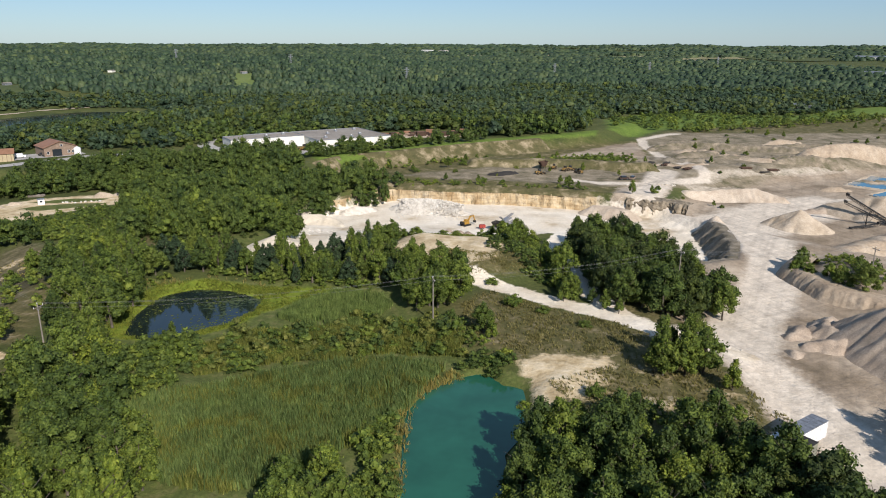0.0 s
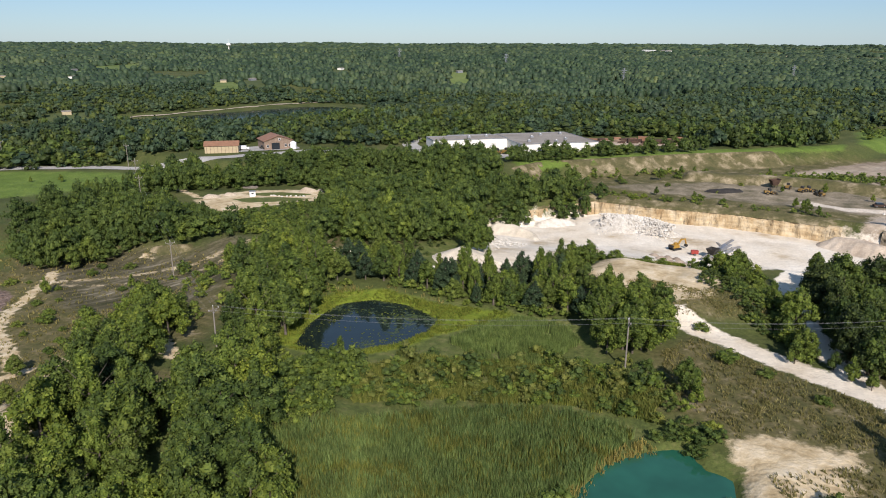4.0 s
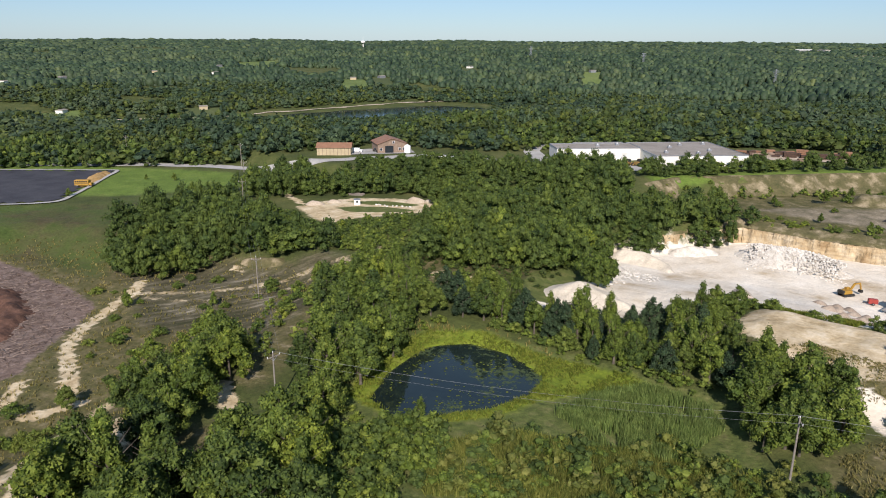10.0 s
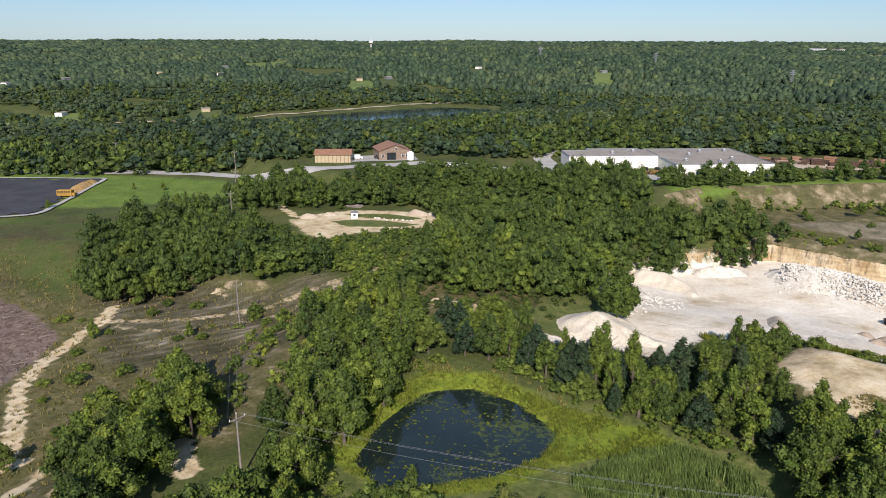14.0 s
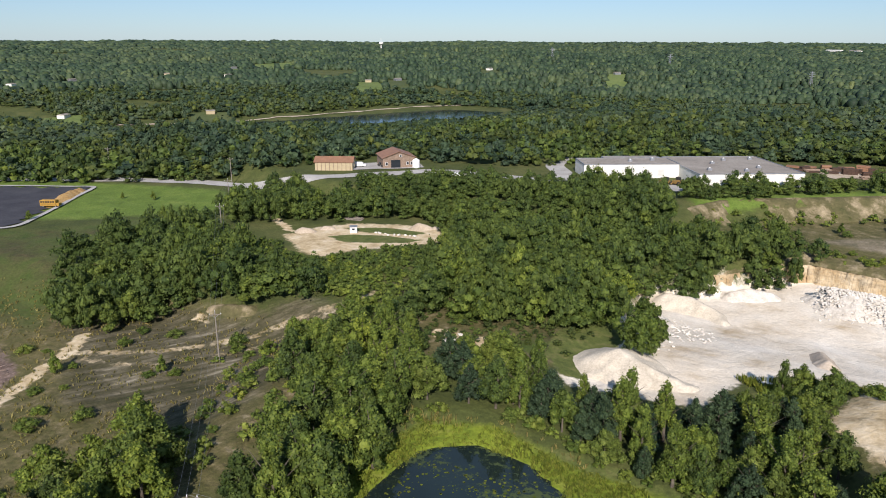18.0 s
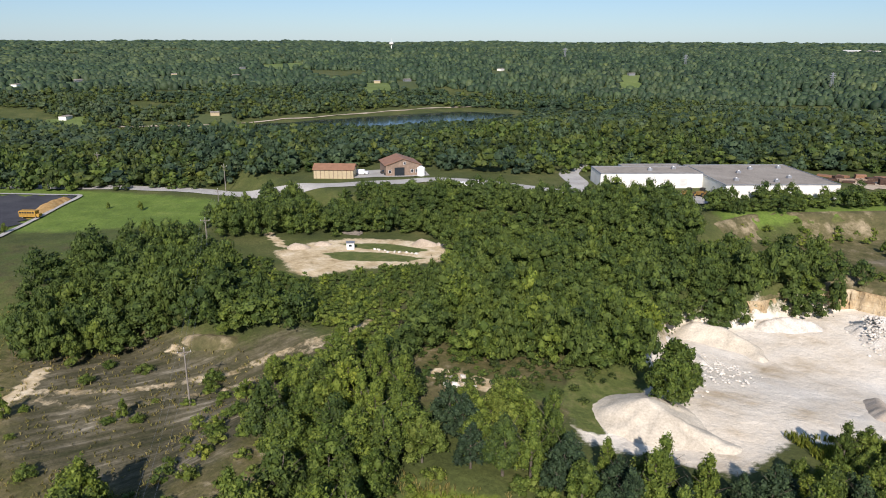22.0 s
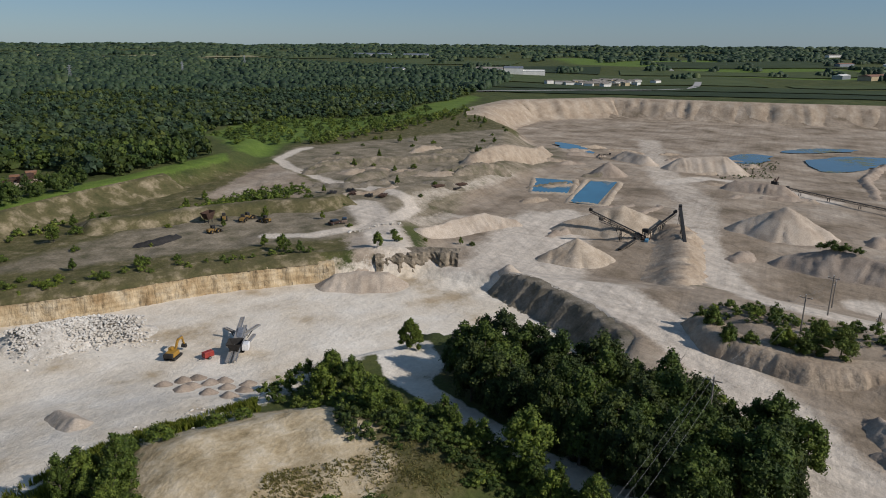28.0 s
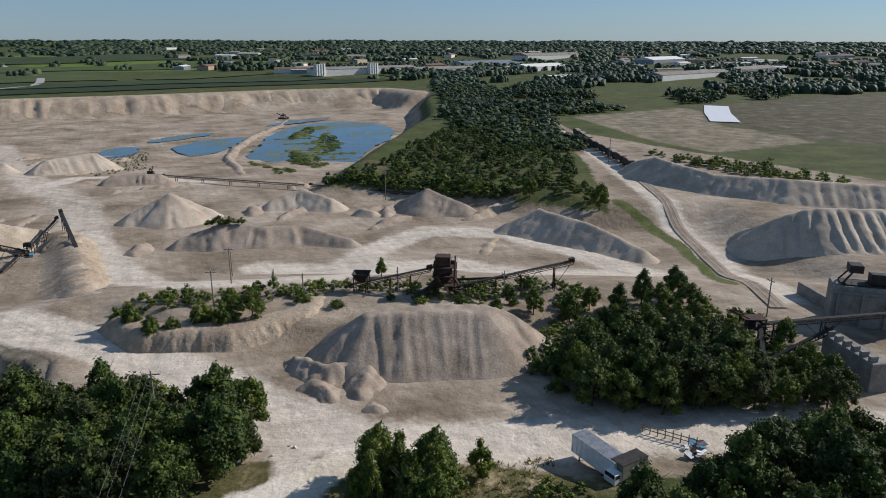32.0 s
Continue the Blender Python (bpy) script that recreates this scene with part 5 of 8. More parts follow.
heap("dirt_mound", [(-143, 190, 0.8), (-138, 190.5, 1.5), (-133, 192, 1.2)], SLOPE, "low sandy dirt mound below the woods", "dirt mound", seed=330)
for k, (x, y, h) in enumerate(((-162, 246, 1.5), (-132, 267, 1.8), (-158, 252, 1.0), (-127, 270, 1.0))):
    heap("dirt_mound", [(x, y, h), (x + 2.5, y + 1, h * 0.7)], SAND, "pale dirt heap beside the riding track", "dirt mound", seed=340 + 4 * k, res=0.7)

# a tarped heap with folded sheeting
heap("gravel_mound", [(187, 28, 2.6), (178, 23, 7.2), (175, 11, 9.0), (175, -4, 9.2), (177, -22, 9.0)], GRAVEL_PALE, "large pale stockpile with ridged furrows running down its side", "gravel pile", seed=360, slope=0.58, rill=0.2, rough=0.1, res=0.5, folds=1.2)


def rock_mesh(seed, material=None):
    r = np.random.default_rng(seed)
    v, f = ICO_SMALL
    return fast_mesh("rock", v * (1, 0.8, 0.65) * (1 + 0.28 * r.normal(size=(len(v), 1)).clip(-1, 1)), f, material or STONE)


RUBBLE_STONE = soil("white_rubble", (0.42, 0.38, 0.32), (0.56, 0.52, 0.46), (0.69, 0.66, 0.6), 1.5, 0.3, 0.1)
ROCKS = [rock_mesh(k, RUBBLE_STONE) for k in range(6)]
TAN_ROCKS = [rock_mesh(k + 20, STONE) for k in range(4)]
# the white rubble heap: a core with blocks lying all over it
rubble = heap("rubble_mound", [(-17, 279, 2.4), (-10, 277, 4.6), (-2, 276, 4.2), (7, 271, 1.8)], WHITE_SPOIL, "heap of broken white limestone blocks", "rubble pile", slope=0.5, seed=370, rough=0.8)
rng = random.Random(3)
ridge = [(-17, 279), (-10, 277), (-2, 276), (7, 271)]
for k in range(300):
    a, b = rng.choice(list(zip(ridge, ridge[1:])))
    s, away, turn = rng.random(), abs(rng.gauss(0, 4.6)), rng.choice((-1, 1, -1))
    x, y = a[0] + (b[0] - a[0]) * s + rng.uniform(-1.5, 1.5), a[1] + (b[1] - a[1]) * s + turn * away
    h = max(0.0, 5.0 - 0.5 * away - 0.06 * abs(x + 7) ** 1.4 * 0.5)
    o = new("block", ROCKS[k % 6])
    o.parent = rubble
    o.matrix_basis = Matrix.LocRotScale((x, y, float(level_at(x, y)) + max(h, 0.1)), Euler((rng.uniform(0, 6), rng.uniform(0, 6), rng.uniform(0, 6))), Vector([rng.uniform(0.2, 0.52)] * 3))


vs, fs, count = [], [], 0
for k in range(2400):
    a, b = rng.choice(list(zip(ridge, ridge[1:])))
    s, away = rng.random(), rng.gauss(0, 4.2)
    x, y = a[0] + (b[0] - a[0]) * s + rng.uniform(-2, 2), a[1] + (b[1] - a[1]) * s + away
    h = max(0.05, 4.9 - 0.5 * abs(away) - 0.03 * abs(x + 7) ** 1.4)
    v, f = ICO_SMALL
    r = rng.uniform(0.16, 0.42)
    vs.append(v * (r, r * rng.uniform(0.6, 1), r * 0.7) * (1 + 0.28 * np.random.default_rng(k + 50).normal(size=(12, 1)).clip(-1, 1)) + (x, y, float(level_at(x, y)) + h))
    fs.append(f + count)
    count += 12
tagged(new("broken_stones", fast_mesh("broken_stones", np.concatenate(vs), np.concatenate(fs), RUBBLE_STONE)), "smaller broken white stones among limestone blocks", "stones", kind="stuff")


def boulders(spots, label, group, size=(0.3, 0.8), seed=0, category="boulder", rocks=None):
    r = random.Random(seed)
    for x, y in spots:
        o = tagged(new("boulder", r.choice(rocks or ROCKS)), label, category, group)
        s = r.uniform(*size)
        o.matrix_basis = Matrix.LocRotScale((x, y, float(level_at(x, y)) + s * 0.3), Euler((r.uniform(-0.4, 0.4), r.uniform(-0.4, 0.4), r.uniform(0, 6))), Vector((s, s * r.uniform(0.7, 1.1), s * r.uniform(0.7, 1))))


rng = random.Random(17)
boulders([(x + rng.gauss(0, 2.2), y + rng.gauss(0, 1.6)) for x, y in ((-46, 222), (-42, 228), (-40, 231), (-47, 216)) for _ in range(9)], "white limestone boulder on the quarry floor", "boulders by the woods", (0.2, 0.55), 2)
boulders([(20 + k * 1.1 + rng.gauss(0, 0.7), 228 - k * 0.4 + rng.gauss(0, 0.9)) for k in range(12)], "white limestone boulder beside tipped gravel", "boulders by the gravel loads", (0.25, 0.6), 3)
boulders([(-141 + k * 1.6, 255.5 + k * 0.3 + rng.gauss(0, 0.6)) for k in range(9)], "white boulder in the grass of the riding track", "boulders on the track", (0.4, 0.8), 4)
boulders([(79 + k * 0.9 + rng.gauss(0, 0.4), 297.6 + 1.6 * math.sin(k / 7.6) + rng.gauss(0, 0.7)) for k in range(24)], "tan boulder lining the haul road", "boulders along the road", (0.3, 0.75), 5, rocks=TAN_ROCKS)
boulders([(57 + rng.gauss(0, 3), 138 + rng.gauss(0, 6)) for k in range(9)], "pale boulder on the verge of the haul road", "boulders by the trees", (0.2, 0.45), 6)
boulders([(-81 + rng.gauss(0, 2.2), 196 + rng.gauss(0, 1.5)) for k in range(10)], "pinkish rock on a scraped slope", "rocks by the woods", (0.4, 1.0), 7)
# rip-rap on the floor's near edge and the shelf's step
vs, fs, count = [], [], 0
for k in range(700):
    a, b = rng.choice([((-52, 243), (-40, 239)), ((-20, 279), (6, 271)), ((-14, 274), (2, 270)), ((-14, 214), (9, 214)), ((20, 226), (40, 222)), ((-50, 224), (-44, 236))])
    s = rng.random()
    x, y = a[0] + (b[0] - a[0]) * s + rng.gauss(0, 2.4), a[1] + (b[1] - a[1]) * s + rng.gauss(0, 2.4)
    v, f = ICO_SMALL
    r = rng.uniform(0.1, 0.38)
    vs.append(v * (r, r * 0.8, r * 0.6) * (1 + 0.25 * np.random.default_rng(k).normal(size=(12, 1)).clip(-1, 1)) + (x, y, float(level_at(x, y)) + 0.05))
    fs.append(f + count)
    count += 12
tagged(new("loose_stones", fast_mesh("loose_stones", np.concatenate(vs), np.concatenate(fs), RUBBLE_STONE)), "scattered broken white stones on the quarry floor", "stones", kind="stuff")


# ---- water of the pit and the river ----
def pool(name, pts, material, label, lift=0.25, z=None):
    z = float(np.mean([level_at(x, y) for x, y in pts])) + lift if z is None else z
    if len(pts) > 4 or name == "water_pool_4":
        for _ in range(3):
            pts = [(a[0] * s + b[0] * (1 - s), a[1] * s + b[1] * (1 - s)) for a, b in zip(pts, pts[1:] + pts[:1]) for s in (0.75, 0.25)]
        pts = [(x + 3.0 * float(wave(x, y, 26, 71)) + 1.2 * float(wave(x, y, 9, 72)), y + 3.0 * float(wave(x, y, 26, 73)) + 1.2 * float(wave(x, y, 9, 74))) for x, y in pts]
    return sheet(name, pts, z, material, label, "pond")


pool("water_blue", [(397, 253), (460, 263), (523, 269), (573, 259), (588, 214), (528, 185), (486, 183), (433, 193), (381, 188), (344, 206), (340, 218), (356, 232)], WATER_LAKE, "shallow blue pit lake with reedy islands", z=-12.9)
pool("water_pool_1", [(212, 345), (221, 331), (198, 314), (190, 326)], WATER_BLUE, "rectangular settling pool of blue water", 0.4)
pool("water_pool_2", [(227, 324), (233, 315), (191, 291), (187, 301)], WATER_BLUE, "deep blue rectangular settling pool", 0.4)
pool("water_pool_3", [(343, 455), (330, 440), (306, 398), (316, 394), (340, 425)], WATER_BLUE, "narrow blue pool among gravel", 0.4)
pool("water_pool_4", [(389, 355), (410, 360), (433, 358), (433, 343), (392, 330)], WATER_LAKE, "small shallow blue pool in the pit", 0.5)
pool("water_pool_5", [(435, 322), (469, 316), (494, 292), (452, 283), (406, 287), (412, 300)], WATER_LAKE, "shallow blue pool with weeds in the pit", 0.5)
pool("water_pool_6", [(462, 352), (500, 345), (520, 322), (498, 326), (470, 340)], WATER_LAKE, "narrow shallow pool with weeds in the pit", 0.5)
pool("water_pool_7", [(560, 300), (600, 290), (640, 262), (620, 254), (590, 272)], WATER_LAKE, "far shallow pool at the end of the causeway", 0.5)



def ribbon(name, line, half, z_lift, material, label, category, step=3.0, flat=None, ragged=0.0, thick=0.0):
    """A strip that lies along a line on the ground."""
    pts = []
    for (ax, ay), (bx, by) in zip(line, line[1:]):
        n = max(1, int(math.hypot(bx - ax, by - ay) / step))
        pts += [(ax + (bx - ax) * k / n, ay + (by - ay) * k / n) for k in range(n)]
    pts = np.array(pts + [line[-1]], float)
    for _ in range(4):
        pts[1:-1] = (pts[:-2] + 2 * pts[1:-1] + pts[2:]) / 4
    way = np.gradient(pts, axis=0)
    way /= np.linalg.norm(way, axis=1)[:, None]
    side = np.stack([-way[:, 1], way[:, 0]], -1)
    r = np.random.default_rng(len(pts))
    rows = []
    for u in np.linspace(-1, 1, 5):
        w = half * u + (ragged * r.normal(size=len(pts)) if abs(u) == 1 else 0)
        p = pts + side * (w * np.ones(len(pts)))[:, None]
        z = level_at(p[:, 0], p[:, 1]) + z_lift if flat is None else np.full(len(pts), flat)
        rows.append(np.column_stack([p, z]))
    return tagged(new(name, fast_mesh(name, np.concatenate(rows), grid_faces(len(pts), 5), material, True)), label, category, kind="structure")


sheet("water_river", RIVER_WATER, -14.2, WATER_RIVER, "slow dark river between wooded banks", "river", 1.0)
ribbon("road_bank", [(-590, 474), (-530, 524), (-510, 552), (-485, 608), (-455, 684), (-415, 772), (-380, 808)], 1.5, 0.6, GRAVEL_PALE, "pale path along the far river bank", "road", 8, ragged=0.8)
ribbon("road_street", [(-420, 192), (-323, 253), (-281, 275), (-256, 284), (-228, 289.5), (-209, 292), (-196, 299), (-185, 308), (-167, 329), (-152, 335), (-122, 335), (-104, 336)], 3.6, 0.18, ROAD_GREY, "pale worn asphalt street past meadow and sheds", "road", 2.0)
ribbon("road_drive", [(-112, 337), (-114, 352), (-125, 369), (-128, 392)], 4.0, 0.2, ROAD_GREY, "curved asphalt driveway beside the white warehouse", "road", 2.0)


# ---- built things ----
class Kit:
    """Collects boxes, bars and prisms into one mesh."""

    def __init__(self):
        self.v, self.f = [], []

    def add(self, verts, faces):
        n = len(self.v)
        self.v += [tuple(p) for p in verts]
        self.f += [tuple(i + n for i in q) for q in faces]
        return self

    def box(self, x, y, z, dx, dy, dz, turn=0.0, pitch=0.0, edge=0.0):
        """A box with its foot's centre at x, y, z; edge: a chamfer round its top."""
        m = Matrix.Translation((x, y, z)) @ Euler((0, pitch, turn)).to_matrix().to_4x4()
        e = min(edge, dx / 3, dy / 3, dz / 3)
        rings = [(dx / 2, dy / 2, 0), (dx / 2, dy / 2, dz - e)] + ([(dx / 2 - e, dy / 2 - e, dz)] if e else [])
        vs = [m @ Vector((sx * a, sy * b, c)) for a, b, c in rings for sx, sy in ((-1, -1), (1, -1), (1, 1), (-1, 1))]
        fs = [(3, 2, 1, 0)]
        for k in range(len(rings) - 1):
            fs += [(4 * k + j, 4 * k + (j + 1) % 4, 4 * k + 4 + (j + 1) % 4, 4 * k + 4 + j) for j in range(4)]
        t = 4 * (len(rings) - 1)
        return self.add(vs, fs + [(t, t + 1, t + 2, t + 3)])

    def bar(self, a, b, r, sides=6, r2=None):
        """A round bar from a to b."""
        a, b = Vector(a), Vector(b)
        q = (b - a).to_track_quat("Z", "Y")
        vs = []
        for p, s in ((a, r), (b, r if r2 is None else r2)):
            vs += [p + q @ Vector((s * math.cos(6.2832 * k / sides), s * math.sin(6.2832 * k / sides), 0)) for k in range(sides)]
        fs = [(k, (k + 1) % sides, sides + (k + 1) % sides, sides + k) for k in range(sides)]
        return self.add(vs, fs + [tuple(range(sides))[::-1], tuple(range(sides, 2 * sides))])

    def beam(self, a, b, w, h):
        """A square beam from a to b, w wide and h high."""
        a, b = Vector(a), Vector(b)
        d = (b - a).normalized()
        side = d.cross(Vector((0, 0, 1)))
        side = side.normalized() if side.length > 1e-4 else Vector((1, 0, 0))
        up = side.cross(d)
        vs = [p + side * (sx * w / 2) + up * (sy * h / 2) for p in (a, b) for sx, sy in ((-1, -1), (1, -1), (1, 1), (-1, 1))]
        return self.add(vs, [(0, 1, 2, 3), (7, 6, 5, 4)] + [(k, 4 + k, 4 + (k + 1) % 4, (k + 1) % 4) for k in range(4)])

    def prism(self, outline, m, depth):
        """An outline in x and z, pushed depth along y, placed by m."""
        n = len(outline)
        vs = [m @ Vector((x, s * depth / 2, z)) for s in (-1, 1) for x, z in outline]
        return self.add(vs, [tuple(range(n)), tuple(range(2 * n - 1, n - 1, -1))] + [(k, n + k, n + (k + 1) % n, (k + 1) % n) for k in range(n)])

    def path(self, pts, r, sides=4):
        """One round bar through all the points."""
        n0, vs, fs = len(pts), [], []
        for k, p in enumerate(pts):
            q = (Vector(pts[min(k + 1, n0 - 1)]) - Vector(pts[max(k - 1, 0)])).to_track_quat("Z", "Y")
            vs += [Vector(p) + q @ Vector((r * math.cos(6.2832 * j / sides), r * math.sin(6.2832 * j / sides), 0)) for j in range(sides)]
        for k in range(n0 - 1):
            fs += [(k * sides + j, k * sides + (j + 1) % sides, (k + 1) * sides + (j + 1) % sides, (k + 1) * sides + j) for j in range(sides)]
        return self.add(vs, fs)

    def mesh(self, name, material):
        me = bpy.data.meshes.new(name)
        me.from_pydata(self.v, [], self.f)
        me.materials.append(material)
        bm = bmesh.new()
        bm.from_mesh(me)
        bmesh.ops.recalc_face_normals(bm, faces=bm.faces[:])
        bm.to_mesh(me)
        bm.free()
        return me


def part(name, kit, material, parent, label=""):
    """One mesh object under a thing or under a part."""
    ob = new(name, kit.mesh(name, material))
    ob.parent = parent
    return tagged(ob, label)


def thing(name, label, category, group="", at=None, turn=0.0, lift=0.0):
    """An empty at a thing's foot, on the ground at a place."""
    root = tagged(new(name), label, category, group)
    if at:
        root.matrix_basis = Matrix.LocRotScale((at[0], at[1], float(level_at(*at)) + lift), Euler((0, 0, turn)), None)
    return root


def wheel(parent, x, y, r, w, rim=None):
    t = part("wheel", Kit().bar((x, y - w / 2, r), (x, y + w / 2, r), r, 14), RUBBER, parent)
    part("rim", Kit().bar((x, y - w / 2 - 0.03, r), (x, y + w / 2 + 0.03, r), r * 0.5, 10), rim or STEEL_GREY, t)
    return t


# utility poles and their wires
def utility_pole(x, y, tall, turn, label="weathered wooden utility pole with a crossarm"):
    p = thing("utility_pole", label, "utility pole", "poles of the power line", (x, y), turn)
    part("pole", Kit().bar((0, 0, -0.5), (0, 0, tall), 0.17, 10, 0.11), POLE_WOOD, p)
    part("crossarm", Kit().box(0, 0.14, tall - 0.75, 2.4, 0.12, 0.14), LOG_WOOD, p)
    part("brace", Kit().beam((-0.7, 0.16, tall - 0.7), (0, 0.13, tall - 1.4), 0.04, 0.05).beam((0.7, 0.16, tall - 0.7), (0, 0.13, tall - 1.4), 0.04, 0.05), STEEL_GREY, p)
    for sx in (-1.1, 1.1):
        part("insulator", Kit().bar((sx, 0.14, tall - 0.6), (sx, 0.14, tall - 0.36), 0.06, 8, 0.035), WHITE_PAINT, p)
    part("insulator", Kit().bar((0, 0, tall), (0, 0, tall + 0.22), 0.06, 8, 0.035), WHITE_PAINT, p)
    return p


LINE = [(-203, 256, 11.0), (-178, 228, 10.5), (-123.8, 173.5, 11.2), (-76.5, 124.6, 9.8), (-2.1, 142.1, 10.4), (55.5, 157.5, 11.4), (108, 169, 8.0), (130, 173, 9.5)]
for k, (x, y, h) in enumerate(LINE):
    a, b = LINE[max(k - 1, 0)], LINE[min(k + 1, len(LINE) - 1)]
    utility_pole(x, y, h, math.atan2(b[1] - a[1], b[0] - a[0]) - math.pi / 2)
for x, y, h, t in ((-302, 282, 11, 0.6), (-236, 290, 11, 0.3), (147, 179, 7, 0.2), (126, 161, 5, 0.2), (122, 160, 5, 0.1), (115, 151, 5, 0.1), (118, 130, 6, 0), (117, 106, 6, 0.4), (114.7, 48.9, 9.0, 0.3), (245, 150, 12, 0.4), (300, 52, 12, 0.2)):
    utility_pole(x, y, h, t, "dark wooden pole without wires near the quarry" if h < 8 else "tall wooden utility pole beside the woods")
for k in range(len(LINE) - 1):
    (ax, ay, ah), (bx, by, bh) = LINE[k], LINE[k + 1]
    d = Vector((bx - ax, by - ay, 0)).normalized()
    side = Vector((-d.y, d.x, 0))
    span = thing("power_line", "three thin sagging wires between utility poles", "power line", "wires of the power line")
    for s, lift in ((-1.1, -0.36), (1.1, -0.36), (0, 0.22)):
        a = Vector((ax, ay, float(level_at(ax, ay)) + ah + lift)) + side * s
        b = Vector((bx, by, float(level_at(bx, by)) + bh + lift)) + side * s
        pts = [a.lerp(b, q / 14) - Vector((0, 0, 6.0 * (q / 14) * (1 - q / 14))) for q in range(15)]
        part("wire", Kit().path(pts, 0.012), WIRE, span)


# buildings
def windows(parent, spots, w, h, material=None):
    """Framed panes at (x, y, z, turn) on a wall, standing a little proud."""
    for x, y, z, turn in spots:
        win = part("window", Kit().box(x, y, z, w, 0.1, h, turn), WHITE_PAINT, parent)
        part("pane", Kit().box(x, y, z + 0.08, w - 0.2, 0.16, h - 0.16, turn), material or GLASS_DARK, win)


def gabled(name, at, turn, w, d, wall_h, roof_h, wall, roof, label, category="building", group="", end_gable=False, over=0.5):
    """A house with a pitched roof; the ridge runs along its width, or front to back with end_gable."""
    b = thing(name, label, category, group, at, turn)
    part("wall", Kit().box(0, 0, -0.6, w, d, wall_h + 0.6), wall, b)
    along, across = (d, w) if end_gable else (w, d)
    m = Matrix.Rotation(math.pi / 2 if end_gable else 0, 4, "Z")
    half = across / 2
    gable = Kit()
    for s in (-1, 1):
        e = s * (along / 2 - 0.12)
        gable.add([m @ Vector(p) for p in ((e, -half, wall_h), (e, half, wall_h), (e, 0, wall_h + roof_h), (e - s * 0.1, -half, wall_h), (e - s * 0.1, half, wall_h), (e - s * 0.1, 0, wall_h + roof_h))],
                  [(0, 1, 2), (5, 4, 3), (0, 2, 5, 3), (1, 4, 5, 2), (0, 3, 4, 1)])
    part("gable", gable, wall, b)
    for s in (-1, 1):
        lo = wall_h - over * roof_h / half
        slab = Kit().add([m @ Vector(p) for x in (-along / 2 - over, along / 2 + over) for p in ((x, s * (half + over), lo), (x, 0, wall_h + roof_h + 0.02), (x, 0, wall_h + roof_h + 0.2), (x, s * (half + over), lo + 0.18))],
                         [(0, 1, 2, 3), (7, 6, 5, 4), (0, 4, 5, 1), (1, 5, 6, 2), (2, 6, 7, 3), (3, 7, 4, 0)])
        part("roof", slab, roof, b)
    return b


U = math.atan2(0.53, 0.85)
shed = gabled("shed", (-201.5, 315.0), math.atan2(0.47, 0.88), 15.5, 8.0, 3.6, 1.6, WALL_BEIGE, ROOF_BROWN, "long beige shed with a brown metal roof", "shed")
for k in range(9):
    part("pilaster", Kit().box(-6.8 + 1.7 * k, -4.06, 0, 0.2, 0.16, 3.4), WALL_BRICK, shed)
house = gabled("barn", (-184.5, 335.5), math.atan2(0.7, 0.72), 14.0, 14.0, 4.3, 2.4, WALL_BRICK, ROOF_BROWN, "large brown-roofed brick barn with a gable front", "barn", end_gable=True)
part("door", Kit().box(-1.5, -7.05, 0, 4.0, 0.14, 3.4), GLASS_DARK, house)
for x in (-5.4, 3.6, 5.4):
    windows(house, [(x, -7.04, 1.2, 0)], 1.1, 1.3)
windows(house, [(0.6, -7.04, 4.5, 0)], 1.0, 1.0)
tank = thing("storage_tank", "white upright storage tank beside the brick barn", "tank", "", (-173.8, 334.5))
part("body", Kit().bar((0, 0, 0), (0, 0, 3.2), 1.6, 18), WHITE_PAINT, tank)
part("dome", Kit().bar((0, 0, 3.2), (0, 0, 3.9), 1.6, 18, 0.4), WHITE_PAINT, tank)


def flat_block(parent, u0, u1, v0, v1, h, name="wall"):
    """A flat-roofed block in the warehouse's own axes: walls, coping and a sunk roof."""
    part(name, Kit().box((u0 + u1) / 2, (v0 + v1) / 2, -1.0, u1 - u0, v1 - v0, h + 1.0), WHITE_WALL, parent)
    part("roof", Kit().box((u0 + u1) / 2, (v0 + v1) / 2, h, u1 - u0 - 0.5, v1 - v0 - 0.5, 0.12), ROOF_GREY, parent)
    cope = Kit()
    for a, b, c, d in ((u0, u1, v0, v0), (u0, u1, v1, v1), (u0, u0, v0, v1), (u1, u1, v0, v1)):
        cope.box((a + b) / 2, (c + d) / 2, h, abs(b - a) + 0.3, abs(d - c) + 0.3, 0.3)
    part("coping", cope, STEEL_GREY, parent)


store = thing("warehouse", "long white flat-roofed warehouse with a grey roof", "warehouse", "", (-104.5, 347.5), U)
flat_block(store, 0, 38, 0, 15, 5.4)
flat_block(store, 38, 78, -20, 20, 5.0)
flat_block(store, 14, 38, 15.3, 27, 4.2)
for k in range(5):
    d = part("dock_door", Kit().box(6 + 6.2 * k, -0.05, 0.9, 2.8, 0.14, 2.6), DOOR_GREY, store)
    part("frame", Kit().box(6 + 6.2 * k, -0.03, 0.8, 3.2, 0.1, 2.9), WHITE_PAINT, d)
for k, (u, v) in enumerate(((45, -12), (52, 2), (60, 10), (66, -8), (72, 12), (20, 6), (30, 9), (58, -15))):
    unit = part("roof_unit", Kit().box(u, v, 5.5 if u < 38 else 5.1, 1.6, 1.1, 0.9, 0, 0, 0.1), STEEL_GREY, store)
    part("cap", Kit().bar((u, v, 6.3 if u < 38 else 5.95), (u, v, 6.7 if u < 38 else 6.3), 0.3, 8), WHITE_PAINT, unit)
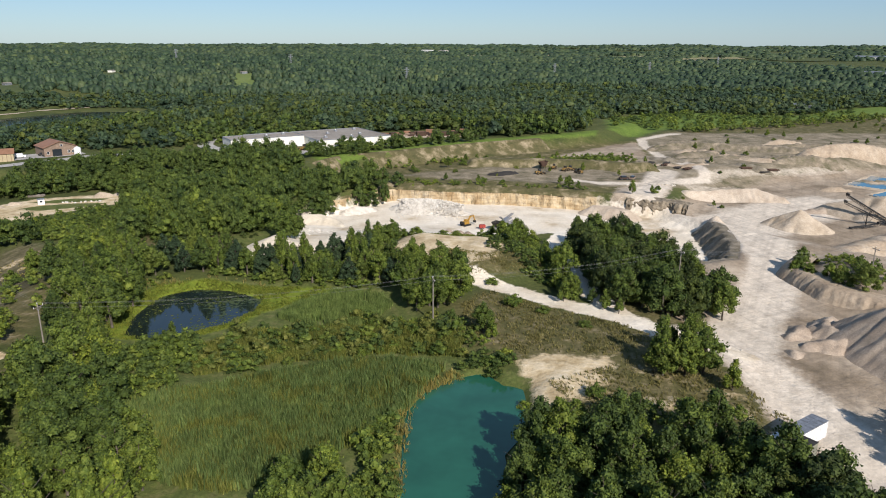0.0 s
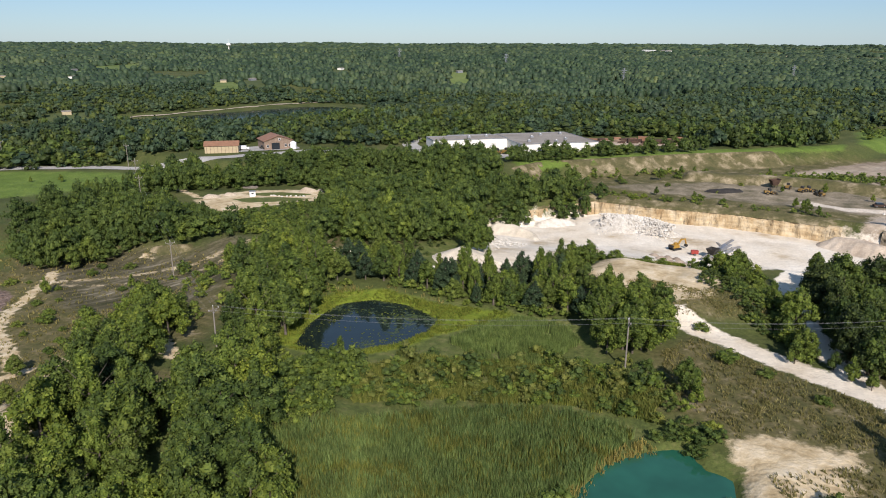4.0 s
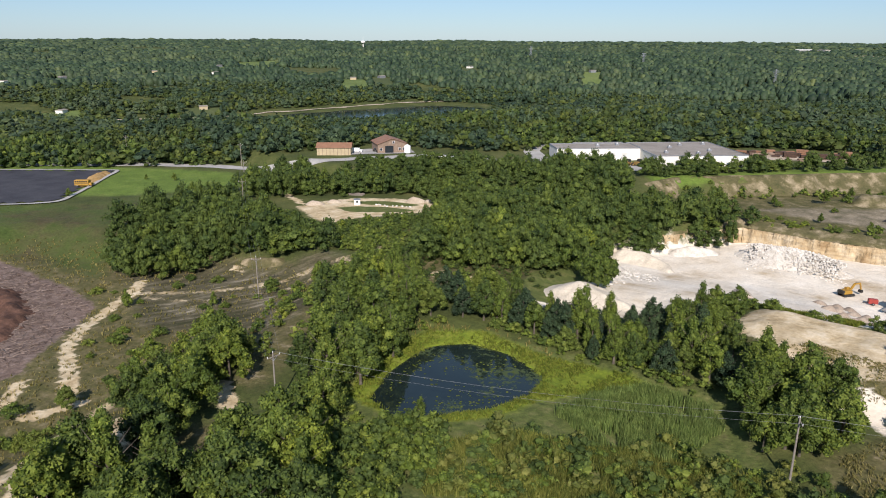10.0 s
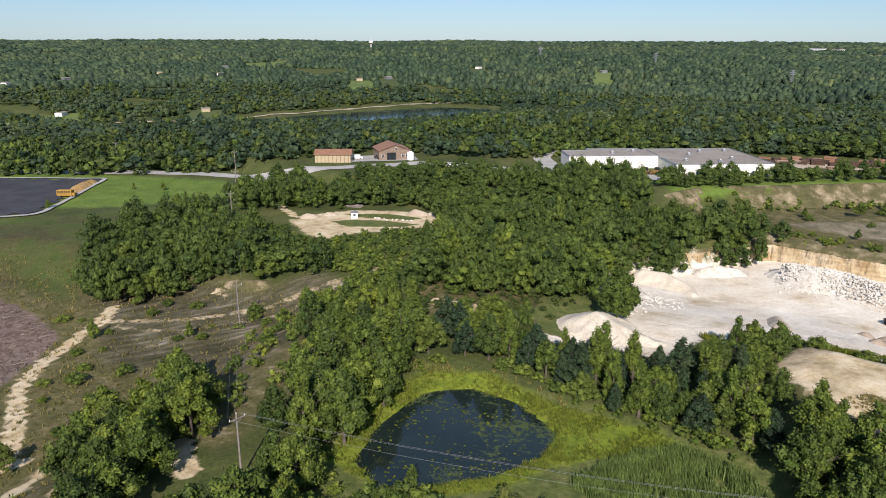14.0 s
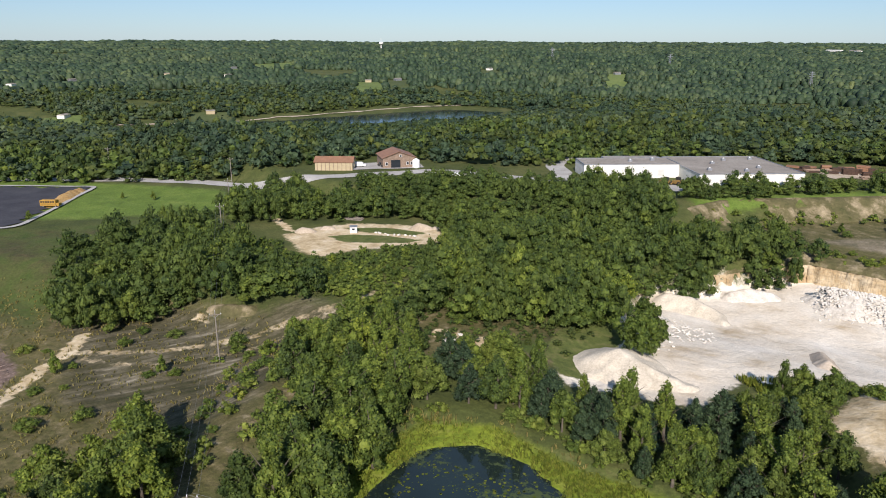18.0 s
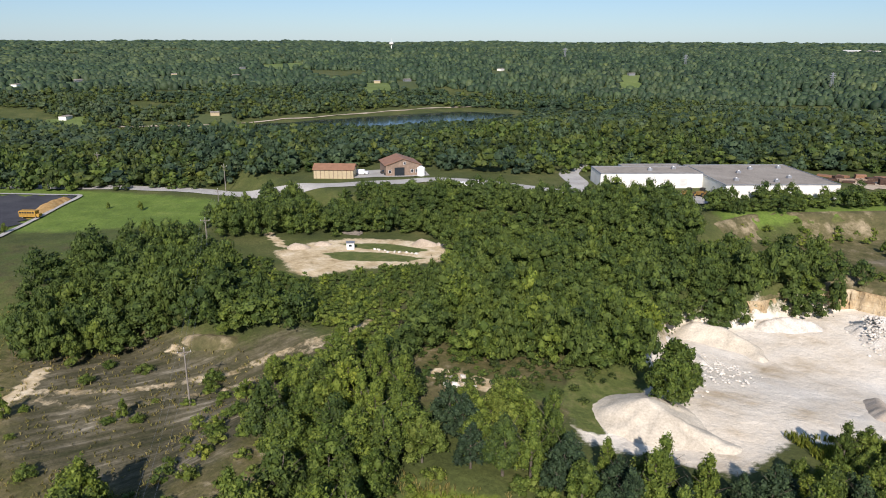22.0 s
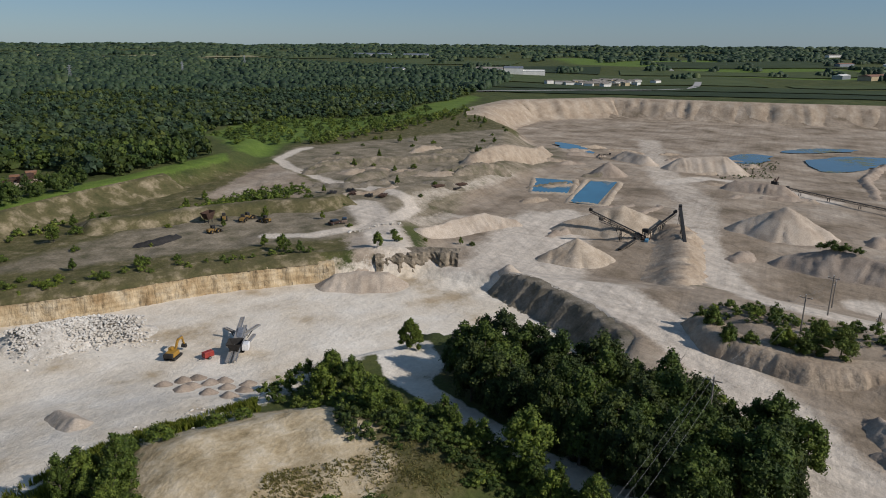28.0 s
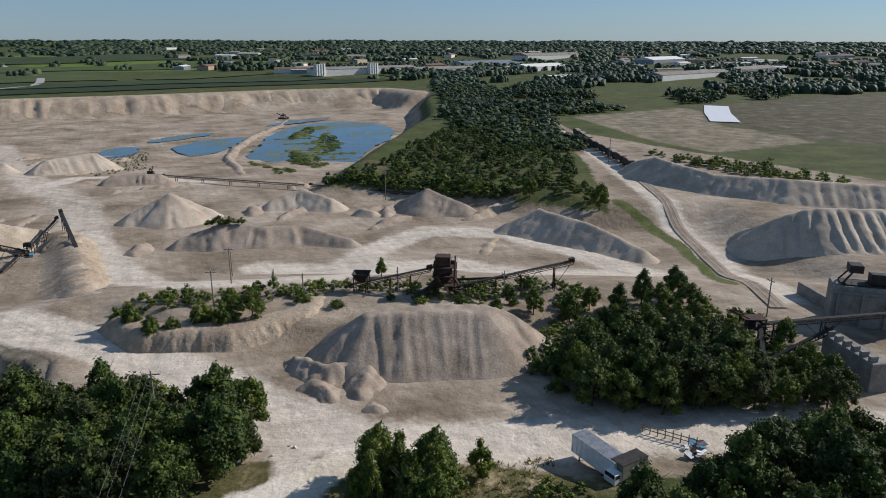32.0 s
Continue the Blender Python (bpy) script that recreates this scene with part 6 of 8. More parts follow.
ribbon("pavement_yard", [(-80, 352), (-66, 340)], 7, 0.2, ROAD_GREY, "concrete loading yard in front of the warehouse", "yard")
ribbon("pavement_barn", [(-200, 321), (-176, 342)], 8.5, 0.2, ROAD_GREY, "paved yard between the shed and the barn", "yard")
ribbon("pavement_scrap", [(-24, 405), (12, 416)], 9, 0.2, SAND, "sandy storage yard behind the warehouse", "yard", ragged=1.0)


def lot_sheet():
    """The asphalt lot with its pale kerb."""
    xs, ys = np.meshgrid(np.arange(-400, -240, 4.0), np.arange(138, 266, 4.0))
    f = grid_faces(xs.shape[1], xs.shape[0])
    inside = depth_in(LOT, xs, ys) > 0
    f = f[inside.ravel()[f].all(1)]
    used, inv = np.unique(f, return_inverse=True)
    v = np.stack([xs, ys, level_at(xs, ys) + 0.3], -1).reshape(-1, 3)[used]
    tagged(new("road_lot", fast_mesh("road_lot", v, inv.reshape(f.shape), ASPHALT, True)), "smooth dark asphalt lot at the edge of a meadow", "parking lot", kind="structure")
    ribbon("kerb_lot", [(-331, 231), (-282, 259), (-280, 260), (-243, 204), (-262, 187)], 0.9, 0.42, ROAD_GREY, "pale concrete kerb round the asphalt lot", "kerb")


lot_sheet()
bus = thing("bus", "yellow school bus parked on asphalt", "bus", "", (-262, 227.5), 0.5, 0.3)
part("body", Kit().box(0, 0, 0.5, 5.6, 2.3, 2.1, 0, 0, 0.2), YELLOW, bus)
part("hood", Kit().box(3.2, 0, 0.5, 1.3, 1.9, 1.0, 0, 0, 0.12), YELLOW, bus)
part("stripe", Kit().box(0, 0, 1.15, 5.64, 2.34, 0.14), STEEL_DARK, bus)
for k in range(6):
    for s in (-1, 1):
        part("window", Kit().box(-2.2 + 0.85 * k, s * 1.13, 1.7, 0.65, 0.06, 0.55), GLASS_DARK, bus)
for x in (-1.8, 2.7):
    for s in (-0.95, 0.95):
        wheel(bus, x, s, 0.42, 0.28)

# trailer and box truck by the haul road
TR = math.atan2(4.6, 6.8)
trailer = thing("semi_trailer", "white box trailer with a ribbed pale roof", "trailer", "", (54.6, 94.5), TR)
part("body", Kit().box(0, 0, 1.05, 8.5, 2.6, 2.65), WHITE_PAINT, trailer)
part("roof", Kit().box(0, 0, 3.7, 8.6, 2.66, 0.1), STEEL_GREY, trailer)
for k in range(9):
    part("roof_rib", Kit().box(-4.0 + k, 0, 3.8, 0.08, 2.6, 0.04), STEEL_GREY, trailer)
for k in range(10):
    for s in (-1, 1):
        part("side_post", Kit().box(-4.05 + 0.9 * k, s * 1.32, 1.1, 0.07, 0.05, 2.5), WHITE_PAINT, trailer)
part("chassis", Kit().box(0, 0, 0.75, 8.0, 1.2, 0.3), STEEL_DARK, trailer)
for x in (-3.4, -2.3):
    for s in (-1.0, 1.0):
        wheel(trailer, x, s, 0.5, 0.35)
for s in (-0.9, 0.9):
    part("landing_leg", Kit().box(2.9, s, 0, 0.14, 0.14, 0.9), STEEL_DARK, trailer)
truck = thing("box_truck", "old grey-green box truck parked on grass", "truck", "", (51.6, 91.3), math.atan2(4.8, -3.4))
part("body", Kit().box(-0.5, 0, 0.95, 4.7, 2.2, 2.15, 0, 0, 0.05), GREY_PAINT, truck)
part("roof", Kit().box(-0.5, 0, 3.1, 4.75, 2.25, 0.08), STEEL_DARK, truck)
cab = part("cab", Kit().box(2.5, 0, 0.6, 1.3, 2.0, 1.7, 0, 0, 0.25), WHITE_PAINT, truck)
part("windscreen", Kit().box(3.12, 0, 1.45, 0.08, 1.7, 0.6), GLASS_DARK, cab)
for s in (-1, 1):
    part("window", Kit().box(2.6, s * 1.0, 1.45, 0.7, 0.06, 0.55), GLASS_DARK, cab)
    part("headlight", Kit().box(3.15, s * 0.75, 0.85, 0.08, 0.25, 0.2), WHITE_PAINT, cab)
part("panel_mark", Kit().box(-0.6, 1.12, 2.0, 1.3, 0.04, 0.35).box(-0.6, -1.12, 2.0, 1.3, 0.04, 0.35), WHITE_PAINT, truck, "faded plain white marking bar")
for x in (-1.9, 2.3):
    for s in (-0.95, 0.95):
        wheel(truck, x, s, 0.45, 0.3)


# conveyors
def conveyor(a, b, width, label, legs=(), material=None, group="conveyors", depth=0.7, mast=None):
    """A truss conveyor from a to b with belt, side trusses, pulleys and legs at shares of its length."""
    a, b = Vector(a), Vector(b)
    mat = material or RUST
    c = thing("conveyor", label, "conveyor", group)
    d = (b - a).normalized()
    side = Vector((-d.y, d.x, 0)).normalized() * (width / 2)
    up = Vector((0, 0, 1))
    n = max(3, int((b - a).length / 1.8))
    for s in (-1, 1):
        k = Kit()
        p, q = a + side * s, b + side * s
        k.beam(p, q, 0.1, 0.12).beam(p - up * depth, q - up * depth, 0.1, 0.12)
        for j in range(n + 1):
            e = p.lerp(q, j / n)
            k.beam(e, e - up * depth, 0.06, 0.06)
            if j < n:
                k.beam(e if j % 2 else e - up * depth, p.lerp(q, (j + 1) / n) - (up * depth if j % 2 else up * 0), 0.05, 0.05)
        part("truss", k, mat, c)
    part("belt", Kit().beam(a + up * 0.12, b + up * 0.12, width * 0.85, 0.1), RUBBER, c)
    rollers = Kit()
    for j in range(n):
        e = a.lerp(b, (j + 0.5) / n)
        rollers.bar(e - side * 0.9, e + side * 0.9, 0.07, 5)
    part("rollers", rollers, STEEL_DARK, c)
    for e in (a, b):
        part("pulley", Kit().bar(e - side * 1.1, e + side * 1.1, 0.3, 10), STEEL_DARK, c)
    part("hood", Kit().beam(b - d * 0.9 + up * 0.4, b + d * 0.3 + up * 0.4, width * 1.1, 0.7), mat, c)
    for share in legs:
        e = a.lerp(b, share) - up * depth
        foot = float(level_at(e.x, e.y)) - 0.2
        for s in (-1, 1):
            f = Vector((e.x, e.y, foot)) + side * s * 1.3
            part("leg", Kit().beam(e + side * s, f, 0.2, 0.2), mat, c)
        if e.z - foot > 3:
            m1, m2 = Vector((e.x, e.y, foot + (e.z - foot) * 0.15)), Vector((e.x, e.y, e.z))
            part("brace", Kit().beam(m1 - side, m2 + side, 0.07, 0.07).beam(m1 + side, m2 - side, 0.07, 0.07)
                 .beam(m1, a.lerp(b, min(share + 0.14, 1)) - up * depth, 0.09, 0.09).beam(m1, a.lerp(b, max(share - 0.14, 0)) - up * depth, 0.09, 0.09), mat, c)
    return c


def ground_z(x, y, lift=0.0):
    return float(level_at(x, y)) + lift


G = ground_z
conveyor((118.5, 141, G(118.5, 141, 1.4)), (117.8, 122.5, 9.0), 1.1, "rusty truss conveyor climbing to the old screening tower", (0.2, 0.5, 0.75))
conveyor((117.6, 116.5, 5.0), (121.5, 90.5, 10.2), 1.1, "long rusty stacking conveyor on tall legs", (0.12, 0.55, 0.84))
conveyor((112.5, 126, G(112, 126, 0.8)), (116.6, 121, 6.2), 0.9, "short rusty feed conveyor under the screening tower", (0.5,))
conveyor((119.4, 117, 6.0), (121.5, 105.5, 6.0), 0.35, "thin rusty side conveyor of the screening tower", (0.8,), depth=0.25)
conveyor((114.5, 113, G(114, 113, 0.8)), (117, 118, 4.5), 0.9, "short rusty return conveyor under the screening tower", (0.4,))

tower = thing("screening_tower", "dark rusty screening tower with stacked platforms", "screening plant", "", (117.8, 119.3))
for sx in (-1.9, 1.9):
    for sy in (-2.2, 2.2):
        part("post", Kit().beam((sx, sy, -0.5), (sx, sy, 8.4), 0.28, 0.28), RUST, tower)
for k, z in enumerate((2.4, 4.6, 6.6)):
    deck = part("platform", Kit().box(0, 0, z, 4.9, 5.4, 0.16), RUST, tower)
    rail = Kit()
    for sx in (-2.4, 2.4):
        rail.beam((sx, -2.6, z + 1.1), (sx, 2.6, z + 1.1), 0.05, 0.05)
        for j in range(5):
            rail.beam((sx, -2.6 + 1.3 * j, z + 0.1), (sx, -2.6 + 1.3 * j, z + 1.1), 0.05, 0.05)
    part("railing", rail, RUST, deck)
part("screen_box", Kit().box(0.1, 0.3, 4.9, 3.0, 3.8, 1.6, 0, 0.12, 0.1), STEEL_DARK, tower)
part("hopper", Kit().add([(-1.6, -1.6, 4.4), (1.6, -1.6, 4.4), (1.6, 1.6, 4.4), (-1.6, 1.6, 4.4), (-0.5, -0.5, 2.7), (0.5, -0.5, 2.7), (0.5, 0.5, 2.7), (-0.5, 0.5, 2.7)],
                         [(0, 1, 5, 4), (1, 2, 6, 5), (2, 3, 7, 6), (3, 0, 4, 7), (4, 5, 6, 7)]), STEEL_DARK, tower)
part("head_house", Kit().box(0, 0.4, 6.8, 2.8, 3.2, 2.2, 0, 0, 0.05), RUST, tower)
part("motor", Kit().box(1.2, -1.6, 6.8, 1.0, 0.8, 0.7, 0, 0, 0.1).bar((1.2, -2.2, 7.2), (1.2, -1.2, 7.2), 0.3, 8), STEEL_DARK, tower)
part("chute", Kit().beam((0.5, -1.6, 4.2), (0.3, -3.4, 1.4), 0.8, 0.5), RUST, tower)
part("stair", Kit().beam((-2.8, -2.6, 0.2), (-2.8, 2.2, 4.6), 0.7, 0.12).beam((-2.8, 2.4, 4.6), (-2.8, -1.6, 7.0), 0.6, 0.12), RUST, tower)
feed = thing("feed_hopper", "rusty feed hopper on a steel frame", "hopper", "", (118.4, 138.3))
for sx in (-1.4, 1.4):
    for sy in (-1.6, 1.6):
        part("post", Kit().beam((sx, sy, -0.4), (sx, sy, 3.4), 0.2, 0.2), RUST, feed)
part("bin", Kit().add([(-1.8, -2, 4.4), (1.8, -2, 4.4), (1.8, 2, 4.4), (-1.8, 2, 4.4), (-0.6, -0.8, 2.2), (0.6, -0.8, 2.2), (0.6, 0.8, 2.2), (-0.6, 0.8, 2.2)],
                      [(0, 1, 5, 4), (1, 2, 6, 5), (2, 3, 7, 6), (3, 0, 4, 7), (4, 5, 6, 7)]), STEEL_DARK, feed)
part("deck", Kit().box(0, 0, 3.3, 3.2, 3.6, 0.12), RUST, feed)

# sand plant and stackers in the open pit
conveyor((150, 222, G(150, 222, 0.8)), (181.5, 246.5, 4.8), 1.0, "dark stacking conveyor along an earth ridge", (0.3, 0.6, 0.9), STEEL_DARK)
conveyor((163.5, 247.0, G(163, 247, 1.0)), (153.5, 263.0, 4.4), 0.9, "dark conveyor leaning onto a sand pile", (0.5,), STEEL_DARK)
conveyor((162.0, 247.5, G(162, 247, 1.0)), (147.5, 253.5, 3.8), 0.9, "dark radial conveyor above a sand pile", (0.5,), STEEL_DARK)
conveyor((165.5, 247.5, G(165, 247, 2.0)), (179.5, 246.8, 3.0), 0.7, "thin dark transfer conveyor", (0.5,), STEEL_DARK)
conveyor((145, 243, G(145, 243, 0.6)), (157, 246, G(157, 246, 1.4)), 0.9, "low dark wash conveyor beside the sand plant", (0.5,), STEEL_DARK)
wash = thing("sand_washer", "rusty and blue sand washing machine", "machine", "", (163.4, 246.6), 0.3)
part("frame", Kit().box(0, 0, 0, 3.0, 2.4, 0.5).box(-1.2, -1, 0.5, 0.2, 0.2, 2.6).box(1.2, -1, 0.5, 0.2, 0.2, 2.6).box(-1.2, 1, 0.5, 0.2, 0.2, 2.6).box(1.2, 1, 0.5, 0.2, 0.2, 2.6), RUST, wash)
part("screen", Kit().box(0, 0, 2.6, 3.0, 2.2, 1.2, 0, 0.15, 0.1), STEEL_DARK, wash)
part("trough", Kit().box(-2.8, -1.2, 0.3, 2.6, 1.0, 0.7, 0.2), BLUE, wash)
conveyor((262, 52, -1.5), (236, 108, -1.5), 1.0, "long low dark conveyor across the pit edge", (0.1, 0.3, 0.5, 0.7, 0.9), STEEL_DARK)
conveyor((236, 108, -1.5), (263, 185, -2.0), 1.0, "long low dark conveyor along the tree belt", (0.1, 0.3, 0.5, 0.7, 0.9), STEEL_DARK)
conveyor((263, 188, -2.0), (290, 262, -4.0), 1.0, "long low dark conveyor beside the pit lake", (0.1, 0.3, 0.5, 0.7, 0.9), STEEL_DARK)
conveyor((262, 52, -1.0), (236, 8, -1.0), 1.0, "low dark conveyor crossing the railway", (0.1, 0.4, 0.7), STEEL_DARK)
conveyor((236, 8, -1.0), (216, -40, 0.0), 1.0, "dark conveyor feeding the long stockpile", (0.2, 0.5, 0.8), STEEL_DARK)
conveyor((318, 398, -8.0), (300, 372, -3.0), 1.0, "dark radial stacker beside a gravel pile", (0.5,), STEEL_DARK)
for k, (x, y, t) in enumerate(((290, 268, 0.3), (624, 297, 1.0), (240, 10, 0.8))):
    m = thing("dredge_plant" if k == 1 else "wash_plant", "dark skeletal gravel washing plant", "machine", "", (x, y), t)
    part("base", Kit().box(0, 0, 0, 9, 5, 1.2), STEEL_DARK, m)
    part("frame", Kit().beam((-3, -2, 1), (0, 0, 5.5), 0.3, 0.3).beam((3, -2, 1), (0, 0, 5.5), 0.3, 0.3).beam((-3, 2, 1), (0, 0, 5.5), 0.3, 0.3).beam((3, 2, 1), (0, 0, 5.5), 0.3, 0.3), RUST, m)
    part("screen", Kit().box(0, 0, 2.6, 4.5, 2.6, 1.5, 0, 0.2), STEEL_DARK, m)
    part("boom", Kit().beam((2, 0, 3), (9, 0, 4.8), 0.5, 0.5).beam((-2, 0, 3), (-8, 0, 1.4), 0.5, 0.5), RUST, m)

# concrete bins and loading works
bins = thing("concrete_bin", "tall dark stained concrete loading bin", "concrete structure", "", (112, 29), -0.25)
part("wall", Kit().box(0, 0, -0.5, 5.5, 16, 9.2, 0, 0, 0.15), CONCRETE, bins)
part("ledge", Kit().box(-2.9, 0, 7.2, 0.5, 16.2, 0.5), CONCRETE, bins)
for k in range(4):
    part("buttress", Kit().box(-2.95, -7 + 4.6 * k, -0.5, 0.6, 0.7, 8.0), CONCRETE, bins)
works = part("deck", Kit().box(0, 1, 8.7, 4.2, 11, 0.3), STEEL_DARK, bins)
for sx in (-1, 1):
    part("strut", Kit().beam((sx * 1.8, 6.4, 9), (sx * 1.2, 4.0, 12.4), 0.3, 0.3), RUST, works)
part("drive_house", Kit().box(0, 4.0, 11.4, 3.2, 2.6, 1.6, 0, 0, 0.1), STEEL_DARK, works)
part("screen_box", Kit().box(0, -1.0, 9.0, 2.8, 4.0, 2.2, 0, 0.1, 0.1), STEEL_DARK, works)
rail = Kit()
for j in range(9):
    rail.beam((-2.0, -4.4 + 1.3 * j, 9), (-2.0, -4.4 + 1.3 * j, 10.2), 0.07, 0.07)
part("railing", rail.beam((-2.0, -4.4, 10.2), (-2.0, 6.0, 10.2), 0.07, 0.07), RUST, works)
bunker = thing("bunker_wall", "long low concrete bunker wall beside the railway", "wall", "", (122.5, 34.5), math.atan2(2.4, 15.1))
part("wall", Kit().box(0, 0, -0.5, 16, 0.6, 3.3, 0, 0, 0.05), CONCRETE, bunker)
stall = thing("concrete_bin", "lower concrete bin with stepped posts on top", "concrete structure", "", (87, 44.3), math.atan2(-1.4, -7.5))
part("wall", Kit().box(0, 0, -0.5, 13, 3.6, 5.8, 0, 0, 0.1), CONCRETE, stall)
for k in range(6):
    part("post", Kit().box(-5.6 + 2.2 * k, -1.0, 5.3, 0.7, 1.4, 1.0), CONCRETE, stall)
# No hole is cut: a dark panel stands for the shade inside the doorway.
part("opening", Kit().box(5.0, 1.78, 0, 1.8, 0.2, 2.4), GLASS_DARK, stall)
conveyor((89.5, 59, G(89, 59, 0.9)), (93, 46.2, 7.0), 0.9, "dark inclined conveyor above the trees", (0.5,), STEEL_DARK)
conveyor((99.5, 56, 5.0), (105.5, 27, 5.6), 1.1, "dark level conveyor leading to the concrete bin", (0.1, 0.45), STEEL_DARK)
conveyor((99.2, 56.5, 4.6), (91, 58.5, 1.6), 0.8, "short dark chute conveyor", (0.5,), STEEL_DARK)
frame_works = thing("transfer_tower", "rusty transfer frame among shrubs", "machine", "", (100.5, 57.5))
for sx in (-1.5, 1.5):
    for sy in (-2, 2):
        part("post", Kit().beam((sx, sy, -0.4), (sx, sy, 5.6), 0.22, 0.22), RUST, frame_works)
part("deck", Kit().box(0, 0, 3.6, 3.6, 4.8, 0.16).box(0, 0, 5.4, 3.2, 4.2, 0.14), RUST, frame_works)
part("drive", Kit().box(0, 0.4, 3.8, 1.6, 1.6, 1.2, 0, 0, 0.1), STEEL_DARK, frame_works)
part("pipe", Kit().bar((-1, 1, 5.5), (-1, 5, 7.4), 0.12, 6).bar((1, 1, 5.5), (1, 5, 6.6), 0.12, 6), RUST, frame_works)


# machines
def excavator(at, turn, lift=0.0):
    e = thing("excavator", "yellow tracked excavator with its boom folded", "excavator", "", at, turn, lift)
    for s in (-1, 1):
        t = part("track", Kit().prism([(-1.9, 0.1), (1.9, 0.1), (2.2, 0.45), (1.9, 0.85), (-1.9, 0.85), (-2.2, 0.45)], Matrix.Translation((0, s * 1.15, 0)), 0.6), RUBBER, e)
        for x in (-1.7, -0.6, 0.6, 1.7):
            part("roller", Kit().bar((x, s * 1.15 - 0.32, 0.45), (x, s * 1.15 + 0.32, 0.45), 0.28, 8), STEEL_DARK, t)
    part("body", Kit().box(-0.5, 0, 1.0, 3.2, 2.5, 1.1, 0, 0, 0.15), YELLOW, e)
    part("counterweight", Kit().box(-2.2, 0, 1.0, 0.7, 2.5, 1.2, 0, 0, 0.25), STEEL_DARK, e)
    cab = part("cab", Kit().box(0.7, 0.75, 1.1, 1.4, 0.95, 1.6, 0, 0, 0.1), YELLOW, e)
    part("window", Kit().box(1.38, 0.75, 1.6, 0.08, 0.8, 0.9).box(0.75, 1.2, 1.7, 1.0, 0.08, 0.75), GLASS_DARK, cab)
    part("boom", Kit().beam((0.9, -0.2, 1.7), (2.6, -0.2, 4.0), 0.45, 0.6).beam((2.6, -0.2, 4.0), (4.6, -0.2, 3.9), 0.42, 0.5), YELLOW, e)
    part("arm", Kit().beam((4.6, -0.2, 4.1), (5.4, -0.2, 1.7), 0.34, 0.42), YELLOW, e)
    part("cylinder", Kit().bar((1.3, -0.2, 1.4), (2.5, -0.2, 3.3), 0.1, 8).bar((2.8, -0.2, 4.4), (4.7, -0.2, 4.4), 0.09, 8), STEEL_GREY, e)
    part("bucket", Kit().prism([(5.1, 1.7), (5.7, 1.7), (5.9, 1.0), (5.3, 0.6), (4.8, 0.9)], Matrix.Translation((0, -0.2, 0)), 1.2), STEEL_DARK, e)
    return e


excavator((8.4, 252.2), 0.75).scale = (0.82, 0.82, 0.82)


def loader(at, turn, label, bucket=True):
    m = thing("wheel_loader", label, "loader", "machines parked on the bench", at, turn)
    for x in (-1.4, 1.4):
        for s in (-1.1, 1.1):
            wheel(m, x, s, 0.75, 0.5, LOADER_PAINT)
    part("body", Kit().box(-1.4, 0, 0.9, 2.6, 1.5, 1.1, 0, 0, 0.15), LOADER_PAINT, m)
    part("front", Kit().box(1.1, 0, 0.7, 1.6, 1.2, 0.7, 0, 0, 0.1), LOADER_PAINT, m)
    cab = part("cab", Kit().box(-0.1, 0, 1.4, 1.3, 1.4, 1.7, 0, 0, 0.12), STEEL_DARK, m)
    part("window", Kit().box(0.56, 0, 1.9, 0.06, 1.2, 0.8).box(0, 0, 2.0, 0.9, 1.46, 0.7), GLASS_DARK, cab)
    part("lift_arm", Kit().beam((0.9, -0.6, 1.6), (3.0, -0.6, 0.7), 0.2, 0.3).beam((0.9, 0.6, 1.6), (3.0, 0.6, 0.7), 0.2, 0.3), LOADER_PAINT, m)
    if bucket:
        part("bucket", Kit().prism([(2.8, 0.2), (4.0, 0.1), (3.2, 1.1), (2.8, 1.2)], Matrix.Identity(4), 2.6), STEEL_DARK, m)
    return m


for k, (x, y, t) in enumerate(((44.5, 322.5, 0.3), (57.5, 330, 0.9), (63.5, 326, 2.0), (53, 335, 1.2), (60.5, 333, 0.2))):
    loader((x, y), t, "worn rusty-yellow wheel loader parked on the bench", k != 3).scale = (0.8, 0.8, 0.8)
drill = thing("dump_hopper", "dark rusty dump body standing on the bench", "machine", "machines parked on the bench", (47.7, 335), 0.4)
part("body", Kit().add([(-2, -1.5, 3.4), (2, -1.5, 3.8), (2, 1.5, 3.8), (-2, 1.5, 3.4), (-1, -1, 1.2), (1, -1, 1.2), (1, 1, 1.2), (-1, 1, 1.2)], [(0, 1, 5, 4), (1, 2, 6, 5), (2, 3, 7, 6), (3, 0, 4, 7), (4, 5, 6, 7)]), RUST, drill)
part("stand", Kit().box(-0.8, -0.8, 0, 0.2, 0.2, 1.6).box(0.8, -0.8, 0, 0.2, 0.2, 1.6).box(-0.8, 0.8, 0, 0.2, 0.2, 1.6).box(0.8, 0.8, 0, 0.2, 0.2, 1.6), STEEL_DARK, drill)
loader((-73.5, 351.5), 0.7, "orange-yellow wheel loader parked beside the warehouse")
loader((-69.5, 353.5), 1.1, "orange-yellow wheel loader parked beside the warehouse")


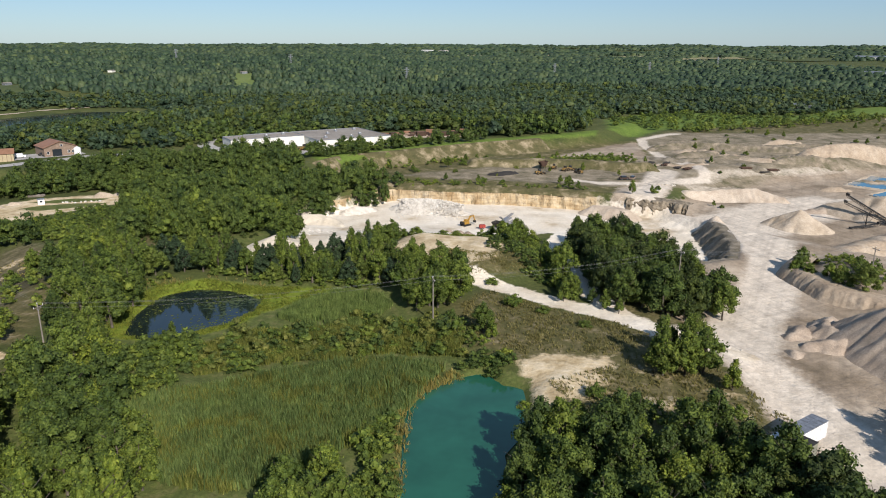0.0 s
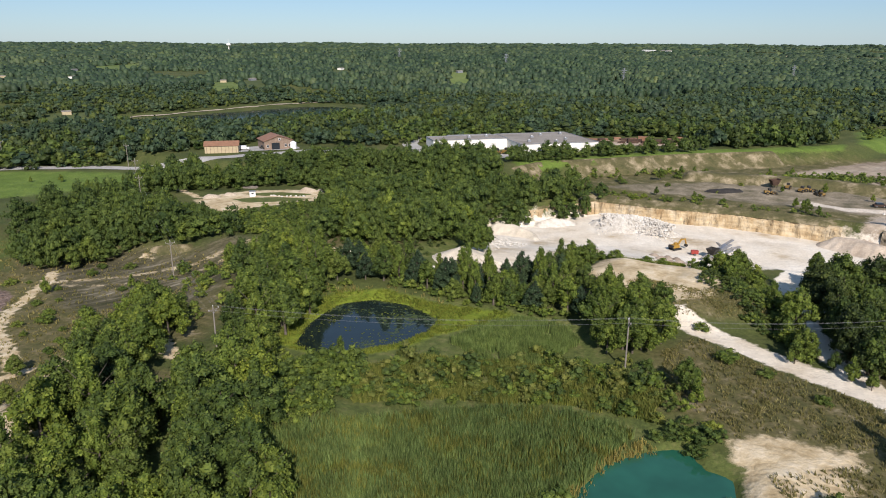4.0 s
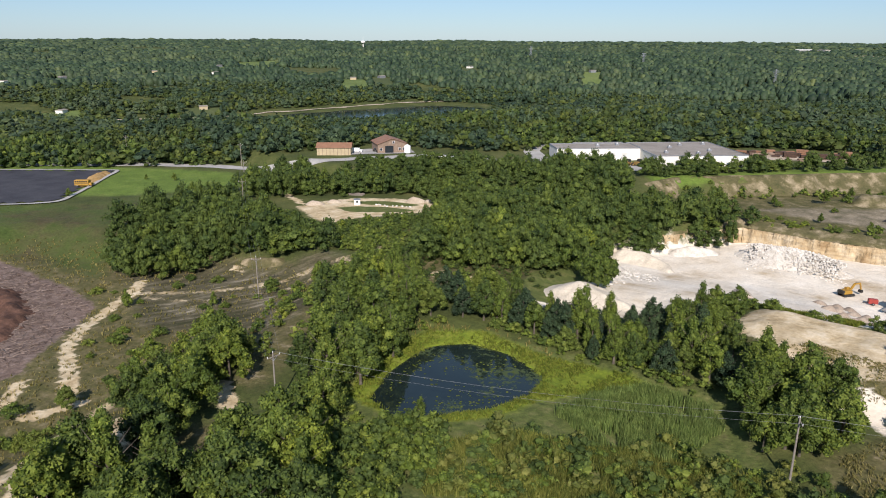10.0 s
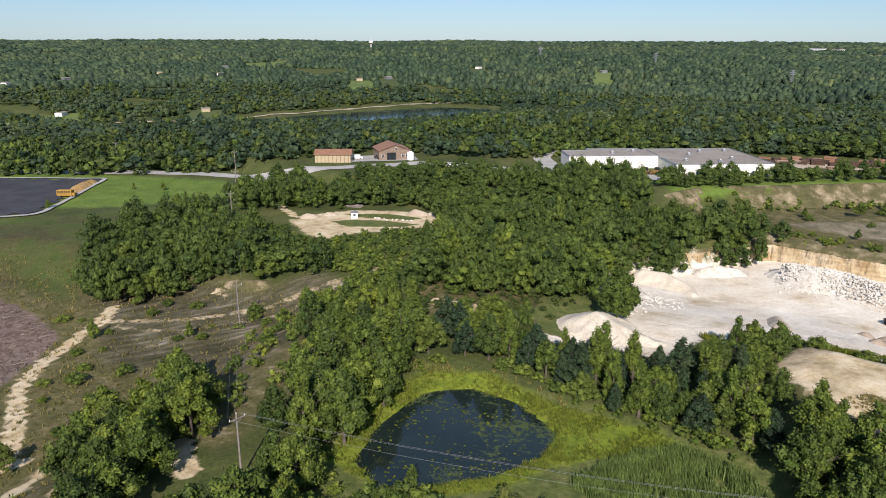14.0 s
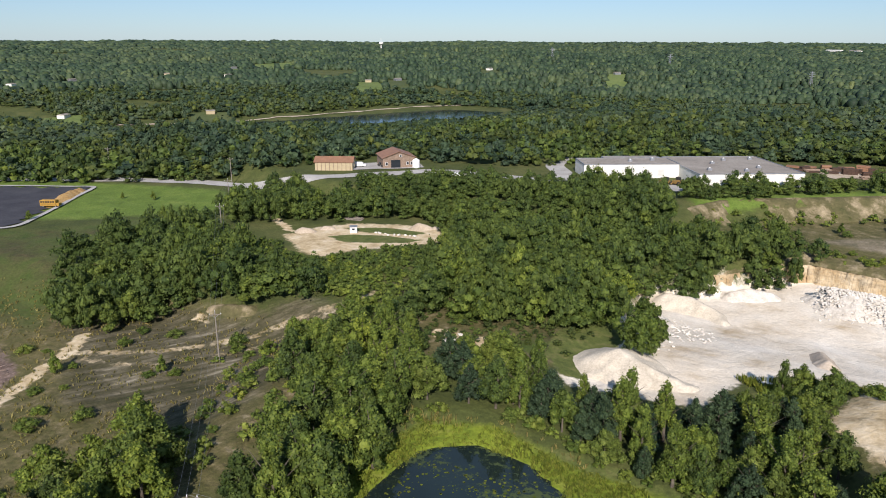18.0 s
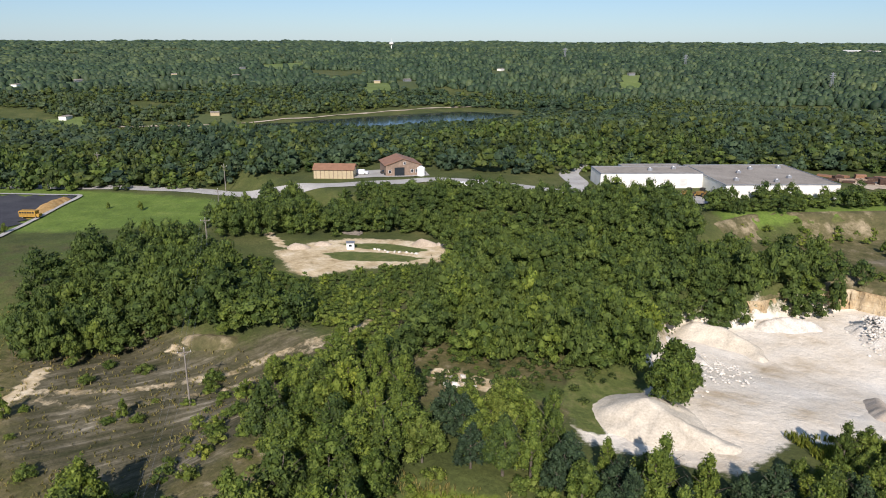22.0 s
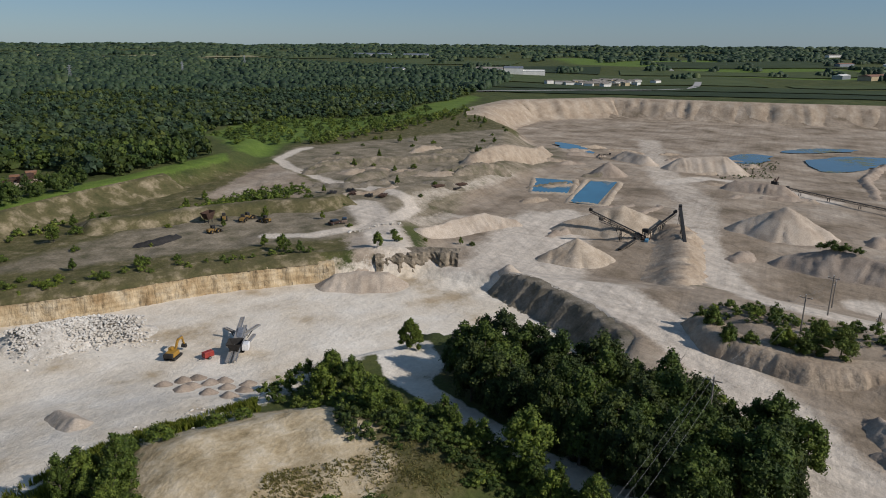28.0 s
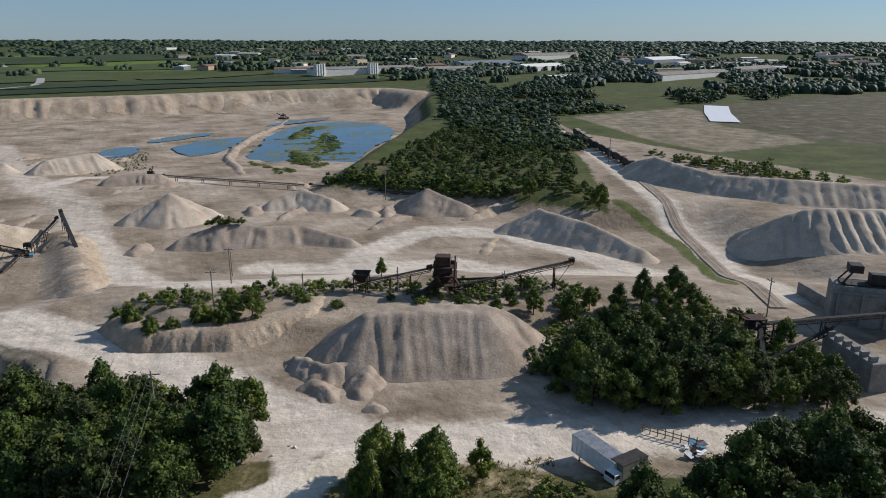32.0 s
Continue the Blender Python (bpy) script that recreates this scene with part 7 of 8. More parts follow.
def crusher():
    """The tracked crushing and screening train on the quarry floor."""
    c = thing("screening_plant", "grey tracked screening plant with long folding conveyors", "screening plant", "", (22.0, 249.5), 1.0)
    for s in (-1, 1):
        part("track", Kit().prism([(-2.4, 0.1), (2.4, 0.1), (2.7, 0.5), (2.4, 0.9), (-2.4, 0.9), (-2.7, 0.5)], Matrix.Translation((-1.0, s * 1.2, 0)), 0.5), RUBBER, c)
    part("chassis", Kit().box(-1, 0, 0.9, 9.0, 1.5, 0.6), STEEL_GREY, c)
    part("engine_box", Kit().box(-3.2, -1.9, 1.0, 2.2, 1.3, 1.3, 0, 0, 0.1), WHITE_PAINT, c)
    part("screen_box", Kit().box(1.4, 0, 2.2, 3.4, 1.3, 0.9, 0, -0.3, 0.1), STEEL_GREY, c)
    part("hopper", Kit().add([(-6.5, -1.6, 3.4), (-3.0, -1.6, 3.4), (-3.0, 1.6, 3.4), (-6.5, 1.6, 3.4), (-5.8, -0.7, 1.6), (-3.6, -0.7, 1.6), (-3.6, 0.7, 1.6), (-5.8, 0.7, 1.6)],
                             [(0, 1, 5, 4), (1, 2, 6, 5), (2, 3, 7, 6), (3, 0, 4, 7), (4, 5, 6, 7)]), STEEL_DARK, c)
    for a, b, w in (((-9.5, 0.9, 0.9), (8.0, 0.5, 3.8), 0.8), ((-9.2, -0.5, 0.9), (5.0, -0.5, 3.0), 0.7), ((3.0, 0, 1.4), (4.4, 3.8, 2.8), 0.7), ((3.2, 0, 1.4), (5.6, -3.4, 2.8), 0.7), ((-1.5, -1.5, 1.0), (1.6, -3.0, 2.2), 0.6)):
        arm = part("conveyor_frame", Kit().beam(Vector(a) + Vector((0, w / 2, 0)), Vector(b) + Vector((0, w / 2, 0)), 0.12, 0.4).beam(Vector(a) - Vector((0, w / 2, 0)), Vector(b) - Vector((0, w / 2, 0)), 0.12, 0.4), STEEL_GREY, c)
        part("belt", Kit().beam(Vector(a) + Vector((0, 0, 0.1)), Vector(b) + Vector((0, 0, 0.1)), w * 0.9, 0.12), CONCRETE, arm)
        m = Vector(a).lerp(Vector(b), 0.7)
        part("strut", Kit().beam(m, (m.x * 0.6, m.y * 0.5, 0.9), 0.14, 0.14), STEEL_DARK, arm)
    for x in (-6.0, 5.6):
        part("leg", Kit().box(x, 0.9, 0, 0.2, 0.2, 2.2).box(x, -0.6, 0, 0.2, 0.2, 2.0), STEEL_DARK, c)


crusher()
genset = thing("fuel_tank", "small red fuel tank trailer on the quarry floor", "tank", "", (14.2, 247.6), 0.2)
part("body", Kit().box(0, 0, 0.5, 2.2, 1.2, 1.2, 0, 0, 0.12), RED, genset)
for s in (-0.6, 0.6):
    wheel(genset, 0, s, 0.35, 0.2)
part("drawbar", Kit().beam((-1.1, 0, 0.55), (-2.4, 0, 0.45), 0.1, 0.1), STEEL_DARK, genset)

# train on the siding
for s in (-0.72, 0.72):
    ribbon("rail", [(120, 44 + s), (210, 44 + s), (293, 45 + s), (345, 50 + s), (420, 56 + s), (560, 70 + s)], 0.08, 0.45, RUST, "rusty steel rail of the quarry siding", "rail", 6)
ribbon("track_bed", [(120, 44), (210, 44), (293, 45), (345, 50), (420, 56), (560, 70)], 2.0, 0.25, GRAVEL, "grey ballast bed of the railway siding", "track bed", 6)
for k in range(9):
    x = 292 + 13.4 * k
    y = 45 + (x - 293) * 0.0885
    car = thing("rail_car", "dark open hopper rail car in a train", "rail car", "rail cars of the train", (x, y), math.atan2(0.0885, 1), 0.5)
    part("body", Kit().prism([(-5.6, 1.0), (5.6, 1.0), (6.1, 3.4), (-6.1, 3.4)], Matrix.Identity(4), 2.9), STEEL_DARK, car)
    part("load", Kit().prism([(-5.6, 3.3), (5.6, 3.3), (3.0, 3.9), (-3.0, 3.9)], Matrix.Identity(4), 2.4), GRAVEL, car)
    for x2 in (-4.4, 4.4):
        part("bogie", Kit().box(x2, 0, 0, 2.2, 2.0, 0.95), RUST, car)

# scrap, logs and odds and ends
def lumber(at, turn, n, length, label, mat=None, group="timber stacks", seed=0):
    r = random.Random(seed)
    s = thing("timber_stack", label, "timber stack", group, at, turn)
    for k in range(n):
        y, z = (k % 6) * 0.5 - 1.25 + r.uniform(-0.08, 0.08), 0.2 + (k // 6) * 0.36
        part("log", Kit().bar((-length / 2 + r.uniform(-0.5, 0.5), y, z), (length / 2 + r.uniform(-0.5, 0.5), y + r.uniform(-0.1, 0.1), z), r.uniform(0.14, 0.22), 7), mat or LOG_WOOD, s)


lumber((-157, 266.5), 0.2, 12, 5.5, "stack of grey weathered timber by the riding track", seed=1)
for k, (x, y, t) in enumerate(((104, 352, 0.9), (110, 346, 0.8), (114, 341, 1.0), (118, 337, 0.7), (112, 351, 1.2), (146, 338, 0.2), (154, 336, 0.4), (160, 340, 0.1))):
    lumber((x, y), t, 12, 5.0, "stack of rusty pipes and beams by the haul road", RUST if k % 2 else STEEL_DARK, "scrap stacks by the road", 10 + k)
for k, (x, y, t) in enumerate(((-26, 408, 0.4), (-20, 412, 0.6), (-6, 403, 0.5), (2, 417, 0.2), (8, 408, 0.6))):
    lumber((x, y), t, 18, 6.0, "stack of reddish timber behind the warehouse", WALL_BRICK, "timber behind the warehouse", 30 + k)


def car_thing(at, turn, paint_mat, label, s=1.0):
    c = thing("van" if s > 1 else "car", label, "van" if s > 1 else "car", "parked vehicles", at, turn, 0.2)
    part("body", Kit().box(0, 0, 0.3, 4.3 * s, 1.8, 0.65 * s, 0, 0, 0.12), paint_mat, c)
    part("cabin", Kit().box(-0.2, 0, 0.3 + 0.65 * s, 2.6 * s, 1.6, 0.6 * s, 0, 0, 0.2), GLASS_DARK if s == 1 else paint_mat, c)
    for x in (-1.3 * s, 1.3 * s):
        for y in (-0.8, 0.8):
            wheel(c, x, y, 0.33, 0.22)


for at, t, m, l, s in (((-187.3, 329.5), 0.8, STEEL_DARK, "dark car parked in front of the barn", 1.0), ((-184.6, 328), 0.8, STEEL_DARK, "dark car parked in front of the barn", 1.0), ((-195.5, 324), 0.4, WHITE_PAINT, "white van in the yard by the shed", 1.3),
                       ((-147.6, 323), 0.5, WHITE_PAINT, "white van half hidden by trees", 1.4), ((-144, 324.5), 0.5, WHITE_PAINT, "white van half hidden by trees", 1.4), ((80, 308.5), 0.2, RUST, "rusty wrecked car among scrap", 1.0), ((84, 309), 1.0, WALL_BRICK, "rusty red wrecked car among scrap", 1.0)):
    car_thing(at, t, m, l, s)
scrap = thing("scrap_heap", "heap of pale scrap sheets by the road", "scrap heap", "", (60, 79.5), 0.4)
rng = random.Random(50)
for k in range(14):
    part("scrap_sheet", Kit().box(rng.uniform(-2, 2), rng.uniform(-2.5, 2.5), rng.uniform(0.05, 0.9), rng.uniform(0.6, 1.8), rng.uniform(0.4, 1.2), 0.12, rng.uniform(0, 3), rng.uniform(-0.4, 0.4)), rng.choice((WHITE_PAINT, STEEL_GREY, BLUE, RUST)), scrap)
fence_root = thing("fence", "leaning dark wooden fence by the scrap heap", "fence", "", (63.5, 82.5), -0.5)
for k in range(8):
    part("post", Kit().box(0, -4 + 1.15 * k, -0.2, 0.14, 0.14, 1.9), LOG_WOOD, fence_root)
part("rail", Kit().beam((0, -4.2, 1.2), (0, 4.4, 1.2), 0.06, 0.14).beam((0, -4.2, 0.6), (0, 4.4, 0.6), 0.06, 0.14), LOG_WOOD, fence_root)
box = thing("cabin", "small white cabin on the riding track", "cabin", "", (-147.5, 253), 0.6)
part("wall", Kit().box(0, 0, 0, 2.2, 1.8, 1.9), WHITE_PAINT, box)
part("roof", Kit().box(0, 0, 1.9, 2.5, 2.1, 0.15), STEEL_GREY, box)
part("window", Kit().box(0, -0.92, 0.9, 0.8, 0.06, 0.6), GLASS_DARK, box)


# ---- single trees and bushes ----
tree_kind("round", 19, 10.6, 3.9, 50, 9000, 0.4, LEAF, bare=0.0, label="round green bush-like tree standing alone on white stone", name="round_tree")

def single(key, x, y, scale, label=""):
    plant(key, x, y, scale, x * 1.7, label)


single("round", -47.2, 209.5, 1.15)
single("round", 42, 213, 0.6, "small round green tree beside the haul road")
single("maple", 75, 275, 0.55, "lone green tree above the stone pile")
single("maple", 52, 289, 0.62, "bushy green tree at the cliff edge")
single("young", 55.5, 285.5, 0.8, "small tree at the cliff edge")
single("young", 15, 298, 0.8, "small tree above the quarry face")
single("young", 137, 136.5, 1.05, "lone green tree beside the rusty conveyor")
single("maple", 231, 93, 1.0, "bushy green tree at the pit edge")
single("maple", 217, 69, 1.15, "bushy green tree beside the railway")
single("maple", 97, 168, 0.66, "bushy green tree at the end of the pink bank")
single("maple", 94, 172, 0.62)
single("young", 91.5, 175.5, 0.95)
single("young", 50.4, 110.9, 1.15, "single conical green tree on the verge")
single("young", -56.4, 136.2, 0.75, "pale green shrub growing in the pond")
single("maple", 8.2, 135.5, 0.75, "green tree on the dry slope")
single("young", 10, 132, 0.9)
for x, y, k in ((97.5, 163, 0.8), (100.5, 158, 0.95), (103, 163.5, 0.75), (99, 167, 0.6)):
    plant("willow", x, y, k, x, "bushy light green tree at the end of the sand bank", "trees by the sand bank")
single("maple", 97, 182, 0.75, "green tree by the sand bank")
single("maple", 93, 176, 0.7)
single("young", 99, 186, 1.0)
single("maple", 62, 146, 1.05, "big dark tree at the end of the grove")
single("oak", 63, 151, 0.95)
single("maple", -111, 182, 0.7, "thin pale tree on the dry meadow")
single("willow", -116, 115, 0.6)
single("willow", -108, 102, 0.5)
single("young", -130, 164.5, 0.75)
single("young", -148, 154, 0.9)
single("willow", -101, 100, 0.55)
single("maple", 112, 105, 0.55)
single("maple", 108, 100, 0.7)
single("young", 106, 108, 0.9)
single("maple", 98, 52, 0.75, "yellow-green tree below the conveyor")
single("willow", 86, 53, 0.85, "yellow-green tree below the conveyor")
single("maple", 83, 50, 0.7)
single("young", -252, 250, 0.5)
single("young", -240, 254, 0.7)
single("young", -215, 262, 0.6)
single("young", -249, 212, 0.7)
single("maple", 44, 126, 0.62)
single("young", 46, 120, 0.9)
rng = random.Random(78)
for k in range(30):
    y = 154 + 1.7 * k
    plant(rng.choice(("bush", "young", "bush", "maple") if y < 180 else ("bush", "young", "bush")), 29.3 + rng.uniform(-2.4, 1.2) - 0.05 * (y - 170), y, rng.uniform(0.6, 1.15) * (0.6 if k % 4 == 3 else 1), rng.uniform(0, 6.28), "dark green bush on the slope above the spur road", "bushes above the spur road")
for x, y, s in ((34.5, 153, 0.75), (36.5, 149, 0.9), (32, 158, 0.7), (39, 146, 0.8), (31, 164, 0.85)):
    plant("young", x, y, s, x, "upright young tree beside the spur road", "young trees by the spur road")
rng = random.Random(77)
for x, y in ((115, 155), (108, 142), (112, 104), (115, 169), (107, 174), (119, 163), (121, 150), (110, 150), (104, 165), (113, 131), (111, 124), (110, 115), (123, 100), (119, 89), (-147, 169), (-130, 171), (-131, 162), (-127, 165), (-159, 159), (-147, 157), (-163, 157), (-106, 119), (-114, 102), (-141, 151), (-136, 143), (-144, 147), (-133, 139), (-128, 146), (-137, 135), (-125, 136), (-131, 131), (-120, 130)):
    plant(rng.choice(("bush", "scrub", "bush")), x, y, rng.uniform(0.55, 1.15), rng.uniform(0, 6.28), wide=rng.uniform(0.9, 1.3))
for x, y in ((-118, 125), (-122, 109), (-111, 108), (-104, 94), (-97, 103), (-126, 103), (-132, 110), (-92, 99), (-142, 178), (-150, 176), (-120, 178), (-127, 182), (-110, 172), (-104, 160), (-108, 165), (-85, 205), (-78, 187), (-8, 205), (0, 205), (4, 204), (14, 200), (18, 197), (-12, 207), (22, 190), (20, 180), (25, 176), (28, 172), (12, 164), (16, 150), (22, 146), (30, 138), (26, 108)):
    plant(rng.choice(("bush", "scrub", "bush")), x, y, rng.uniform(0.55, 1.15), rng.uniform(0, 6.28), wide=rng.uniform(0.9, 1.3))
for x, y in ((40, 105), (33, 103), (22, 104), (20, 98), (12, 124), (9, 122), (13, 95), (14, 108)):
    plant(rng.choice(("bush", "scrub", "bush")), x, y, rng.uniform(0.55, 1.15), rng.uniform(0, 6.28), wide=rng.uniform(0.9, 1.3))
for x, y, s in ((179, 194, 1.3), (179.5, 190.5, 1.1), (180, 187, 0.9), (178.5, 197, 0.8)):
    plant("bush", x, y, s, x * y, "green bush growing on top of a spoil mound", sink=-5.9)
for k in range(46):
    x, y = rng.uniform(-50, 118), 0
    y = {0: rng.uniform(296, 306), 1: rng.uniform(350, 372), 2: rng.uniform(300, 340)}[k % 3] - (0.22 * (x - 10) if x > 10 and k % 3 == 0 else 0)
    plant(rng.choice(("young", "bush", "scrub", "bush")), x, y, rng.uniform(0.5, 0.95), rng.uniform(0, 6.28), "small green bush on the quarry bench", "bushes on the bench")
for k in range(44):
    x = rng.uniform(130, 330)
    y = 340 + (x - 130) * 0.85 + rng.uniform(-30, 75)
    plant(rng.choice(("young", "bush")), x, y, rng.uniform(0.6, 1.0), rng.uniform(0, 6.28), "dark young conifer-like tree on the old spoil", "young trees on the spoil")


# ---- reeds, marsh shrubs and grass ----
def blades(name, pts, n, low, high, width, material, label, seed, spread=0.5, holes=()):
    """Upright leaf blades in tufts, as one mesh."""
    r = np.random.default_rng(seed)
    xs, ys = [p[0] for p in pts], [p[1] for p in pts]
    x, y = r.uniform(min(xs), max(xs), n * 3), r.uniform(min(ys), max(ys), n * 3)
    ok = depth_in(pts, x, y) > 0.5 * wave(x, y, 4, seed)
    for h in holes:
        ok &= depth_in(h, x, y) < -0.2
    ok &= r.uniform(0, 1, len(x)) < 0.55 + 0.8 * wave(x, y, 9, seed + 1)
    x, y = x[ok][:n], y[ok][:n]
    n = len(x)
    z = level_at(x, y)
    tall = r.uniform(low, high, n) * (1 + 0.18 * wave(x, y, 6, seed + 2))
    vs = []
    for k in range(3):
        a = r.uniform(0, 6.28, n)
        ox, oy = r.normal(0, 0.14, n), r.normal(0, 0.14, n)
        bx, by = np.cos(a) * width, np.sin(a) * width
        lx, ly = r.normal(0, spread, n) * 0.5 - 0.1, r.normal(0, spread, n) * 0.5 + 0.12
        base = np.stack([x + ox, y + oy, z - 0.1], -1)
        off = np.stack([bx, by, 0 * bx], -1)
        mid = base + np.stack([lx * 0.3, ly * 0.3, tall * 0.6], -1)
        tip = base + np.stack([lx, ly, tall * r.uniform(0.8, 1.05, n)], -1)
        vs.append(np.stack([base - off, base + off, mid + off * 0.9, tip, mid - off * 0.9], 1))
    v = np.concatenate(vs).reshape(-1, 3)
    f = np.arange(len(v)).reshape(-1, 5)
    return tagged(new(name, fast_mesh(name, v, f, material)), label, "reeds", kind="stuff")


REED_EAST = [(-37, 147), (-32, 157), (-25, 163), (-15, 160), (-12, 154), (-17, 141), (-28, 141)]
REED_SOUTH = [(-54, 100), (-46, 91), (-39, 85), (-30, 83), (-23, 86), (-16, 93), (-11, 97), (-7, 104), (-4, 113), (1, 121), (-9, 124), (-20, 123), (-34, 117), (-46, 110)]
SEDGE = leaves("sedge", (0.11, 0.145, 0.02), (0.18, 0.215, 0.03), (0.27, 0.28, 0.055), 0.45)
SEDGE_DRY = leaves("dry_sedge", (0.15, 0.145, 0.05), (0.25, 0.225, 0.085), (0.38, 0.325, 0.15), 0.5)
REED_BLUE = leaves("reed_blue", (0.1, 0.155, 0.052), (0.15, 0.215, 0.072), (0.215, 0.28, 0.105), 0.45)
blades("reed_bed", REED_EAST, 5200, 1.6, 2.3, 0.07, REED_BLUE, "tall blue-green reed bed beside the dark pond", 1)
blades("reed_bed", REED_SOUTH, 12500, 1.7, 2.6, 0.075, REED_BLUE, "tall blue-green reed bed by the turquoise pond", 2)
blades("reed_bed", REED_SOUTH, 10500, 1.4, 2.3, 0.075, REED, "olive reeds mixed into the reed bed", 3)
blades("sedge", [(-46, 118), (-30, 124), (-10, 128), (3, 126), (5, 133), (-10, 145), (-28, 140), (-44, 138), (-50, 128)], 11000, 0.9, 1.7, 0.07, REED, "olive marsh grass between shrubs", 4)
blades("sedge", LIME, 7000, 0.25, 0.7, 0.07, SEDGE, "bright yellow-green sedge round the dark pond", 5, holes=(DARK_POND,))
blades("sedge", [(-8, 84), (-8, 106), (-5, 115), (3, 121), (4, 118), (-3, 112), (-5, 104), (-5, 84)], 600, 1.0, 1.8, 0.06, SEDGE_DRY, "straw-coloured reeds along the water's edge", 6)
blades("sedge", [(-76, 134), (-77, 152), (-75, 169), (-60, 173), (-45, 169), (-44, 167), (-60, 171), (-72, 167), (-74, 151), (-72, 136)], 1100, 0.5, 1.2, 0.07, SEDGE_DRY, "dry straw-coloured grass fringe under the trees", 7)
blades("dry_grass", [(4, 150), (10, 160), (38, 140), (50, 122), (58, 100), (22, 104), (14, 126), (6, 132)], 4500, 0.3, 0.8, 0.08, SEDGE_DRY, "dry brown grass on the slope", 8, holes=([(14, 112), (17, 126), (36, 123), (24, 116)],))
blades("dry_grass", [(-8, 178), (8, 168), (28, 172), (26, 184), (12, 182), (0, 186)], 2200, 0.2, 0.5, 0.08, SEDGE_DRY, "sparse dry grass on the sandy hillock", 9)
blades("dry_grass", WEST_LOW, 4500, 0.3, 0.8, 0.09, SEDGE_DRY, "dry grass on the low western ground", 10, holes=([(-230, 165), (-176, 157), (-155, 151), (-146, 134), (-137, 120), (-138, 112), (-230, 80)],))
blades("dry_grass", [(-30, 208), (-12, 214), (10, 213), (8, 207), (-10, 208), (-24, 200)], 2600, 0.8, 1.5, 0.08, SEDGE, "tall weeds along the stone yard's edge", 11)

LOW = [crown_arrays(90 + k, 1.45, 2.6, 0.02, 7, 190, 0.3, CAP) for k in range(6)]
rng = random.Random(9)
ZONES = itertools.count()


def shrub_zone(pts, gap, low, high, label, mats):
    """Shrubs scattered over a patch of ground."""
    k = next(ZONES)
    spots = [(x, y, float(level_at(x, y)) + (max(0.0, -12.9 - float(level_at(x, y))) if "pit lake" in label else 0.0), s * (1.7 if "pit lake" in label else 1.0), s * rng.uniform(0.7, 1.15) * (0.4 if "pit lake" in label else 1.0), rng.uniform(0, 6.28)) for x, y in scatter(pts, gap, 200 + k) for s in (rng.uniform(low, high),)]
    for j, mat in enumerate(mats):
        if spots[j::len(mats)]:
            wood_stuff("shrubs", spots[j::len(mats)], LOW, mat, label)


shrub_zone([(-50, 117), (-44, 139), (-30, 141), (-12, 146), (3, 145), (9, 130), (4, 124), (-10, 127), (-26, 124), (-40, 118)], 3.2, 0.45, 1.5, "thick green marsh shrubs between the ponds", (LEAF_WOOD, LEAF, REED))
shrub_zone([(-68, 118), (-62, 131), (-50, 136), (-46, 122), (-50, 108), (-58, 108)], 2.6, 0.8, 1.5, "thick green shrubs at the pond's end", (LEAF_WOOD, LEAF))
shrub_zone([(-13, 100), (-8, 104), (-6.5, 92), (-6, 76), (-12, 76), (-12, 92)], 2.4, 0.6, 1.5, "green shrubs standing in the reeds", (LEAF,))
shrub_zone([(2, 121), (8, 126), (14, 122), (10, 118), (6, 121)], 1.9, 0.7, 1.1, "dark green shrubs over the turquoise water", (LEAF_DARK,))
shrub_zone([(9, 214), (20, 220), (29, 216), (30, 190), (31, 160), (22, 168), (18, 190), (14, 200)], 3.4, 0.4, 1.0, "green shrubs on the slope beside the spur road", (LEAF, LEAF_LIGHT))
shrub_zone([(15, 200), (27, 186), (30, 170), (26, 164), (19, 170), (19, 186)], 2.7, 0.4, 1.0, "dark scrub on the slope beside the spur road", (LEAF_DARK, LEAF_WOOD))
shrub_zone([(100, 186), (106, 172), (112, 150), (118, 140), (112, 112), (120, 96), (124, 92), (126, 110), (122, 150), (112, 190)], 3.0, 0.4, 1.15, "scattered shrubs along the old plant", (LEAF, LEAF_LIGHT))
shrub_zone([(74, 98), (92, 104), (108, 96), (124, 92), (128, 84), (90, 92)], 2.8, 0.6, 1.3, "shrubs at the foot of the grove", (LEAF, LEAF_DARK))
shrub_zone([(80, 66), (84, 46), (96, 52), (112, 52), (118, 62), (100, 64)], 3.2, 0.8, 1.5, "shrubs below the loading works", (LEAF, LEAF_LIGHT))
shrub_zone([(-78, 196), (-60, 200), (-55, 218), (-62, 224), (-74, 205)], 3.4, 0.35, 0.7, "low brown-green weeds at the wood's edge", (LEAF_DEEP,))
shrub_zone([(28, 100), (44, 95), (52, 100), (48, 104), (30, 106)], 2.8, 0.5, 1.0, "low shrubs at the edge of the trees", (LEAF,))
shrub_zone([(-116, 190), (-106, 204), (-98, 196), (-100, 172), (-108, 176)], 3.4, 0.7, 1.4, "green shrubs beside the dirt path", (LEAF, LEAF_LIGHT))
shrub_zone([(-134, 222), (-112, 226), (-104, 214), (-98, 200), (-108, 196), (-119, 206)], 3.2, 0.6, 1.3, "green shrubs along the dirt path", (LEAF, LEAF_LIGHT))
shrub_zone([(-60, 176), (-46, 172), (-30, 170), (-16, 166), (-14, 162), (-30, 166), (-46, 169), (-62, 173)], 2.4, 0.5, 1.0, "low shrubs between pond and trees", (LEAF, LEAF_LIGHT))
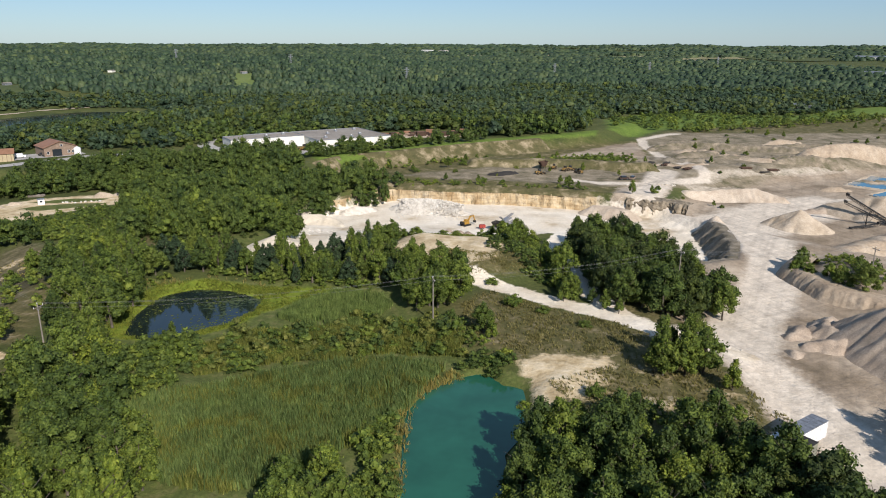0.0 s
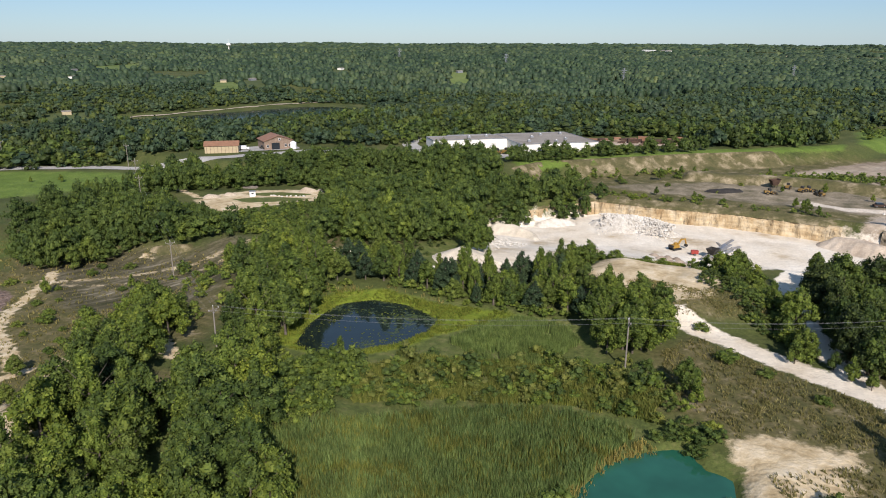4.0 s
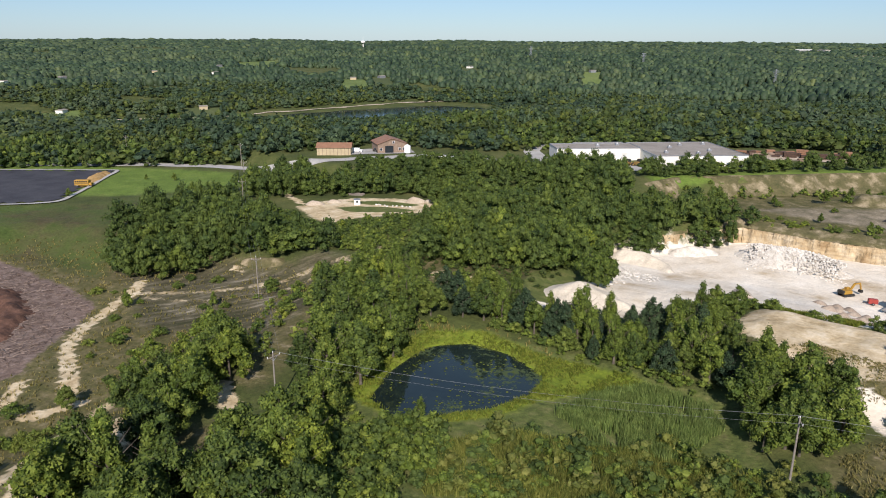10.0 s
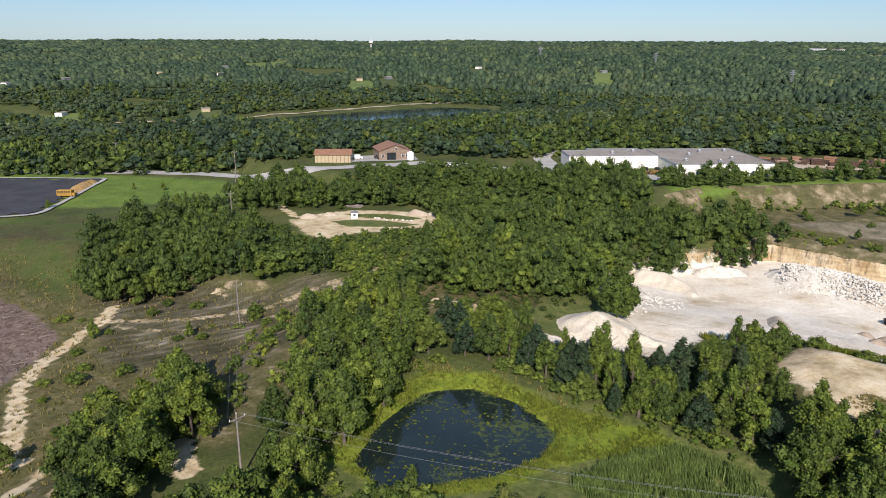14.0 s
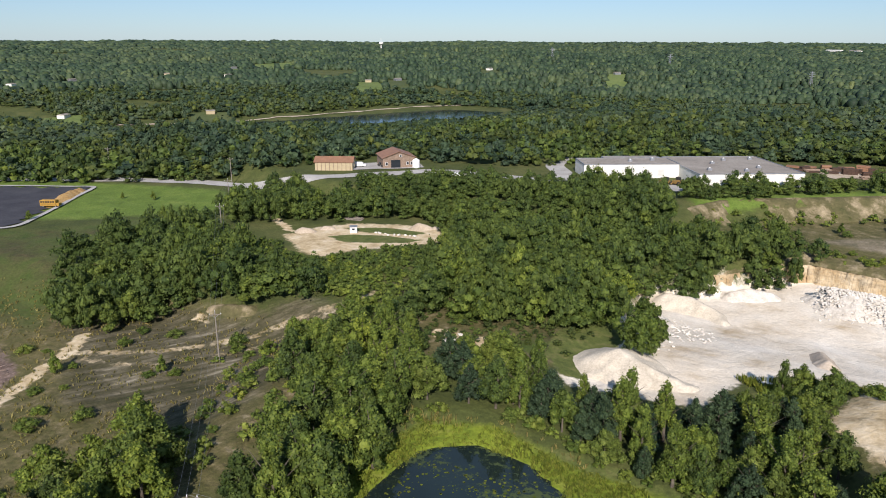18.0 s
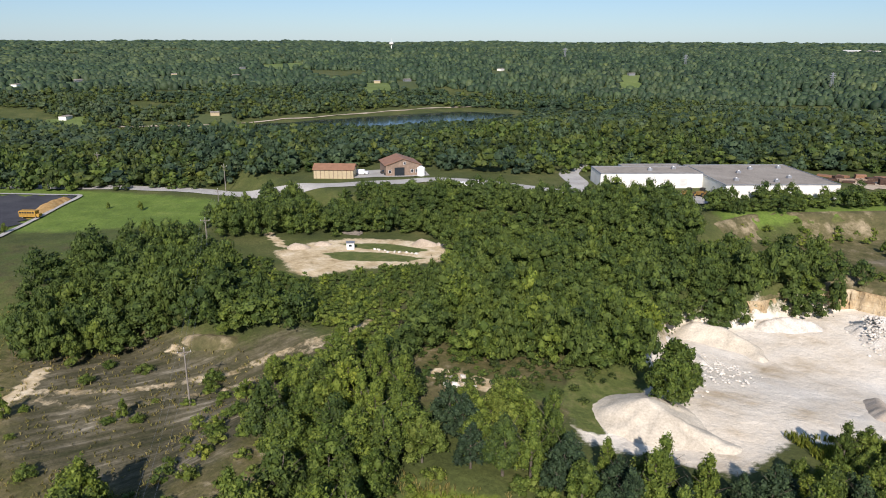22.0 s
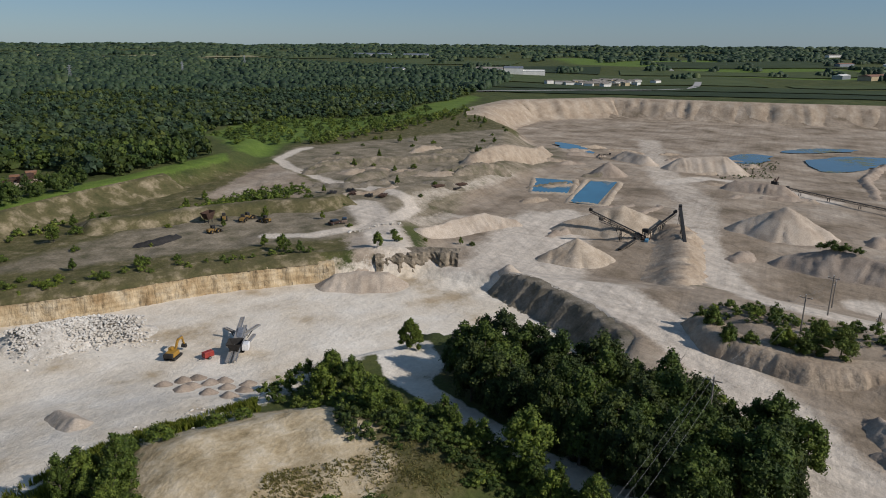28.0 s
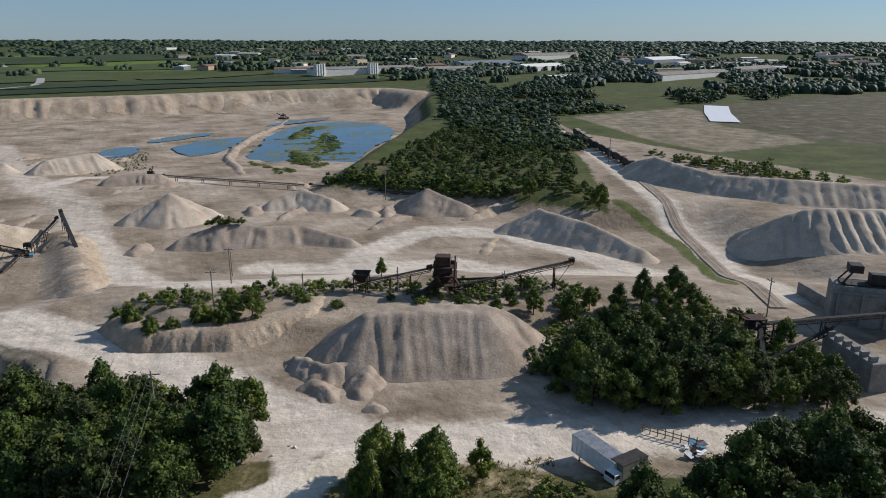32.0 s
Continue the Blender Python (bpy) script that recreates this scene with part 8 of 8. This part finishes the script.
shrub_zone([(-174, 228), (-160, 233), (-149, 226), (-140, 224), (-134, 235), (-122, 247), (-110, 240), (-110, 226), (-119, 203), (-138, 205), (-150, 211)], 2.6, 0.5, 1.15, "green shrubs and saplings round the riding track", (LEAF_WOOD, LEAF))
shrub_zone([(-118, 256), (-118, 268), (-106, 266), (-104, 254), (-110, 244)], 2.8, 0.8, 1.9, "green saplings beside the riding track", (LEAF_WOOD, LEAF))
shrub_zone([(232, 104), (240, 124), (252, 150), (258, 180), (266, 182), (262, 150), (250, 120), (242, 100)], 3.6, 0.9, 2.3, "bushy green edge of the grassland above the pit", (LEAF, LEAF_WOOD))
shrub_zone([(-128, 176), (-104, 198), (-92, 176), (-88, 150), (-92, 134), (-104, 140), (-112, 160)], 5.5, 0.4, 1.2, "low shrubs on the dry meadow by the woods", (LEAF, LEAF_LIGHT))
shrub_zone([(-104, 222), (-78, 226), (-66, 208), (-74, 192), (-92, 188), (-104, 200)], 3.0, 0.3, 0.9, "low weeds on the scraped meadow", (LEAF_DARK, LEAF_DEEP))
shrub_zone([(-58, 128), (-72, 128), (-76, 150), (-77, 168), (-66, 174), (-73, 166), (-75, 150), (-70, 134)], 2.6, 0.5, 1.0, "low shrubs between pond and woods", (LEAF, LEAF_LIGHT))
shrub_zone([(-52, 98), (-46, 112), (-50, 118), (-58, 112), (-54, 100)], 2.6, 0.6, 1.2, "shrubs at the marsh edge", (LEAF, LEAF_LIGHT))
shrub_zone([(318, 214), (338, 226), (360, 240), (384, 254), (352, 226), (330, 206)], 5.0, 0.5, 1.2, "weedy green bank of the pit lake", (LEAF,))
shrub_zone([(480, 252), (520, 258), (556, 254), (520, 246)], 5.0, 0.6, 1.4, "reedy green patch in the pit lake", (LEAF,))
shrub_zone([(410, 212), (460, 226), (516, 236), (500, 222), (440, 208)], 3.6, 0.4, 1.0, "reedy green islands in the pit lake", (LEAF,))
shrub_zone([(352, 206), (380, 228), (424, 236), (400, 214), (366, 198)], 4.5, 0.5, 1.3, "weedy green islands in the pit lake", (LEAF,))
shrub_zone([(-60, 300), (-54, 322), (-30, 340), (10, 366), (14, 360), (-24, 334), (-48, 312)], 5.0, 0.6, 1.3, "scattered shrubs on the rim slope", (LEAF, LEAF_LIGHT))
shrub_zone([(40, 350), (80, 372), (100, 368), (88, 352)], 4.0, 0.8, 1.6, "clump of green shrubs behind the bench", (LEAF,))
shrub_zone([(-28, 299), (0, 294), (48, 286), (62, 282), (64, 285), (30, 294), (0, 299), (-26, 304)], 4.0, 0.4, 0.9, "weeds along the top of the quarry face", (LEAF, LEAF_LIGHT))
shrub_zone([(150, 485), (280, 552), (372, 592), (380, 582), (300, 535), (240, 500), (160, 470)], 8.0, 1.0, 2.4, "green scrub between woods and pit", (LEAF, LEAF_LIGHT))
shrub_zone([(330, 26), (352, 36), (300, 14), (262, -8), (240, -20), (250, -34), (290, -20)], 6.0, 1.0, 2.4, "green hedge beside the tan field", (LEAF, LEAF_LIGHT))

# cut brush spread over the dark yard
rng2 = np.random.default_rng(12)
x, y = rng2.uniform(-215, -138, 7000), rng2.uniform(110, 164, 7000)
ok = depth_in([(-215, 160), (-176, 156), (-155, 150), (-146, 134), (-140, 122), (-142, 112), (-200, 100)], x, y) > 0
x, y = x[ok], y[ok]
a, w, h = rng2.uniform(0, 6.28, len(x)), 0.15 + 0.9 * rng2.uniform(0, 1, len(x)) ** 2.5, rng2.uniform(0.05, 0.4, len(x))
z = level_at(x, y)
c, s = np.cos(a) * w, np.sin(a) * w
v = np.stack([np.stack([x - c, y - s, z + h * 0.4], -1), np.stack([x + c, y + s, z + h], -1), np.stack([x + c - s * 0.12, y + s + c * 0.12, z + h + 0.1], -1), np.stack([x - c - s * 0.12, y - s + c * 0.12, z + h * 0.4 + 0.1], -1)], 1).reshape(-1, 3)
tagged(new("brushwood", fast_mesh("brushwood", v, np.arange(len(v)).reshape(-1, 4), BRUSH)), "grey-brown cut branches strewn over a yard", "brushwood", kind="stuff")
# floating leaves on the dark pond
x, y = rng2.uniform(-70, -43, 900), rng2.uniform(134, 167, 900)
ok = (depth_in(DARK_POND, x, y) > 1.0) & (wave(x, y, 9, 41) > -0.1)
x, y = x[ok], y[ok]
a, w = rng2.uniform(0, 6.28, len(x)), rng2.uniform(0.06, 0.28, len(x))
v = np.stack([np.stack([x + w * np.cos(a + q), y + w * np.sin(a + q), np.full(len(x), 0.02)], -1) for q in np.arange(5) * 1.2566], 1).reshape(-1, 3)
tagged(new("lily_pads", fast_mesh("lily_pads", v, np.arange(len(v)).reshape(-1, 5), SEDGE)), "small floating leaves on the dark pond", "water plants", kind="stuff")


# ---- far country ----
def field(u0, u1, v0, v1, material, label):
    """A field beyond the pit, in axes along and away from its far edge."""
    u, v = np.meshgrid(np.linspace(u0, u1, 24), np.linspace(v0, v1, 14))
    x, y = 640 + 0.63 * u + 0.78 * v, 570 - 0.78 * u + 0.63 * v
    z = level_at(x, y) + 1.0 + 0.0006 * v
    tagged(new("field", fast_mesh("field", np.stack([x, y, z], -1).reshape(-1, 3), grid_faces(24, 14), material, True)), label, "field", kind="structure")


CROP_DARK = soil("dark_crop", (0.0216, 0.0346, 0.0144), (0.0302, 0.0454, 0.018), (0.0418, 0.059, 0.0238), 40.0, 3.0, 0.2)
CROP_LIGHT = soil("light_crop", (0.054, 0.072, 0.0245), (0.0706, 0.09, 0.0302), (0.09, 0.108, 0.0396), 50.0, 3.0, 0.2)
CROP_MID = soil("mid_crop", (0.0324, 0.0475, 0.0173), (0.0432, 0.0605, 0.0216), (0.0576, 0.0756, 0.0288), 50.0, 3.0, 0.2)
LAWN_FAR = soil("far_lawn", (0.09, 0.125, 0.035), (0.12, 0.16, 0.045), (0.15, 0.185, 0.06), 40.0, 3.0, 0.2)
STUBBLE = soil("stubble", (0.2, 0.19, 0.1), (0.26, 0.24, 0.13), (0.32, 0.29, 0.17), 50.0, 3.0, 0.2)
for u0, u1, v0, v1, mat, label in ((-420, 470, 40, 112, CROP_DARK, "dark green crop field behind the pit"), (-360, 420, 130, 240, CROP_MID, "green crop field behind a hedge"), (-300, 160, 275, 560, CROP_LIGHT, "wide light green crop field"),
                                   (190, 430, 270, 330, CROP_LIGHT, "light green meadow by white sheds"), (-500, -80, 620, 900, CROP_DARK, "dark green far crop field"), (-40, 420, 640, 800, CROP_LIGHT, "pale green far crop field"), (-700, -340, 320, 560, CROP_MID, "green far crop field"),
                                   (-620, -300, 960, 1250, CROP_LIGHT, "pale far field"), (60, 500, 900, 1250, CROP_MID, "green far field"), (500, 760, 60, 150, CROP_MID, "green field beside the belt of trees"), (760, 1000, 420, 560, CROP_LIGHT, "light field near the town"),
                                   (-1500, -900, 700, 1100, STUBBLE, "straw-coloured far field"), (-1300, -800, 1300, 1700, CROP_LIGHT, "pale green far field"), (1050, 1400, 250, 420, CROP_DARK, "dark field near the town")):
    field(u0, u1, v0, v1, mat, label)
for cx, cy, w, d2, mat in ((-60, 2550, 500, 60, STUBBLE), (420, 2300, 500, 80, STUBBLE)):
    xs, ys = np.meshgrid(np.linspace(cx - w, cx + w, 12), np.linspace(cy - d2, cy + d2, 8))
    tagged(new("field", fast_mesh("field", np.stack([xs, ys, level_at(xs, ys) + 2.0], -1).reshape(-1, 3), grid_faces(12, 8), mat, True)), "light clearing among distant woods", "field", kind="structure")
ribbon("tarp", [(606, -92), (545, -74), (482, -60)], 10, 0.6, WHITE_PAINT, "pale liner sheet at the corner of a tan field", "tarp", 6)
ribbon("road_far", [(520, 770), (800, 640), (1000, 760), (1400, 1100)], 5, 1.2, ROAD_GREY, "pale country road between fields", "road", 30)


def shed_far(at, turn, w, d2, h, wall, roof, label, group):
    b = thing("far_building", label, "building", group, at, turn)
    part("wall", Kit().box(0, 0, -2, w, d2, h + 2), wall, b)
    part("roof", Kit().add([(-w / 2 - 0.4, -d2 / 2 - 0.4, h), (w / 2 + 0.4, -d2 / 2 - 0.4, h), (w / 2 + 0.4, d2 / 2 + 0.4, h), (-w / 2 - 0.4, d2 / 2 + 0.4, h), (-w / 2, 0, h + d2 * 0.12), (w / 2, 0, h + d2 * 0.12)],
                           [(0, 1, 5, 4), (2, 3, 4, 5), (1, 2, 5), (3, 0, 4), (3, 2, 1, 0)]), roof, b)
    return b


F = math.atan2(-0.78, 0.63)
mill = shed_far((1112, 300), F, 180, 26, 9, WHITE_WALL, ROOF_GREY, "long white factory with tall white silos", "")
for u in (-92, -88, -84, -80, 0, 4, 8, 12):
    part("silo", Kit().bar((u, -16, 0), (u, -16, 17), 3.4, 12), WHITE_WALL, mill)
rng = random.Random(23)
for k, (x, y, w, d2, h) in enumerate(((1160, 180, 120, 30, 8), (1530, 110, 160, 40, 8), (1300, 10, 120, 40, 8), (900, -20, 50, 20, 6), (1050, -190, 190, 30, 7), (1200, -330, 160, 34, 7), (960, 10, 60, 20, 6), (1900, -60, 220, 50, 9), (1700, -300, 160, 50, 9),
                                      (851, 1091, 50, 24, 9), (880, 1060, 34, 24, 12), (905, 1035, 40, 20, 8), (700, 1180, 40, 16, 7), (318, 635, 16, 9, 5), (-60, 2790, 60, 20, 9), (0, 2790, 40, 20, 9), (1250, 2100, 120, 30, 8), (1350, 2000, 80, 30, 8), (1450, 60, 60, 30, 7))):
    shed_far((x, y), F + 0.1 * (k % 3), w, d2, h, rng.choice((WHITE_WALL, WHITE_WALL, STEEL_GREY)), rng.choice((ROOF_GREY, WHITE_WALL, STEEL_GREY)), "large pale factory hall on the outskirts", "halls of the outskirts")
for k in range(130):
    az, dist = math.radians(rng.uniform(66, 118)), rng.uniform(1150, 2900)
    shed_far((-30 + dist * math.sin(az), 110 + dist * math.cos(az)), rng.uniform(0, 3), rng.uniform(16, 70), rng.uniform(10, 24), rng.uniform(4, 8), rng.choice((WHITE_WALL, WALL_BEIGE, STEEL_GREY)), rng.choice((ROOF_GREY, WHITE_WALL, ROOF_BROWN)), "small pale building of the distant town", "buildings of the town")
for k in range(55):
    shed_far((823 + rng.uniform(-70, 90), 802 + rng.uniform(-45, 60)), rng.uniform(0, 3), rng.uniform(10, 15), rng.uniform(8, 11), 4.5, rng.choice((WHITE_WALL, WALL_BEIGE)), ROOF_GREY, "small house of a distant estate", "houses of the estate")
for k, (bearing, far, half, deep) in enumerate(LAWNS):
    az = math.radians(bearing)
    across, along = np.meshgrid(np.linspace(-half, half, 6), np.linspace(far - deep, far, 8))
    x, y = -30 + along * math.sin(az) + across * math.cos(az), 110 + along * math.cos(az) - across * math.sin(az)
    tagged(new("field", fast_mesh("field", np.stack([x, y, level_at(x, y) + 0.6], -1).reshape(-1, 3), grid_faces(6, 8), LAWN_FAR if k % 2 == 0 else CROP_LIGHT, True)), "light green clearing among distant woods", "field", kind="structure")
    if k:
        dist = far - 6
        shed_far((-30 + dist * math.sin(az), 110 + dist * math.cos(az)), -az + 0.5 * (k % 3), 8 + k % 3, 7, 3.4, (WALL_BEIGE, STEEL_GREY, WHITE_WALL)[k % 3], ROOF_GREY, "pale house among trees on the far hillside", "houses on the hillside")

tw = thing("water_tower", "white pedestal water tower on the wooded ridge", "water tower", "", (-970, 1500))
zt = 53 - float(level_at(-970, 1500))
part("shaft", Kit().bar((0, 0, -2), (0, 0, zt - 6), 1.5, 12, 1.1), WHITE_WALL, tw)
v, f = ICO
part("bowl", Kit().add([(p[0] * 5.4, p[1] * 5.4, zt - 3 + p[2] * 3.6) for p in v], [tuple(int(i) for i in q) for q in f]), WHITE_WALL, tw)
part("mast", Kit().bar((0, 0, zt), (0, 0, zt + 9), 0.25, 6), WHITE_WALL, tw)


shrub_zone([(300, 300), (330, 330), (380, 345), (420, 330), (380, 312), (330, 290)], 4.2, 0.2, 0.5, "low green weeds on the pit floor beside the causeway", (LEAF_DARK,))


def pylon(x, y, tall):
    """A lattice mast of the far power line."""
    p = thing("pylon", "grey lattice pylon among distant woods", "pylon", "pylons of the far power line", (x, y), 0.6)
    w = tall * 0.09
    for sx in (-1, 1):
        for sy in (-1, 1):
            part("leg", Kit().beam((sx * w, sy * w, 0), (sx * w * 0.15, sy * w * 0.15, tall), 0.3, 0.3), STEEL_GREY, p)
    lattice = Kit()
    for j in range(6):
        a, b = 1 - 0.85 * j / 6, 1 - 0.85 * (j + 1) / 6
        for s in (-1, 1):
            lattice.beam((-w * a, s * w * a, tall * j / 6), (w * b, s * w * b, tall * (j + 1) / 6), 0.16, 0.16).beam((w * a, s * w * a, tall * j / 6), (-w * b, s * w * b, tall * (j + 1) / 6), 0.16, 0.16)
    part("lattice", lattice, STEEL_GREY, p)
    for h, r in ((0.72, 0.16), (0.84, 0.2), (0.95, 0.13)):
        part("crossarm", Kit().beam((-tall * r, 0, tall * h), (tall * r, 0, tall * h), 0.5, 0.6), STEEL_GREY, p)


for az, dist in ((-20.5, 1350), (-11.5, 1180), (11, 1150), (18.5, 1250), (-1.5, 1000), (23, 1600)):
    pylon(-30 + dist * math.sin(math.radians(az)), 110 + dist * math.cos(math.radians(az)), 22)

# shrubs and young trees on the bench, and scrub on the pit's green verge
for kind, x, y, size in (("young", -20.3, 305.6, 0.75), ("young", 1.2, 307.5, 0.7), ("maple", 2.5, 338.4, 0.62), ("young", 16.9, 354.6, 0.9), ("bush", 17.3, 300.6, 1.1), ("bush", 5.4, 294.2, 1.0), ("bush", -6.7, 295.9, 1.1), ("young", -46.9, 282.9, 0.6), ("bush", -29.5, 317.9, 1.0), ("bush", 10, 345, 1.2), ("bush", 22, 360, 1.2)):
    plant(kind, x, y, size, x * 1.7, group="young trees on the quarry bench", wide=1.0)
shrub_zone([(110, 462), (128, 544), (160, 584), (206, 604), (262, 580), (300, 584), (372, 640), (330, 585), (240, 528), (150, 490)], 9.5, 0.8, 2.2, "dark green scrub on the grassy verge of the pit", (LEAF, LEAF_DARK))
shrub_zone([(12, 187), (17, 179), (22, 172), (28, 166), (32, 160), (32.5, 172), (31, 184), (27, 195), (21, 205), (16, 200)], 2.3, 0.35, 0.9, "dark weeds and brambles on the hillock's slope", (LEAF_DEEP, LEAF_DARK))


def timber_stack(x, y, turn, long, tall, material):
    """Blocks of reddish boards piled on battens."""
    b = thing("timber_stack", "rust-brown stack of boards on the sandy storage yard", "stack", "stacks of the storage yard", (x, y), turn)
    for j in range(tall):
        part("timber_block", Kit().box(0, 0, 0.1 + j * 0.85, long - 0.3 * (j % 2), 2.2 - 0.15 * j, 0.75), material, b)
        for side in (-1, 1):
            part("batten", Kit().box(side * long * 0.3, 0, j * 0.85, 0.25, 2.3, 0.1), STEEL_DARK, b)


rng = random.Random(77)
for k in range(22):
    timber_stack(-34 + 2.15 * k + rng.uniform(-0.6, 0.6), 409 + 0.35 * k + (7 if k % 3 == 0 else -3.5 if k % 3 == 1 else 1.5) + rng.uniform(-1, 1), rng.uniform(-0.5, 0.7), rng.uniform(3.5, 6.5), rng.choice((1, 2, 2, 3)), ROOF_BROWN if k % 3 == 0 else RUST)
